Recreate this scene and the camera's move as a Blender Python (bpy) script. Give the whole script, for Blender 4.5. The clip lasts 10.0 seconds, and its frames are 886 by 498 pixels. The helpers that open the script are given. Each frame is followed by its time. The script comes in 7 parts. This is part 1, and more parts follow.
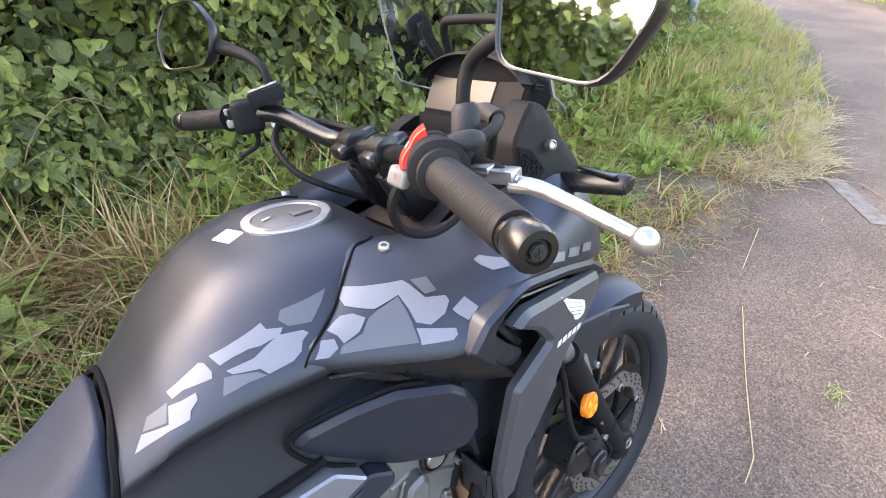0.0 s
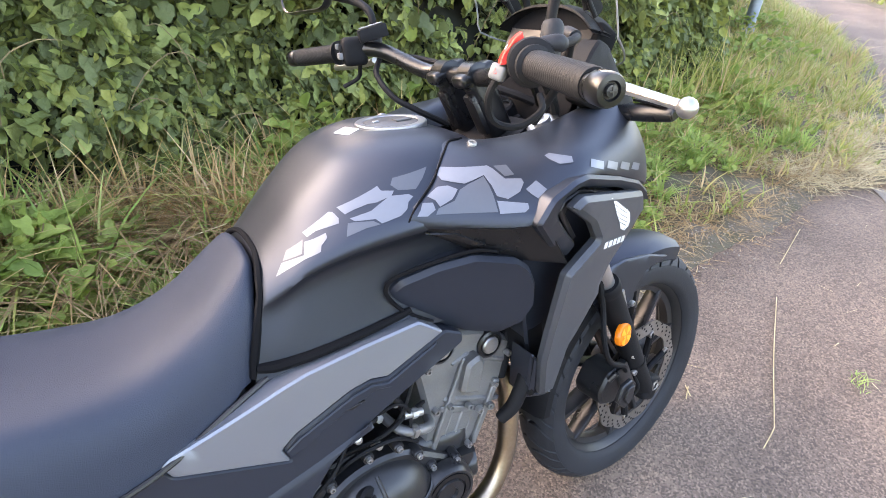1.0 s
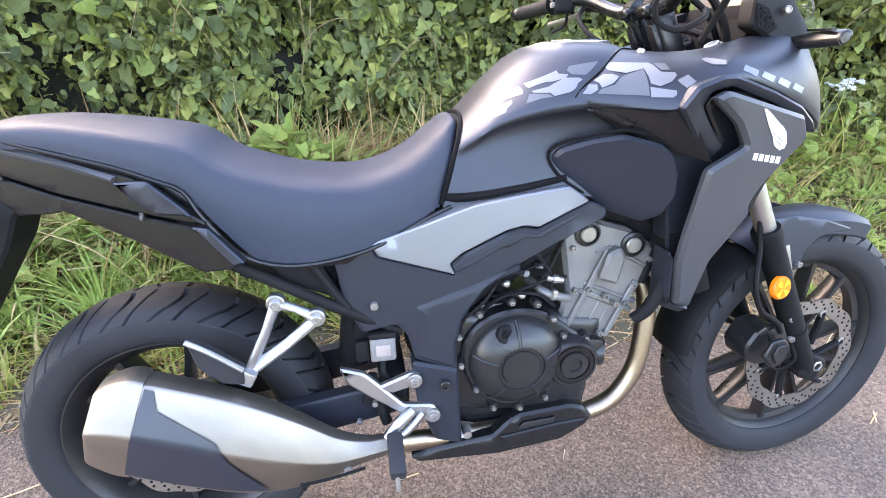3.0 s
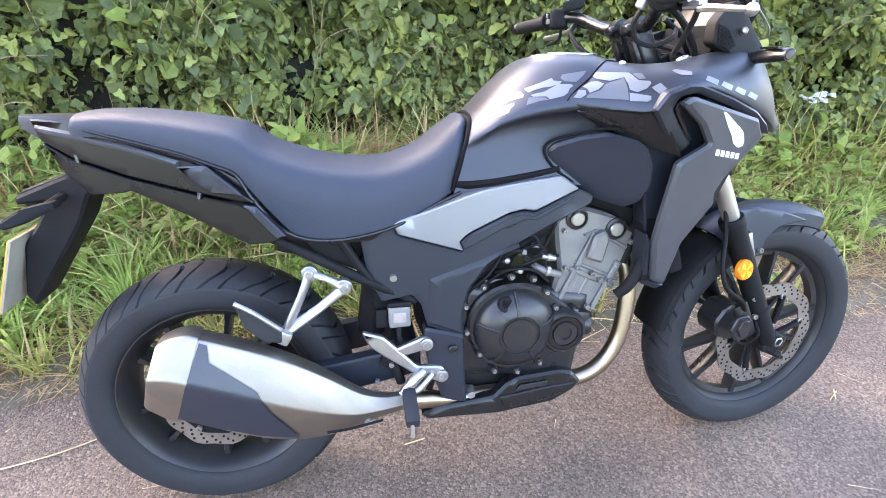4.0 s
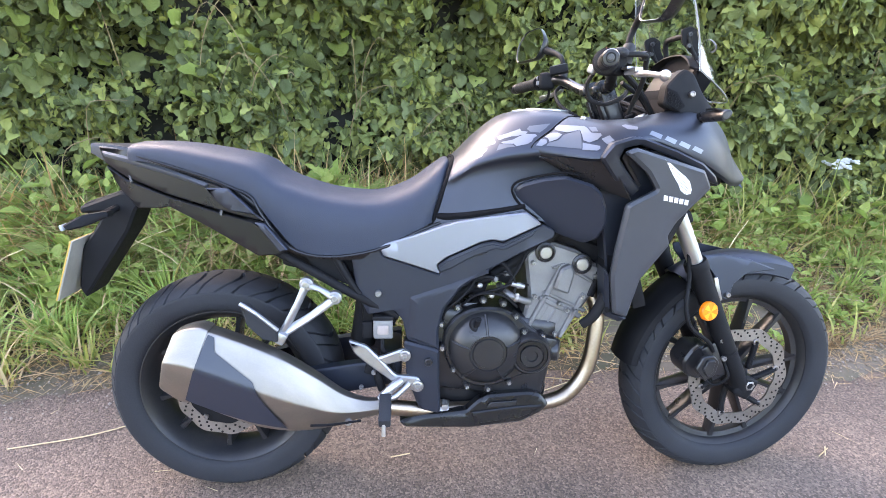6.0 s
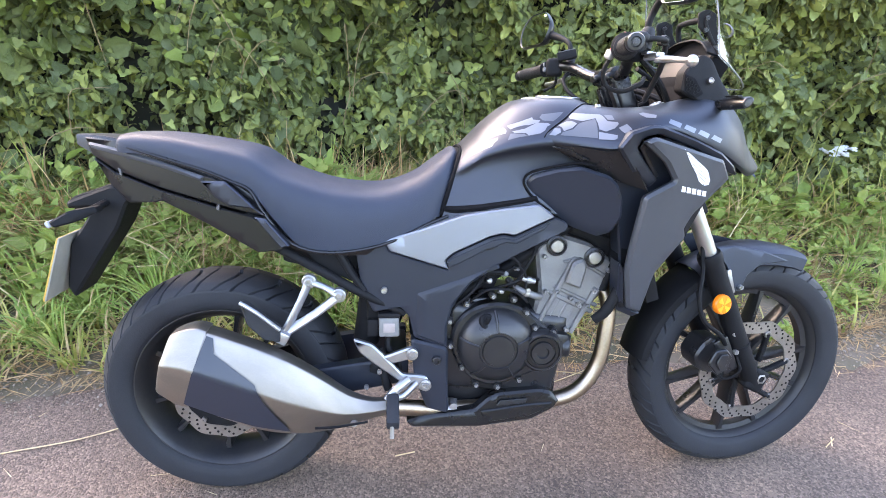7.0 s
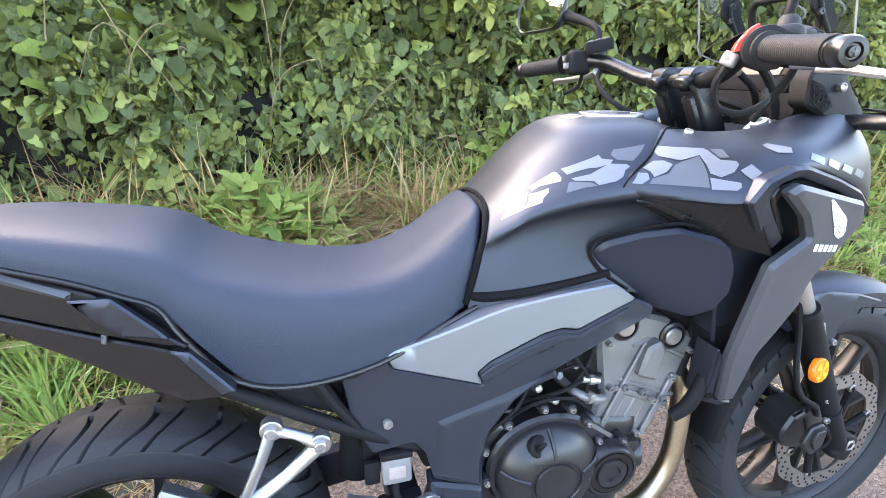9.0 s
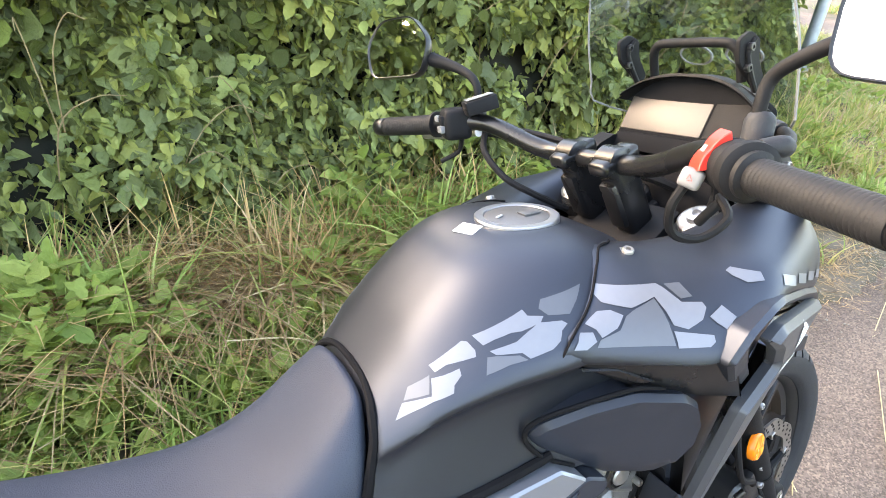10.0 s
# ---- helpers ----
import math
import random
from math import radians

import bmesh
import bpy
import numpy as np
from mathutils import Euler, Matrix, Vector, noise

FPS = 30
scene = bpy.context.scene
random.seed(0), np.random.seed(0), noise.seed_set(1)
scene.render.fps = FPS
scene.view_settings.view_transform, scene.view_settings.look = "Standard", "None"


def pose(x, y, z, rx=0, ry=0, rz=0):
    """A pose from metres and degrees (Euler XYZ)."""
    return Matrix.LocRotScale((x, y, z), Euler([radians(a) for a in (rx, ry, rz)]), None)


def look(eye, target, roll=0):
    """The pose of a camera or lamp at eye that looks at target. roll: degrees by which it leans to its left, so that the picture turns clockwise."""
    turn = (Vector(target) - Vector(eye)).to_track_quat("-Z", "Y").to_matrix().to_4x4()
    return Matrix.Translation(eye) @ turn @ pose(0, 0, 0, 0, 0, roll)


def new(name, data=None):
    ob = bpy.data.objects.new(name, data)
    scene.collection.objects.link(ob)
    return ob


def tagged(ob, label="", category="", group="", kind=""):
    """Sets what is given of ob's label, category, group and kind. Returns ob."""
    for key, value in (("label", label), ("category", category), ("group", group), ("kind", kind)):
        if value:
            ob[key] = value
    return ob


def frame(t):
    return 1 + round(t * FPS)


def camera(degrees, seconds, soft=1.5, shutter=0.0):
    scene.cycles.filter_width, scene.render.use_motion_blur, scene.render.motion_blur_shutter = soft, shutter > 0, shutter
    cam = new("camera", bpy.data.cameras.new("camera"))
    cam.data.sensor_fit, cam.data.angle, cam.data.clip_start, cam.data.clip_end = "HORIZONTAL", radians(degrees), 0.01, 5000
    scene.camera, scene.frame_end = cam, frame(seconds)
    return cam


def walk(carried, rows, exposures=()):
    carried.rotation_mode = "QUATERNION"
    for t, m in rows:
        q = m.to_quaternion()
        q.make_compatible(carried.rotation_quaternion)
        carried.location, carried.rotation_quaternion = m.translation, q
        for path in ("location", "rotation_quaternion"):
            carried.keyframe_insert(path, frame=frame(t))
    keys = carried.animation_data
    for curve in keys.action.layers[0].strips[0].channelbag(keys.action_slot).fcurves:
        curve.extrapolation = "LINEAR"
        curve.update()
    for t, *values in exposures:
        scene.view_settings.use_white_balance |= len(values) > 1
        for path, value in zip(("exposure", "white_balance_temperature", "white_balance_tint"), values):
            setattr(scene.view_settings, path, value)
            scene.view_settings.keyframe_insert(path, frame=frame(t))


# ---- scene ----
from mathutils.bvhtree import BVHTree

cam = camera(79.1, 10.0, 0.9)
PATH = [
    (0, (0.628, -0.381, 1.387), (1.673, 0.913, 0.277), 1.0),
    (0.5, (0.542, -0.433, 1.37), (1.572, 0.88, 0.266), 1.2),
    (1, (0.464, -0.513, 1.346), (1.41, 0.858, 0.238), 3.2),
    (1.5, (0.483, -0.649, 1.285), (1.11, 0.926, 0.224), 3.5),
    (2, (0.501, -0.772, 1.27), (1.014, 0.854, 0.225), 1.8),
    (2.5, (0.448, -0.817, 1.24), (0.832, 0.862, 0.223), 1.4),
    (2.7, (0.422, -0.821, 1.226), (0.775, 0.867, 0.212), 1.1),
    (3.8, (0.332, -0.971, 1.25), (0.546, 0.724, 0.21), 1.6),
    (4, (0.323, -1.005, 1.258), (0.66, 0.699, 0.266), 2.1),
    (4.5, (0.367, -1.083, 1.282), (0.691, 0.668, 0.373), 4.6),
    (5, (0.436, -1.164, 1.276), (0.725, 0.604, 0.386), 5.1),
    (5.5, (0.464, -1.208, 1.281), (0.618, 0.591, 0.421), 2.9),
    (6.8, (0.445, -1.19, 1.275), (0.628, 0.639, 0.486), 2.4),
    (7, (0.418, -1.149, 1.27), (0.622, 0.646, 0.412), 2.9),
    (7.5, (0.281, -1.022, 1.271), (0.5, 0.741, 0.353), 3.0),
    (8, (0.213, -0.944, 1.272), (0.425, 0.817, 0.348), 2.9),
    (8.5, (0.237, -0.848, 1.264), (0.518, 0.898, 0.33), 3.4),
    (9, (0.321, -0.64, 1.277), (0.783, 1.056, 0.323), 2.3),
    (9.5, (0.401, -0.49, 1.343), (0.966, 1.146, 0.341), 2.5),
    (10, (0.437, -0.298, 1.36), (1.326, 1.18, 0.348), 2.2),
]
walk(cam, [(t, look(eye, target, roll)) for t, eye, target, roll in PATH], [(0, 3.56, 8000, 20), (1, 3.66, 8000, 20), (2, 4.04, 7950, 23), (4, 4.07, 7450, 21), (5.5, 3.90, 7450, 22), (7, 3.83, 7300, 22), (8, 4.07, 7300, 18), (9, 4.06, 7500, 18), (9.5, 4.11, 7950, 16), (10, 3.98, 8550, 14)])
# ---- world and light ----
world = bpy.data.worlds.new("sky")
scene.world = world
world.use_nodes = True
sky = world.node_tree.nodes.new("ShaderNodeTexSky")
sky.sky_type, sky.sun_disc = "NISHITA", False
sky.sun_elevation, sky.sun_rotation, sky.dust_density = radians(26), radians(320), 1.6
back = world.node_tree.nodes["Background"]
world.node_tree.links.new(sky.outputs[0], back.inputs[0])
back.inputs[1].default_value = 0.15
lamp = bpy.data.lights.new("sun", "SUN")
lamp.energy, lamp.angle, lamp.color = 0.4, radians(50), (1.0, 0.86, 0.66)
sun = new("sun", lamp)
sun.matrix_world = look((-3.2, 3.8, 2.42), (0, 0, 0))


# ---- materials ----
def mat(name, c1, c2=None, rough=0.5, metal=0.0, scale=8.0, bump=0.0, bscale=150.0, rvar=0.08, coat=0.0, stretch=(1, 1, 1), island=0.0):
    """Two tones mixed by coarse and fine noise, uneven gloss, fine relief."""
    m = bpy.data.materials.new(name)
    m.use_nodes = True
    n, l = m.node_tree.nodes, m.node_tree.links
    p = n["Principled BSDF"]
    co = n.new("ShaderNodeTexCoord")
    mp = n.new("ShaderNodeMapping")
    mp.inputs["Scale"].default_value = stretch
    l.new(co.outputs["Object"], mp.inputs["Vector"])
    big, fine = n.new("ShaderNodeTexNoise"), n.new("ShaderNodeTexNoise")
    big.inputs["Scale"].default_value, big.inputs["Detail"].default_value = scale, 5
    fine.inputs["Scale"].default_value, fine.inputs["Detail"].default_value = bscale, 3
    for t in (big, fine):
        l.new(mp.outputs[0], t.inputs["Vector"])
    c2 = c2 or tuple(v * 0.8 for v in c1)
    add = n.new("ShaderNodeMath")
    add.operation = "MULTIPLY_ADD"
    l.new(fine.outputs["Fac"], add.inputs[0])
    add.inputs[1].default_value = 0.35
    l.new(big.outputs["Fac"], add.inputs[2])
    ramp = n.new("ShaderNodeValToRGB")
    ramp.color_ramp.elements[0].position, ramp.color_ramp.elements[1].position = 0.5, 0.85
    ramp.color_ramp.elements[0].color, ramp.color_ramp.elements[1].color = (*c1, 1), (*c2, 1)
    l.new(add.outputs[0], ramp.inputs[0])
    l.new(ramp.outputs[0], p.inputs["Base Color"])
    mr = n.new("ShaderNodeMapRange")
    mr.inputs["To Min"].default_value, mr.inputs["To Max"].default_value = max(rough - rvar, 0.02), min(rough + rvar, 1)
    l.new(big.outputs["Fac"], mr.inputs["Value"])
    l.new(mr.outputs[0], p.inputs["Roughness"])
    p.inputs["Metallic"].default_value = metal
    p.inputs["Coat Weight"].default_value = coat
    if bump:
        b = n.new("ShaderNodeBump")
        b.inputs["Strength"].default_value, b.inputs["Distance"].default_value = bump, 0.002
        l.new(fine.outputs["Fac"], b.inputs["Height"])
        l.new(b.outputs[0], p.inputs["Normal"])
    return m


def leafy(name, tones, rough=0.5, through_part=0.3):
    """Leaf or grass: each piece takes its own tone, and lets some light through."""
    m = bpy.data.materials.new(name)
    m.use_nodes = True
    n, l = m.node_tree.nodes, m.node_tree.links
    p = n["Principled BSDF"]
    geo = n.new("ShaderNodeNewGeometry")
    info = n.new("ShaderNodeObjectInfo")
    mix = n.new("ShaderNodeMath")
    mix.operation = "ADD"
    l.new(geo.outputs["Random Per Island"], mix.inputs[0])
    l.new(info.outputs["Random"], mix.inputs[1])
    fr = n.new("ShaderNodeMath")
    fr.operation = "FRACT"
    l.new(mix.outputs[0], fr.inputs[0])
    ramp = n.new("ShaderNodeValToRGB")
    e = ramp.color_ramp.elements
    for i, c in enumerate(tones):
        pos = i / (len(tones) - 1)
        if i < 2:
            e[i].position, e[i].color = pos, (*c, 1)
        else:
            e.new(pos).color = (*c, 1)
    e[1].position = 1 / (len(tones) - 1)
    l.new(fr.outputs[0], ramp.inputs[0])
    co = n.new("ShaderNodeTexCoord")
    ns = n.new("ShaderNodeTexNoise")
    ns.inputs["Scale"].default_value, ns.inputs["Detail"].default_value = 45, 4
    l.new(co.outputs["Object"], ns.inputs["Vector"])
    mul = n.new("ShaderNodeMix")
    mul.data_type, mul.blend_type = "RGBA", "MULTIPLY"
    mul.inputs["Factor"].default_value = 0.5
    l.new(ramp.outputs[0], mul.inputs[6])
    sp = n.new("ShaderNodeMapRange")
    sp.inputs["To Min"].default_value, sp.inputs["To Max"].default_value = 0.5, 1.5
    l.new(ns.outputs["Fac"], sp.inputs["Value"])
    l.new(sp.outputs[0], mul.inputs[7])
    l.new(mul.outputs[2], p.inputs["Base Color"])
    relief = n.new("ShaderNodeTexNoise")
    relief.inputs["Scale"].default_value, relief.inputs["Detail"].default_value = 130, 2
    l.new(co.outputs["Object"], relief.inputs["Vector"])
    b = n.new("ShaderNodeBump")
    b.inputs["Strength"].default_value, b.inputs["Distance"].default_value = 0.8, 0.006
    l.new(relief.outputs["Fac"], b.inputs["Height"])
    l.new(b.outputs[0], p.inputs["Normal"])
    p.inputs["Roughness"].default_value = rough
    p.inputs["Specular IOR Level"].default_value = 0.28
    tr = n.new("ShaderNodeBsdfTranslucent")
    l.new(mul.outputs[2], tr.inputs["Color"])
    sh = n.new("ShaderNodeMixShader")
    sh.inputs[0].default_value = through_part
    l.new(p.outputs[0], sh.inputs[1])
    l.new(tr.outputs[0], sh.inputs[2])
    l.new(sh.outputs[0], n["Material Output"].inputs["Surface"])
    return m


def asphalt_mat():
    m = mat("asphalt", (0.196, 0.138, 0.102), (0.126, 0.090, 0.068), rough=0.85, scale=1.6, bump=0.6, bscale=90)
    n, l = m.node_tree.nodes, m.node_tree.links
    p = n["Principled BSDF"]
    co = n.new("ShaderNodeTexCoord")
    old = p.inputs["Base Color"].links[0].from_socket
    v = n.new("ShaderNodeTexVoronoi")
    v.inputs["Scale"].default_value = 190
    l.new(co.outputs["Object"], v.inputs["Vector"])
    hue = n.new("ShaderNodeSeparateColor")
    l.new(v.outputs["Color"], hue.inputs[0])
    r = n.new("ShaderNodeValToRGB")
    r.color_ramp.interpolation = "CONSTANT"
    el = r.color_ramp.elements
    el[0].position, el[0].color = 0.0, (0.58, 0.55, 0.54, 1)
    el[1].position, el[1].color = 0.3, (0.95, 0.895, 0.85, 1)
    el.new(0.62).color = (1.13, 1.08, 1.04, 1)
    el.new(0.88).color = (1.58, 1.50, 1.42, 1)
    l.new(hue.outputs[0], r.inputs[0])
    mul = n.new("ShaderNodeMix")
    mul.data_type, mul.blend_type = "RGBA", "MULTIPLY"
    mul.inputs["Factor"].default_value = 1.0
    l.new(old, mul.inputs[6])
    l.new(r.outputs[0], mul.inputs[7])
    l.new(mul.outputs[2], p.inputs["Base Color"])
    b = n.new("ShaderNodeBump")
    b.inputs["Strength"].default_value, b.inputs["Distance"].default_value = 0.7, 0.004
    b.invert = True
    l.new(v.outputs["Distance"], b.inputs["Height"])
    l.new(b.outputs[0], p.inputs["Normal"])
    return m


def clear_mat():
    m = bpy.data.materials.new("clear_plastic")
    m.use_nodes = True
    n, l = m.node_tree.nodes, m.node_tree.links
    tr, gl, fr, sh, pw = (n.new("ShaderNode" + k) for k in ("BsdfTransparent", "BsdfGlossy", "LayerWeight", "MixShader", "MapRange"))
    tr.inputs[0].default_value = (0.91, 0.94, 0.93, 1)
    gl.inputs["Roughness"].default_value = 0.03
    fr.inputs[0].default_value = 0.25
    pw.inputs["To Min"].default_value, pw.inputs["To Max"].default_value = 0.07, 0.5
    l.new(fr.outputs["Facing"], pw.inputs["Value"])
    l.new(pw.outputs[0], sh.inputs[0])
    l.new(tr.outputs[0], sh.inputs[1])
    l.new(gl.outputs[0], sh.inputs[2])
    l.new(sh.outputs[0], n["Material Output"].inputs["Surface"])
    return m


PAINT = mat("matt_grey_paint", (0.044, 0.050, 0.064), (0.039, 0.044, 0.057), rough=0.45, metal=0.85, scale=3, bump=0.03, bscale=900, rvar=0.03)
PATCH = mat("grey_film", (0.145, 0.155, 0.18), (0.13, 0.14, 0.165), rough=0.40, metal=0.4, scale=3, rvar=0.03)
CAPGREY = mat("cap_grey", (0.075, 0.075, 0.078), (0.06, 0.06, 0.06), rough=0.45, metal=0.2, scale=20)
PATCH_MID = mat("dim_grey_film", (0.078, 0.085, 0.10), (0.072, 0.079, 0.094), rough=0.38, metal=0.4, scale=3, rvar=0.03)
SHIELD = mat("satin_blue_black", (0.016, 0.020, 0.030), (0.013, 0.017, 0.026), rough=0.32, scale=6, bump=0.05, bscale=600)
SHROUD = mat("moulded_grey_plastic", (0.050, 0.054, 0.063), (0.044, 0.048, 0.056), rough=0.46, metal=0.2, scale=4, bump=0.06, bscale=800, rvar=0.04)
DARKPAINT = mat("satin_dark_plastic", (0.016, 0.019, 0.027), (0.014, 0.017, 0.024), rough=0.36, scale=5, bump=0.05, bscale=700)
BLACK = mat("black_plastic", (0.007, 0.007, 0.008), (0.011, 0.011, 0.012), rough=0.6, scale=12, bump=0.15, bscale=500)
GLOSSBLACK = mat("gloss_black", (0.008, 0.008, 0.009), rough=0.28, scale=9, rvar=0.05)
VINYL = mat("seat_vinyl", (0.023, 0.028, 0.042), (0.027, 0.033, 0.048), rough=0.52, scale=6, bump=0.35, bscale=650, rvar=0.05)
SILVER = mat("silver_paint", (0.195, 0.207, 0.236), (0.18, 0.192, 0.220), rough=0.38, metal=0.6, scale=4, rvar=0.03, bump=0.02, bscale=900)
RUBBER = mat("tyre_rubber", (0.009, 0.010, 0.013), (0.015, 0.016, 0.019), rough=0.68, scale=9, bump=0.25, bscale=240)
RIM = mat("black_alloy", (0.017, 0.018, 0.021), (0.030, 0.028, 0.027), rough=0.42, metal=0.3, scale=10, bump=0.05)
STEEL = mat("disc_steel", (0.29, 0.265, 0.245), (0.20, 0.175, 0.155), rough=0.42, metal=0.85, scale=14, bump=0.06)
STAINLESS = mat("brushed_stainless", (0.29, 0.262, 0.232), (0.23, 0.21, 0.186), rough=0.46, metal=1.0, scale=5, bump=0.10, bscale=220, stretch=(1, 8, 1))
HEADER = mat("heat_tinted_steel", (0.40, 0.335, 0.265), (0.29, 0.22, 0.16), rough=0.35, metal=1.0, scale=14, bump=0.05)
CAST = mat("cast_alloy", (0.175, 0.172, 0.170), (0.135, 0.133, 0.130), rough=0.5, metal=0.5, scale=18, bump=0.3, bscale=420)
CASE = mat("black_engine_paint", (0.017, 0.017, 0.019), (0.024, 0.024, 0.025), rough=0.30, metal=0.3, scale=16, bump=0.1, bscale=420)
ALLOY = mat("bright_alloy", (0.40, 0.40, 0.41), (0.33, 0.33, 0.34), rough=0.34, metal=0.9, scale=20, bump=0.1, bscale=400)
CHROME = mat("bolt_steel", (0.36, 0.35, 0.34), (0.28, 0.27, 0.26), rough=0.34, metal=0.75, scale=30)
RED = mat("red_plastic", (0.62, 0.03, 0.02), (0.55, 0.03, 0.02), rough=0.35, scale=20)
ORANGE = mat("orange_reflector", (0.85, 0.22, 0.01), (0.75, 0.16, 0.01), rough=0.25, scale=60)
AMBER = mat("pale_orange_reflector", (0.95, 0.36, 0.03), (0.9, 0.3, 0.02), rough=0.2, scale=60)
WHITE = mat("white_print", (0.62, 0.62, 0.62), (0.56, 0.56, 0.56), rough=0.45, scale=30)
SMOKE = mat("grey_print", (0.33, 0.34, 0.35), rough=0.4, scale=30)
GREYKEY = mat("light_grey_plastic", (0.15, 0.15, 0.15), (0.13, 0.13, 0.13), rough=0.45, scale=30)
LCD = mat("blank_display", (0.062, 0.053, 0.047), (0.055, 0.047, 0.042), rough=0.42, scale=5, rvar=0.03)
YELLOW = mat("yellow_plate", (0.50, 0.30, 0.05), rough=0.45, scale=10)
PLATEBACK = mat("plate_back_grey", (0.24, 0.225, 0.195), (0.19, 0.18, 0.155), rough=0.5, scale=12)
MIRROR = mat("mirror_glass", (0.86, 0.88, 0.88), (0.86, 0.88, 0.88), rough=0.025, metal=1.0, scale=2, rvar=0.005)
COVER = mat("satin_cover_plastic", (0.018, 0.021, 0.029), (0.015, 0.018, 0.025), rough=0.38, scale=5, bump=0.05, bscale=700)
for m, k in ((LCD, 0.35), (BLACK, 0.11), (GLOSSBLACK, 0.35), (RUBBER, 0.38), (DARKPAINT, 0.24), (COVER, 0.28)):
    m.node_tree.nodes["Principled BSDF"].inputs["Specular IOR Level"].default_value = k
VINYL.node_tree.nodes["Principled BSDF"].inputs["Specular IOR Level"].default_value = 0.22
GRIP = mat("grip_rubber", (0.009, 0.009, 0.010), (0.013, 0.013, 0.014), rough=0.62, scale=20, bump=0.3, bscale=420)
GRIP.node_tree.nodes["Principled BSDF"].inputs["Specular IOR Level"].default_value = 0.2
MATT = mat("matt_black_plastic", (0.006, 0.006, 0.007), (0.009, 0.009, 0.010), rough=0.8, scale=12, bump=0.1, bscale=500)
MATT.node_tree.nodes["Principled BSDF"].inputs["Specular IOR Level"].default_value = 0.05
# Near-black with little gloss: shade of the panel gaps put into the colour.
SHADOWGAP = mat("shadow_gap_black", (0.004, 0.004, 0.005), rough=0.85, scale=9)
SHADOWGAP.node_tree.nodes["Principled BSDF"].inputs["Specular IOR Level"].default_value = 0.12
CLEAR = clear_mat()
FLUID = mat("clouded_reservoir", (0.17, 0.165, 0.16), (0.13, 0.13, 0.13), rough=0.4, scale=30)
FLUID_IN = mat("brake_fluid", (0.30, 0.25, 0.23), rough=0.4, scale=30)
ASPHALT = asphalt_mat()
SOIL = mat("verge_soil", (0.128, 0.094, 0.064), (0.070, 0.062, 0.032), rough=0.9, scale=5, bump=1.0, bscale=60)
# Hedge core: the depth's shade is put into a near-black colour.
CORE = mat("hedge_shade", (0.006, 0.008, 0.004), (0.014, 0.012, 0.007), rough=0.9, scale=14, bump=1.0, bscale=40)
LEAF = leafy("hedge_leaf", [(0.082, 0.104, 0.037), (0.147, 0.179, 0.055), (0.233, 0.255, 0.075), (0.306, 0.315, 0.081), (0.168, 0.197, 0.076), (0.279, 0.328, 0.097), (0.259, 0.275, 0.077), (0.100, 0.128, 0.054), (0.162, 0.190, 0.071), (0.170, 0.203, 0.077), (0.109, 0.128, 0.061)], 0.48, 0.24)
ROUND = leafy("hazel_leaf", [(0.062, 0.079, 0.031), (0.092, 0.113, 0.042), (0.123, 0.147, 0.047), (0.073, 0.096, 0.040), (0.168, 0.187, 0.050), (0.086, 0.104, 0.037), (0.201, 0.249, 0.049), (0.109, 0.132, 0.049), (0.065, 0.081, 0.033), (0.147, 0.181, 0.043), (0.091, 0.111, 0.040)], 0.45, 0.22)
WEED = leafy("weed_leaf", [(0.189, 0.275, 0.065), (0.258, 0.340, 0.077), (0.340, 0.384, 0.100), (0.239, 0.296, 0.082)], 0.45, 0.4)
LUSH = leafy("fresh_grass_blade", [(0.187, 0.297, 0.072), (0.273, 0.391, 0.097), (0.366, 0.464, 0.122), (0.233, 0.332, 0.095), (0.483, 0.531, 0.172), (0.311, 0.412, 0.108)], 0.38, 0.40)
GRASS = leafy("grass_blade", [(0.205, 0.271, 0.067), (0.301, 0.344, 0.086), (0.421, 0.410, 0.111), (0.553, 0.453, 0.167), (0.276, 0.311, 0.081), (0.678, 0.468, 0.251), (0.452, 0.303, 0.180)], 0.45, 0.38)
THATCH = leafy("dead_thatch", [(0.24, 0.135, 0.06), (0.36, 0.21, 0.095), (0.42, 0.30, 0.16), (0.20, 0.115, 0.055)], 0.7, 0.15)
HAY = leafy("pale_hay", [(0.547, 0.422, 0.235), (0.643, 0.524, 0.313), (0.476, 0.345, 0.167), (0.714, 0.590, 0.371)], 0.6, 0.2)
STRAW = leafy("dry_grass", [(0.451, 0.258, 0.103), (0.572, 0.356, 0.154), (0.675, 0.443, 0.217), (0.331, 0.172, 0.073), (0.750, 0.517, 0.288)], 0.6, 0.2)
GRIT = leafy("loose_grit", [(0.19, 0.145, 0.110), (0.28, 0.225, 0.175), (0.12, 0.080, 0.055), (0.33, 0.275, 0.225), (0.16, 0.115, 0.08)], 0.85, 0.0)
TWIG = mat("bramble_stem", (0.20, 0.13, 0.07), (0.26, 0.20, 0.10), rough=0.7, scale=30)
MARKING = mat("worn_road_paint", (0.235, 0.20, 0.165), (0.15, 0.122, 0.10), rough=0.95, scale=22, bump=0.5, bscale=160)
GALV = mat("galvanised_post", (0.30, 0.34, 0.38), (0.24, 0.27, 0.31), rough=0.5, metal=0.5, scale=12, bump=0.1)


# ---- shape tools ----
from mathutils.geometry import delaunay_2d_cdt


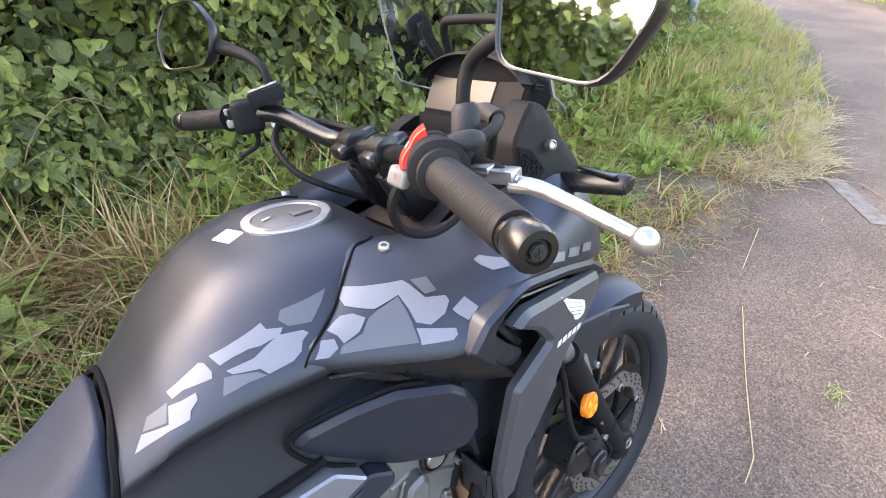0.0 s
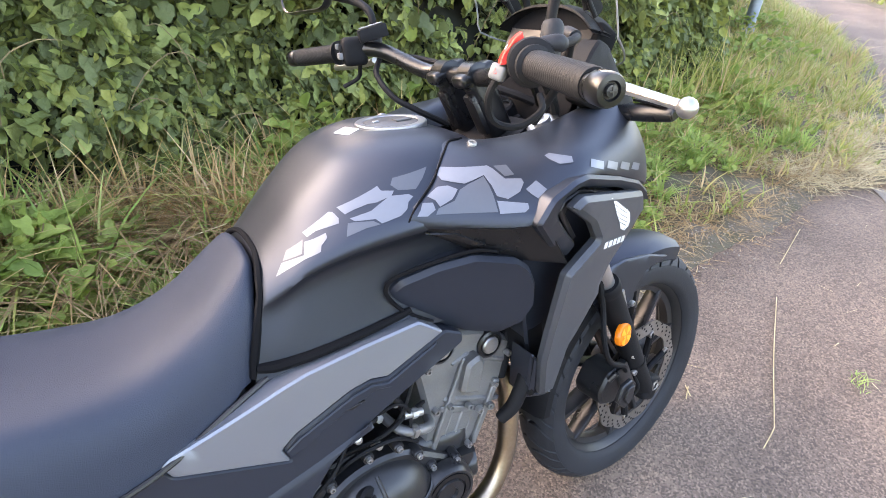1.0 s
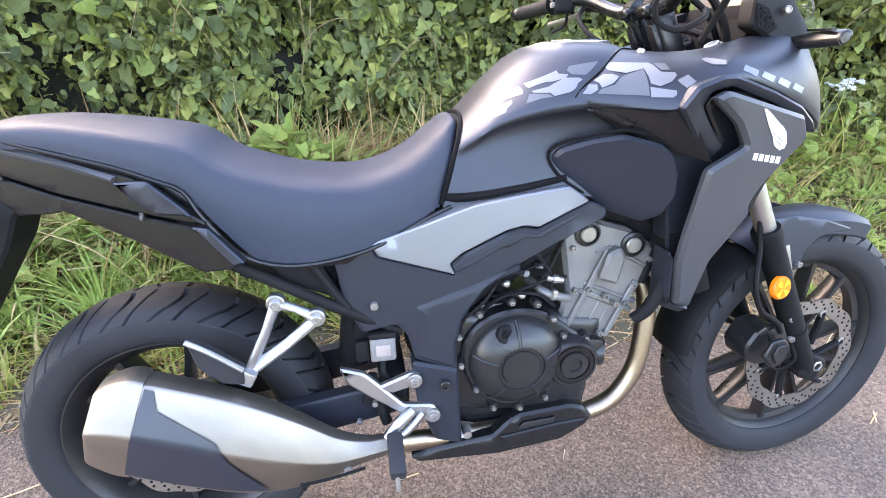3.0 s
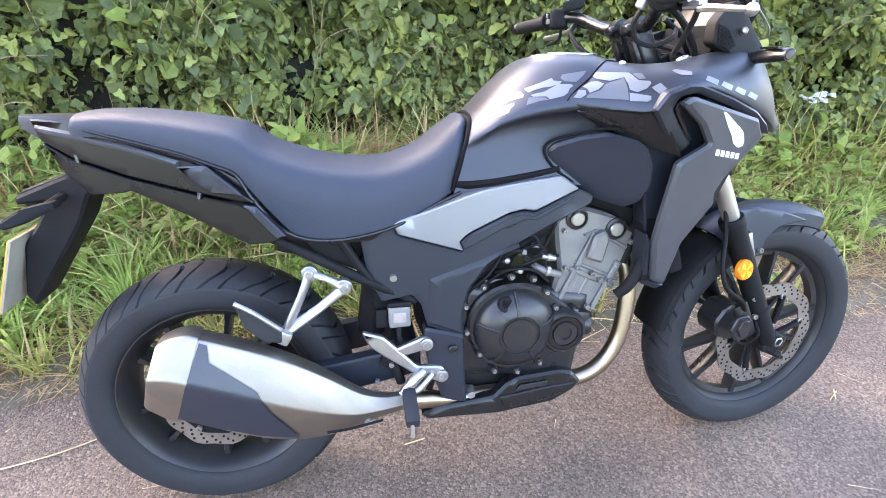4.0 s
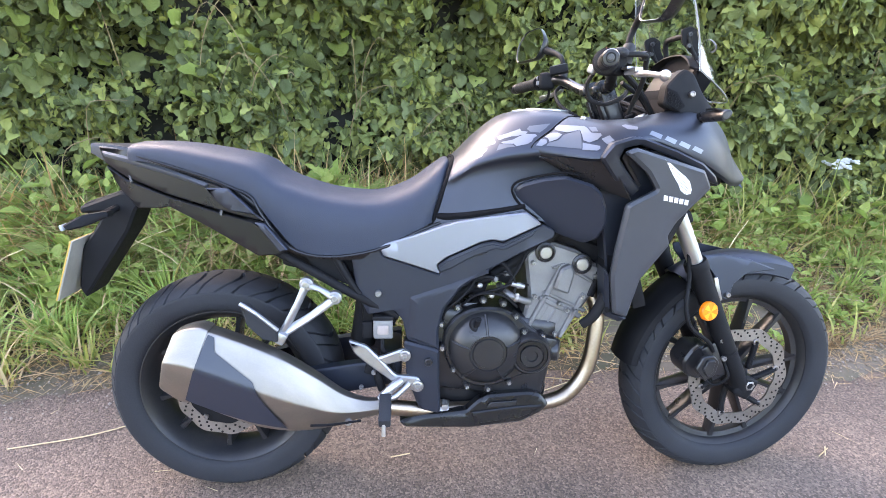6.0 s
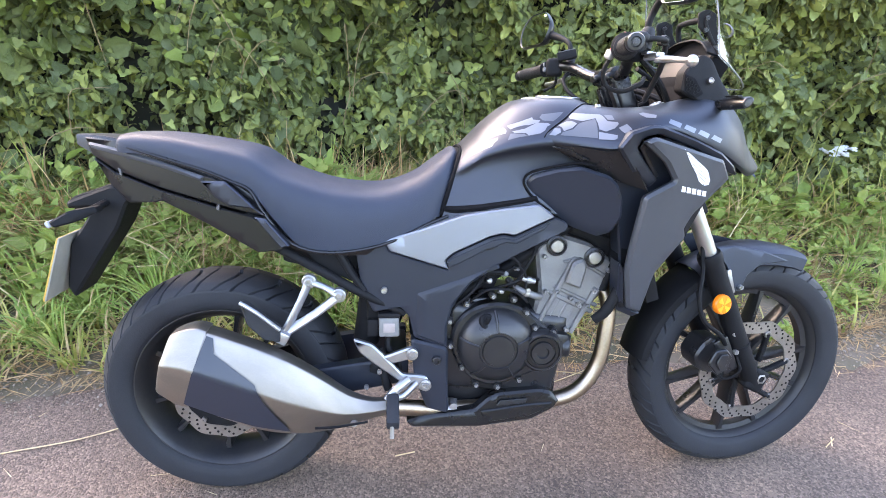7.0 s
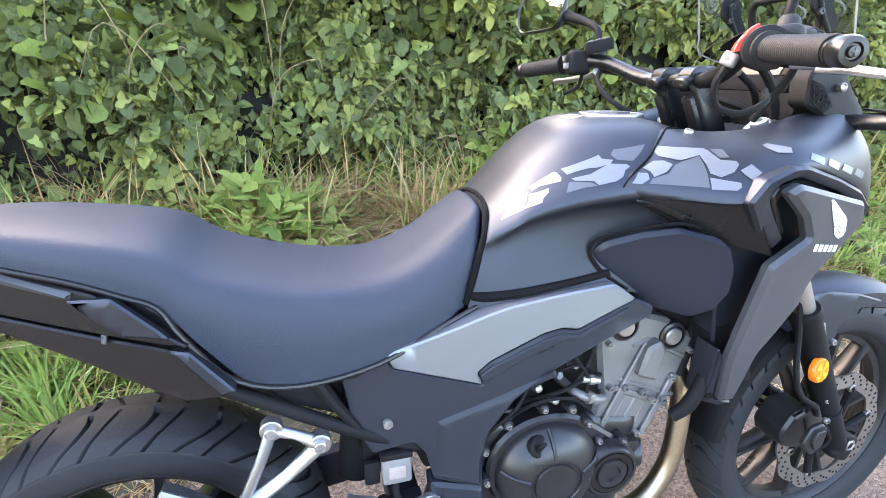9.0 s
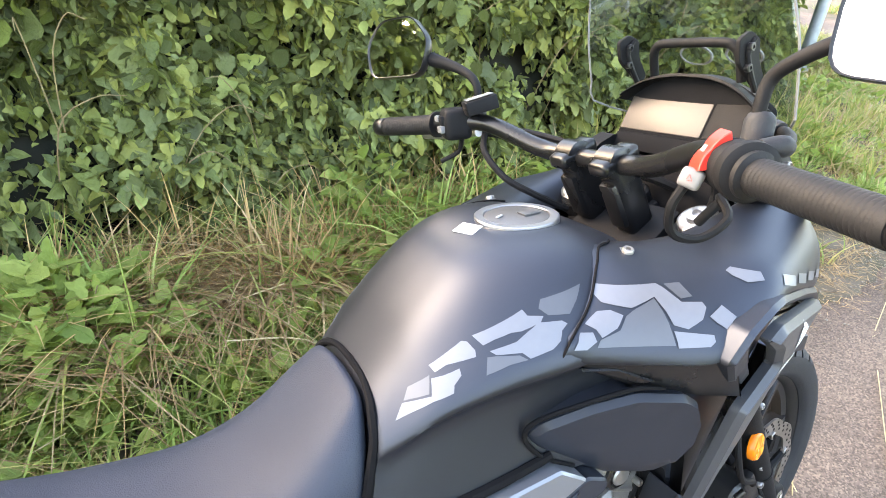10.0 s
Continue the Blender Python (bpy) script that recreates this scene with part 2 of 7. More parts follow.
def catmull(pts, n):
    """A smooth line through the points, n steps a span."""
    p = [np.array(q, float) for q in pts]
    p = [2 * p[0] - p[1]] + p + [2 * p[-1] - p[-2]]
    out = []
    for i in range(1, len(p) - 2):
        for k in range(n):
            t = k / n
            a, b, c, d = p[i - 1], p[i], p[i + 1], p[i + 2]
            out.append(0.5 * (2 * b + (c - a) * t + (2 * a - 5 * b + 4 * c - d) * t * t + (3 * b - a - 3 * c + d) * t**3))
    return out + [p[-2]]


def grid(rings, wrap=True, caps=True):
    """Rings of equally many points, bridged."""
    bm = bmesh.new()
    vs = [[bm.verts.new(q) for q in r] for r in rings]
    k = len(vs[0])
    for a, b in zip(vs, vs[1:]):
        for i in range(k if wrap else k - 1):
            j = (i + 1) % k
            bm.faces.new((a[i], a[j], b[j], b[i]))
    if caps:
        bm.faces.new(vs[0][::-1])
        bm.faces.new(vs[-1])
    bmesh.ops.recalc_face_normals(bm, faces=bm.faces[:])
    return bm


def tube(pts, r, seg=10, n=5, flat=1.0):
    """A round bar along a smooth line; r may be one radius or one a point."""
    rs = r if isinstance(r, (list, tuple)) else [r] * len(pts)
    line = catmull([(*p, q) for p, q in zip(pts, rs)], n) if n else [np.array((*p, q), float) for p, q in zip(pts, rs)]
    rings, u = [], None
    for i, q in enumerate(line):
        d = Vector(line[min(i + 1, len(line) - 1)][:3] - line[max(i - 1, 0)][:3]).normalized()
        if u is None:
            u = d.orthogonal().normalized()
        u = (u - d * u.dot(d)).normalized()
        w = d.cross(u)
        c = Vector(q[:3])
        rings.append([c + (u * math.cos(a) + w * math.sin(a) * flat) * q[3] for a in (2 * math.pi * k / seg for k in range(seg))])
    return grid(rings)


def lathe(prof, centre=(0, 0, 0), axis=(0, 1, 0), seg=40, loop=False):
    """Turns (radius, height) about an axis through centre."""
    turn = Vector((0, 0, 1)).rotation_difference(Vector(axis)).to_matrix()
    c = Vector(centre)
    rings = [[c + turn @ Vector((r * math.cos(2 * math.pi * k / seg), r * math.sin(2 * math.pi * k / seg), h)) for k in range(seg)] for r, h in prof]
    return grid(rings + ([rings[0]] if loop else []), caps=not loop) if not loop else torus(rings)


def torus(rings):
    bm = bmesh.new()
    vs = [[bm.verts.new(q) for q in r] for r in rings]
    m, k = len(vs), len(vs[0])
    for i in range(m):
        for j in range(k):
            bm.faces.new((vs[i][j], vs[i][(j + 1) % k], vs[(i + 1) % m][(j + 1) % k], vs[(i + 1) % m][j]))
    bmesh.ops.recalc_face_normals(bm, faces=bm.faces[:])
    return bm


def rounded(pts, r, steps=3):
    """Cuts the corners of a closed outline to small arcs."""
    out, k = [], len(pts)
    for i in range(k):
        a, b, c = (Vector(pts[(i + s) % k]) for s in (-1, 0, 1))
        ra = min(r, (a - b).length * 0.4, (c - b).length * 0.4)
        p, q = b + (a - b).normalized() * ra, b + (c - b).normalized() * ra
        for t in (j / steps for j in range(steps + 1)):
            out.append(p.lerp(b, t).lerp(b.lerp(q, t), t))
    return out


def fill(outline, step):
    """Triangles inside a closed flat outline, with a grid of inner points; the outline's points come first."""
    n = len(outline)

    def inside(x, y):
        hit = False
        for k in range(n):
            (x0, y0), (x1, y1) = outline[k], outline[(k + 1) % n]
            if (y0 > y) != (y1 > y) and x < (x1 - x0) * (y - y0) / (y1 - y0) + x0:
                hit = not hit
        return hit

    xs, ys = [p[0] for p in outline], [p[1] for p in outline]
    inner = [(x, y) for x in np.arange(min(xs), max(xs), step) for y in np.arange(min(ys), max(ys), step)]
    inner = [q for q in inner if inside(*q) and min(math.dist(q, p) for p in outline) > step * 0.35]
    v, _, f, origin, _, _ = delaunay_2d_cdt([Vector(p) for p in list(outline) + inner], [(k, (k + 1) % n) for k in range(n)], [], 1, 1e-7)
    order = sorted(range(len(v)), key=lambda k: min(origin[k]) if origin[k] else 10**6)
    place = {k: i for i, k in enumerate(order)}
    return [v[k] for k in order], [[place[k] for k in t] for t in f]


def slab(pts, depth, bev=0.004, r=0.008, bulge=0.0):
    """A moulded panel: a closed outline of 3D points on the right flank, its face bevelled, its back depth further in (+y)."""
    o = rounded(pts, r) if r else [Vector(p) for p in pts]
    mid = sum(o, Vector()) / len(o)

    def terms(x, z):
        x, z = (x - mid.x) * 10, (z - mid.z) * 10
        return (1, x, z, x * x, x * z, z * z)

    rows = np.array([terms(q.x, q.z) for q in o])
    held = np.diag((0.0, 0.001, 0.001, 0.15, 0.15, 0.15))
    curve = np.linalg.solve(rows.T @ rows + held * len(o), rows.T @ np.array([q.y for q in o]))
    for q in o:
        q.y = float(np.dot(terms(q.x, q.z), curve))
    k = len(o)
    area = sum(o[i].x * o[(i + 1) % k].z - o[(i + 1) % k].x * o[i].z for i in range(k))
    sgn = 1 if area > 0 else -1

    def inset(d, lift):
        out = []
        for i in range(k):
            e1, e2 = (o[i] - o[i - 1]), (o[(i + 1) % k] - o[i])
            n1, n2 = Vector((-e1.z, 0, e1.x)).normalized() * sgn, Vector((-e2.z, 0, e2.x)).normalized() * sgn
            m = n1 + n2
            m = m.normalized() * min(1.6, 2 / max(m.length, 0.3)) if m.length > 0.05 else n1
            out.append(o[i] + m * d + Vector((0, -lift, 0)))
        return out

    rings = [inset(0, -depth), inset(0, -bev), inset(bev, 0)]
    bm = grid(rings, caps=False)
    bm.faces.new([bm.verts.new(q) for q in rings[0]])
    face = bmesh.new()
    flat, tris = fill([(q.x, q.z) for q in rings[-1]], 0.022)
    vs = [face.verts.new((p.x, rings[-1][k].y if k < len(o) else float(np.dot(terms(p.x, p.y), curve)), p.y)) for k, p in enumerate(flat)]
    for t in tris:
        face.faces.new([vs[k] for k in t])
    free = vs[len(o):]
    for v in free:
        v.co.y -= bulge
    bmesh.ops.recalc_face_normals(face, faces=face.faces[:])
    if sum(f.normal.y * f.calc_area() for f in face.faces) > 0:
        bmesh.ops.reverse_faces(face, faces=face.faces[:])
    bm = join(bm, face)
    bmesh.ops.remove_doubles(bm, verts=bm.verts[:], dist=0.00002)
    bmesh.ops.recalc_face_normals(bm, faces=bm.faces[:])
    return bm


def box(c, size, rot=(0, 0, 0), bev=0.003, seg=2):
    bm = bmesh.new()
    bmesh.ops.create_cube(bm, size=1, matrix=pose(*c, *rot) @ Matrix.Diagonal((*size, 1)))
    if bev:
        bmesh.ops.bevel(bm, geom=bm.edges[:], offset=bev, segments=seg, affect="EDGES", profile=0.6)
    return bm


def ball(c, r, squash=(1, 1, 1), seg=12):
    bm = bmesh.new()
    bmesh.ops.create_uvsphere(bm, u_segments=seg, v_segments=seg // 2 + 2, radius=r, matrix=pose(*c) @ Matrix.Diagonal((*squash, 1)))
    return bm


def bolt(c, r=0.006, h=0.006, axis=(0, -1, 0)):
    """A hex-socket bolt head."""
    return lathe([(r * 0.98, -0.004), (r, 0), (r, h * 0.7), (r * 0.85, h), (r * 0.5, h), (r * 0.45, h * 0.4), (0.0003, h * 0.4)], c, axis, 12)


def join(*bms):
    out = bmesh.new()
    for b in bms:
        me = bpy.data.meshes.new("tmp")
        b.to_mesh(me)
        out.from_mesh(me)
        b.free()
        bpy.data.meshes.remove(me)
    return out


def moved(bm, m):
    bmesh.ops.transform(bm, matrix=m, verts=bm.verts[:])
    return bm


def flipped(bm):
    """The same shape on the other flank."""
    out = bm.copy()
    for v in out.verts:
        v.co.y = -v.co.y
    bmesh.ops.reverse_faces(out, faces=out.faces[:])
    return out


def part(name, bm, material, parent, label="", angle=38):
    me = bpy.data.meshes.new(name)
    bm.to_mesh(me)
    bm.free()
    me.materials.append(material)
    me.polygons.foreach_set("use_smooth", [True] * len(me.polygons))
    me.set_sharp_from_angle(angle=radians(angle))
    ob = new(name, me)
    ob.parent = parent
    if label:
        ob["label"] = label
    return ob


def both(name, bm, material, parent, label=""):
    """A part on the right flank and its twin on the left."""
    twin = flipped(bm)
    return part(name, bm, material, parent, label), part(name, twin, material, parent, label)


def skin(poly, surface, off=0.001, step=0.012, label_depth=0.0):
    """A thin film of outline poly (x, z) laid onto the right flank of a surface."""
    tree = BVHTree.FromBMesh(surface)
    edge_pts = []
    for k, p in enumerate(poly):
        q = poly[(k + 1) % len(poly)]
        n = max(1, int(math.dist(p, q) / step))
        edge_pts += [(p[0] + (q[0] - p[0]) * m / n, p[1] + (q[1] - p[1]) * m / n) for m in range(n)]
    bm = bmesh.new()
    flat, tris = fill(edge_pts, step)
    vs = [bm.verts.new((p.x, 0, p.y)) for p in flat]
    for t in tris:
        bm.faces.new([vs[k] for k in t])
    for v in bm.verts:
        hit = tree.ray_cast(Vector((v.co.x, -1, v.co.z)), Vector((0, 1, 0)))[0]
        if hit is None:
            hit = tree.find_nearest(Vector((v.co.x, -0.2, v.co.z)))[0]
        v.co = (hit.x, hit.y - off, hit.z)
    bmesh.ops.recalc_face_normals(bm, faces=bm.faces[:])
    if sum(f.normal.y for f in bm.faces) > 0:
        bmesh.ops.reverse_faces(bm, faces=bm.faces[:])
    return bm


def raw_mesh(name, verts, tris, material):
    """One mesh from arrays of corners and triangles."""
    me = bpy.data.meshes.new(name)
    me.vertices.add(len(verts))
    me.vertices.foreach_set("co", np.asarray(verts, np.float32).ravel())
    me.loops.add(tris.size)
    me.loops.foreach_set("vertex_index", tris.ravel().astype(np.int32))
    me.polygons.add(len(tris))
    me.polygons.foreach_set("loop_start", np.arange(0, tris.size, 3, dtype=np.int32))
    me.polygons.foreach_set("use_smooth", np.ones(len(tris), bool))
    me.materials.append(material)
    me.update(calc_edges=True)
    return me


# ---- ground, road, verge, hedge ----
def edge(x):
    """Where the tarmac ends beside the hedge."""
    far = max(x - 3.0, 0.0)
    bend = 0.066 * far * far if far < 9 else 0.066 * 81 + 1.188 * (far - 9)
    return 0.53 + bend - 0.20 * math.exp(-((x + 1.15) / 0.5) ** 2) - 0.10 * math.exp(-((x - 4.3) / 0.35) ** 2) + 0.04 * math.sin(2.1 * x + 0.5) + 0.025 * math.sin(5.3 * x)


LANE = 2.75


def rise(x, y):
    """Height of the earth: level under the road, climbing to the foot of the hedge."""
    d = y - edge(x) + 0.05 * noise.noise(Vector((x * 6, y * 6, 2))) + 0.03 * noise.noise(Vector((x * 17, y * 17, 6)))
    o = edge(x) - LANE - y
    z = -0.03
    for q in (d, o):
        if q > -0.1:
            t = min(max((q + 0.1) / 1.3, 0), 1)
            z = max(z, -0.03 + 0.040 * min((q + 0.1) / 0.09, 1) + 0.17 * t * t * (3 - 2 * t))
    if z > -0.02:
        z += 0.018 * noise.noise(Vector((x * 4, y * 4, 0))) + 0.01 * noise.noise(Vector((x * 13, y * 13, 3)))
    return z


def spread(lo, hi, near_lo, near_hi, fine, n):
    a = -np.geomspace(1, near_lo - lo + 1, n)[::-1] + 1 + near_lo
    b = np.arange(near_lo + fine, near_hi, fine)
    c = np.geomspace(1, hi - near_hi + 1, n) - 1 + near_hi
    return np.concatenate([a, b, c])


def build_ground():
    xs, ys = spread(-300, 300, -3.0, 9.0, 0.05, 24), spread(-300, 300, -2.9, 3.4, 0.05, 24)
    bm = bmesh.new()
    rows = [[bm.verts.new((x, y, rise(x, y))) for y in ys] for x in xs]
    for a, b in zip(rows, rows[1:]):
        for i in range(len(ys) - 1):
            bm.faces.new((a[i], b[i], b[i + 1], a[i + 1]))
    return tagged(part("ground", bm, SOIL, None), "earth verge with short turf climbing to the hedge", "ground", kind="structure")


def build_road():
    bm = bmesh.new()
    prev = None
    for x in np.concatenate([np.arange(-40, -3, 1.0), np.arange(-3, 9, 0.04), np.arange(9, 40, 0.5)]):
        e = edge(x) + 0.035 * noise.noise(Vector((x * 7, 0, 0))) + 0.02 * noise.noise(Vector((x * 19, 4, 0)))
        k = edge(x) - LANE
        ys = [k, k + 0.02] + [k + (e - k) * t for t in (0.25, 0.5, 0.75, 0.9)] + [e - 0.05, e]
        zs = [-0.05, 0.0, 0.0, 0.0, 0.0, 0.0, -0.002, -0.035]
        row = [bm.verts.new((x, y, z)) for y, z in zip(ys, zs)]
        if prev:
            for i in range(len(row) - 1):
                bm.faces.new((prev[i], row[i], row[i + 1], prev[i + 1]))
        prev = row
    return tagged(part("road", bm, ASPHALT, None, angle=60), "worn pinkish grey asphalt lane with exposed chippings", "road", kind="structure")


build_ground()
build_road()

LEAF_V = np.array([(0, 0, 0), (0.18, -0.24, 0.03), (0.45, -0.36, 0.05), (0.75, -0.22, 0.02), (1.0, 0, -0.06), (0.75, 0.22, 0.02), (0.45, 0.36, 0.05), (0.18, 0.24, 0.03), (0.35, 0, -0.02), (0.7, 0, -0.03)])
LEAF_V = LEAF_V + np.stack([0 * LEAF_V[:, 0], 0 * LEAF_V[:, 0], 0.42 * np.abs(LEAF_V[:, 1])], 1)
LEAF_T = np.array([(0, 1, 8), (1, 2, 8), (2, 9, 8), (2, 3, 9), (3, 4, 9), (4, 5, 9), (5, 6, 9), (6, 8, 9), (6, 7, 8), (7, 0, 8)])


def round_leaf():
    """A broad pointed leaf with a toothed rim, folded along its rib and wavy."""
    rim = []
    for k in range(17):
        a = math.pi * (-0.94 + 1.88 * k / 16)
        r = 0.47 * (1.0 + 0.13 * math.exp(-((a / 0.35) ** 2))) * (1.0 if k % 2 else 0.90)
        x, y = 0.47 + r * math.cos(a), r * math.sin(a) * 0.92
        rim.append((x, y, 0.36 * abs(y) - 0.16 * (x - 0.35) ** 2 + 0.03 * math.sin(5 * a)))
    v = np.array([(0.30, 0, -0.01), (0.66, 0, -0.02), (0, 0, 0)] + rim)
    t = [(2, 3, 0), (19, 2, 0), (0, 1, 19 - 5), (0, 8, 1)]
    t += [(k + 3, k + 4, 1 if 5 <= k <= 10 else 0) for k in range(16)]
    return v, np.array(t)


ROUND_V, ROUND_T = round_leaf()


def lobed_leaf():
    """A five-lobed toothed leaf, folded along its rib."""
    rim = []
    for k in range(15):
        a = math.pi * (-0.93 + 1.86 * k / 14)
        r = 0.52 * (0.80 + 0.34 * math.cos(2.5 * a)) * (1.0 if k % 2 else 0.86)
        x, y = 0.46 + r * math.cos(a) * 1.06, r * math.sin(a)
        rim.append((x, y, 0.34 * abs(y) - 0.10 * (x - 0.4) ** 2))
    v = np.array([(0.44, 0, -0.02), (0, 0, 0)] + rim)
    return v, np.array([(0, k + 2, k + 3) for k in range(14)] + [(0, 16, 1), (0, 1, 2)])


LOBED = lobed_leaf()


def turned(yaw, pitch, roll):
    """Stacks of turns from arrays of radians."""
    cy, sy, cp, sp, cr, sr = np.cos(yaw), np.sin(yaw), np.cos(pitch), np.sin(pitch), np.cos(roll), np.sin(roll)
    z, o = np.zeros_like(yaw), np.ones_like(yaw)
    rz = np.array([[cy, -sy, z], [sy, cy, z], [z, z, o]]).transpose(2, 0, 1)
    ry = np.array([[cp, z, sp], [z, o, z], [-sp, z, cp]]).transpose(2, 0, 1)
    rx = np.array([[o, z, z], [z, cr, -sr], [z, sr, cr]]).transpose(2, 0, 1)
    return rz @ ry @ rx


def leaf_cloud(name, places, sizes, yaw, pitch, roll, material, shape=(LEAF_V, LEAF_T)):
    """Many leaves as one mesh."""
    v = np.einsum("nij,kj->nki", turned(yaw, pitch, roll), shape[0]) * sizes[:, None, None] + places[:, None]
    t = shape[1][None] + (np.arange(len(places)) * len(shape[0]))[:, None, None]
    return raw_mesh(name, v.reshape(-1, 3), t.reshape(-1, 3), material)


rng = np.random.default_rng(7)
EDGE = np.vectorize(edge)


def hedge_face(x, z):
    """Where the front of the hedge stands."""
    v = np.array([noise.noise(Vector((a * 0.9, b * 1.3, 0))) * 0.20 + noise.noise(Vector((a * 2.7, b * 3.1, 5))) * 0.17 + noise.noise(Vector((a * 6.5, b * 7.1, 15))) * 0.07 for a, b in zip(x, z)])
    return EDGE(x) + 0.98 + 0.26 * np.exp(-(((x - 1.15) / 0.5) ** 2)) + 0.24 * np.clip(x - 3.2, 0, 6) + v + 0.22 * np.clip(z, 0, 1.2) - 0.12 * np.clip(z - 1.4, 0, 2)


def hedge_leaves(count, x0, x1, z0, z1, size, deep, gaps=0.25):
    x, z = rng.uniform(x0, x1, count), z0 + (z1 - z0) * rng.random(count) ** 0.9
    thick = np.array([noise.noise(Vector((a * 2.2, b * 2.6, 21))) + 0.6 * noise.noise(Vector((a * 6, b * 6, 31))) for a, b in zip(x, z)])
    keep = thick + gaps > rng.uniform(-0.5, 0.35, count)
    x, z, thick = x[keep], z[keep], thick[keep]
    count = len(x)
    y = hedge_face(x, z) + rng.exponential(deep, count) - 0.05 - 0.10 * np.clip(thick, -0.5, 0.8)
    s = size * np.minimum(rng.lognormal(0, 0.42, count), 1.7)
    yaw = -np.pi / 2 + rng.normal(0, 1.2, count)
    return np.stack([x, y, z], 1), s, yaw, rng.normal(0.70, 0.62, count), rng.normal(0, 0.8, count)


def build_hedge():
    root = tagged(new("hedge"), "dense wild hedge of hazel and bramble leaves along the verge", "hedge")
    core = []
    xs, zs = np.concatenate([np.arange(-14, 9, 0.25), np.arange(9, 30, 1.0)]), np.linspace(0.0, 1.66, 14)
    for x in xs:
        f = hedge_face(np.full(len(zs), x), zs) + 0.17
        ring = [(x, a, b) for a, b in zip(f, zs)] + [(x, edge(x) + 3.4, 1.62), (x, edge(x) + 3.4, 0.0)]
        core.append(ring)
    # Dark backing behind the leaves paints the shade in the gaps.
    part("shade_core", grid(core), CORE, root, "near-black core standing in for the shade inside the hedge")
    broad = [hedge_leaves(9000, -2.4, 1.0, 0.75, 1.9, 0.058, 0.06, 0.10), hedge_leaves(2200, 1.3, 4.4, 0.45, 1.9, 0.044, 0.06, 0.05), hedge_leaves(1500, -2.4, 0.6, 0.9, 1.9, 0.084, 0.03, 0.0)]
    ob = new("broad_foliage", leaf_cloud("broad_foliage", *[np.concatenate(k) for k in zip(*broad)], ROUND, (ROUND_V, ROUND_T)))
    ob.parent = root
    tagged(ob, "countless broad rounded leaves", kind="stuff")
    sets = [hedge_leaves(36000, -2.4, 4.4, 0.25, 1.85, 0.036, 0.06, 0.12), hedge_leaves(8000, -2.4, 4.4, 0.10, 1.85, 0.045, 0.14, 0.25),
            hedge_leaves(11000, 4.2, 11.0, 0.1, 1.85, 0.065, 0.08), hedge_leaves(4000, -14.0, -2.6, 0.1, 1.85, 0.08, 0.08), hedge_leaves(2500, 11, 30, 0.1, 1.85, 0.12, 0.05)]
    p, size, yaw, pitch, roll = hedge_leaves(11000, -2.5, 4.6, 0.05, 1.8, 0.040, 0.03, 1.3)
    sets.append((p + np.array((0, 0.12, 0)), size, yaw, pitch, roll))
    n = 9000
    x = rng.uniform(-2.6, 9.0, n)
    top = np.stack([x, EDGE(x) + 1.0 + 2.3 * rng.random(n), 1.66 + rng.exponential(0.06, n)], 1)
    sets.append((top, 0.055 * rng.lognormal(0, 0.3, n), rng.uniform(0, 6.28, n), rng.normal(0, 0.5, n), rng.normal(0, 0.5, n)))
    cat = [np.concatenate(k) for k in zip(*sets)]
    ob = new("foliage", leaf_cloud("foliage", *cat, LEAF))
    ob.parent = root
    tagged(ob, "countless small green leaves", kind="stuff")
    lobed = [hedge_leaves(20000, -0.4, 4.4, 0.15, 1.85, 0.056, 0.05, 0.1), hedge_leaves(3500, -2.4, -0.6, 0.10, 1.0, 0.050, 0.05, 0.1)]
    ob = new("bramble_foliage", leaf_cloud("bramble_foliage", *[np.concatenate(k) for k in zip(*lobed)], LEAF, LOBED))
    ob.parent = root
    tagged(ob, "countless toothed bramble leaves", kind="stuff")
    # single leaves on the outside
    one = raw_mesh("leaf", ROUND_V, ROUND_T, ROUND)
    p, s, yaw, pitch, roll = hedge_leaves(300, -1.2, 2.6, 0.8, 1.7, 0.050, 0.01, 0.6)
    for q, k, a, b, c in zip(p, s, yaw, pitch, roll):
        o = new("leaf", one)
        o.parent = root
        o.matrix_basis = Matrix.Translation(Vector(q) - Vector((0, 0.05, 0))) @ Matrix([list(r) for r in turned(np.array([a]), np.array([b]), np.array([c]))[0]]).to_4x4() @ Matrix.Diagonal((k, k, k, 1))
    return root


build_hedge()


def build_canes():
    """Arching bramble canes and dead stems threaded through the face of the hedge."""
    local = random.Random(5)
    for k in range(30):
        x, z = local.uniform(-1.6, 3.4), local.uniform(0.25, 0.9)
        y = float(hedge_face(np.array([x]), np.array([z]))[0]) - local.uniform(0.0, 0.10)
        dx, dz = local.uniform(-0.45, 0.45), local.uniform(0.10, 0.55)
        pts = [(x, y + 0.12, z - 0.25), (x + dx * 0.3, y, z + dz * 0.5), (x + dx * 0.7, y - 0.05, z + dz * 0.9), (x + dx, y - 0.08, z + dz * local.uniform(0.5, 1.0))]
        ob = part("bramble_cane", tube(pts, [0.0026, 0.0022, 0.0018, 0.001], 6, 4), TWIG, None)
        tagged(ob, "thin brown bramble cane arching out of the hedge", "bramble cane", "bramble canes")


build_canes()


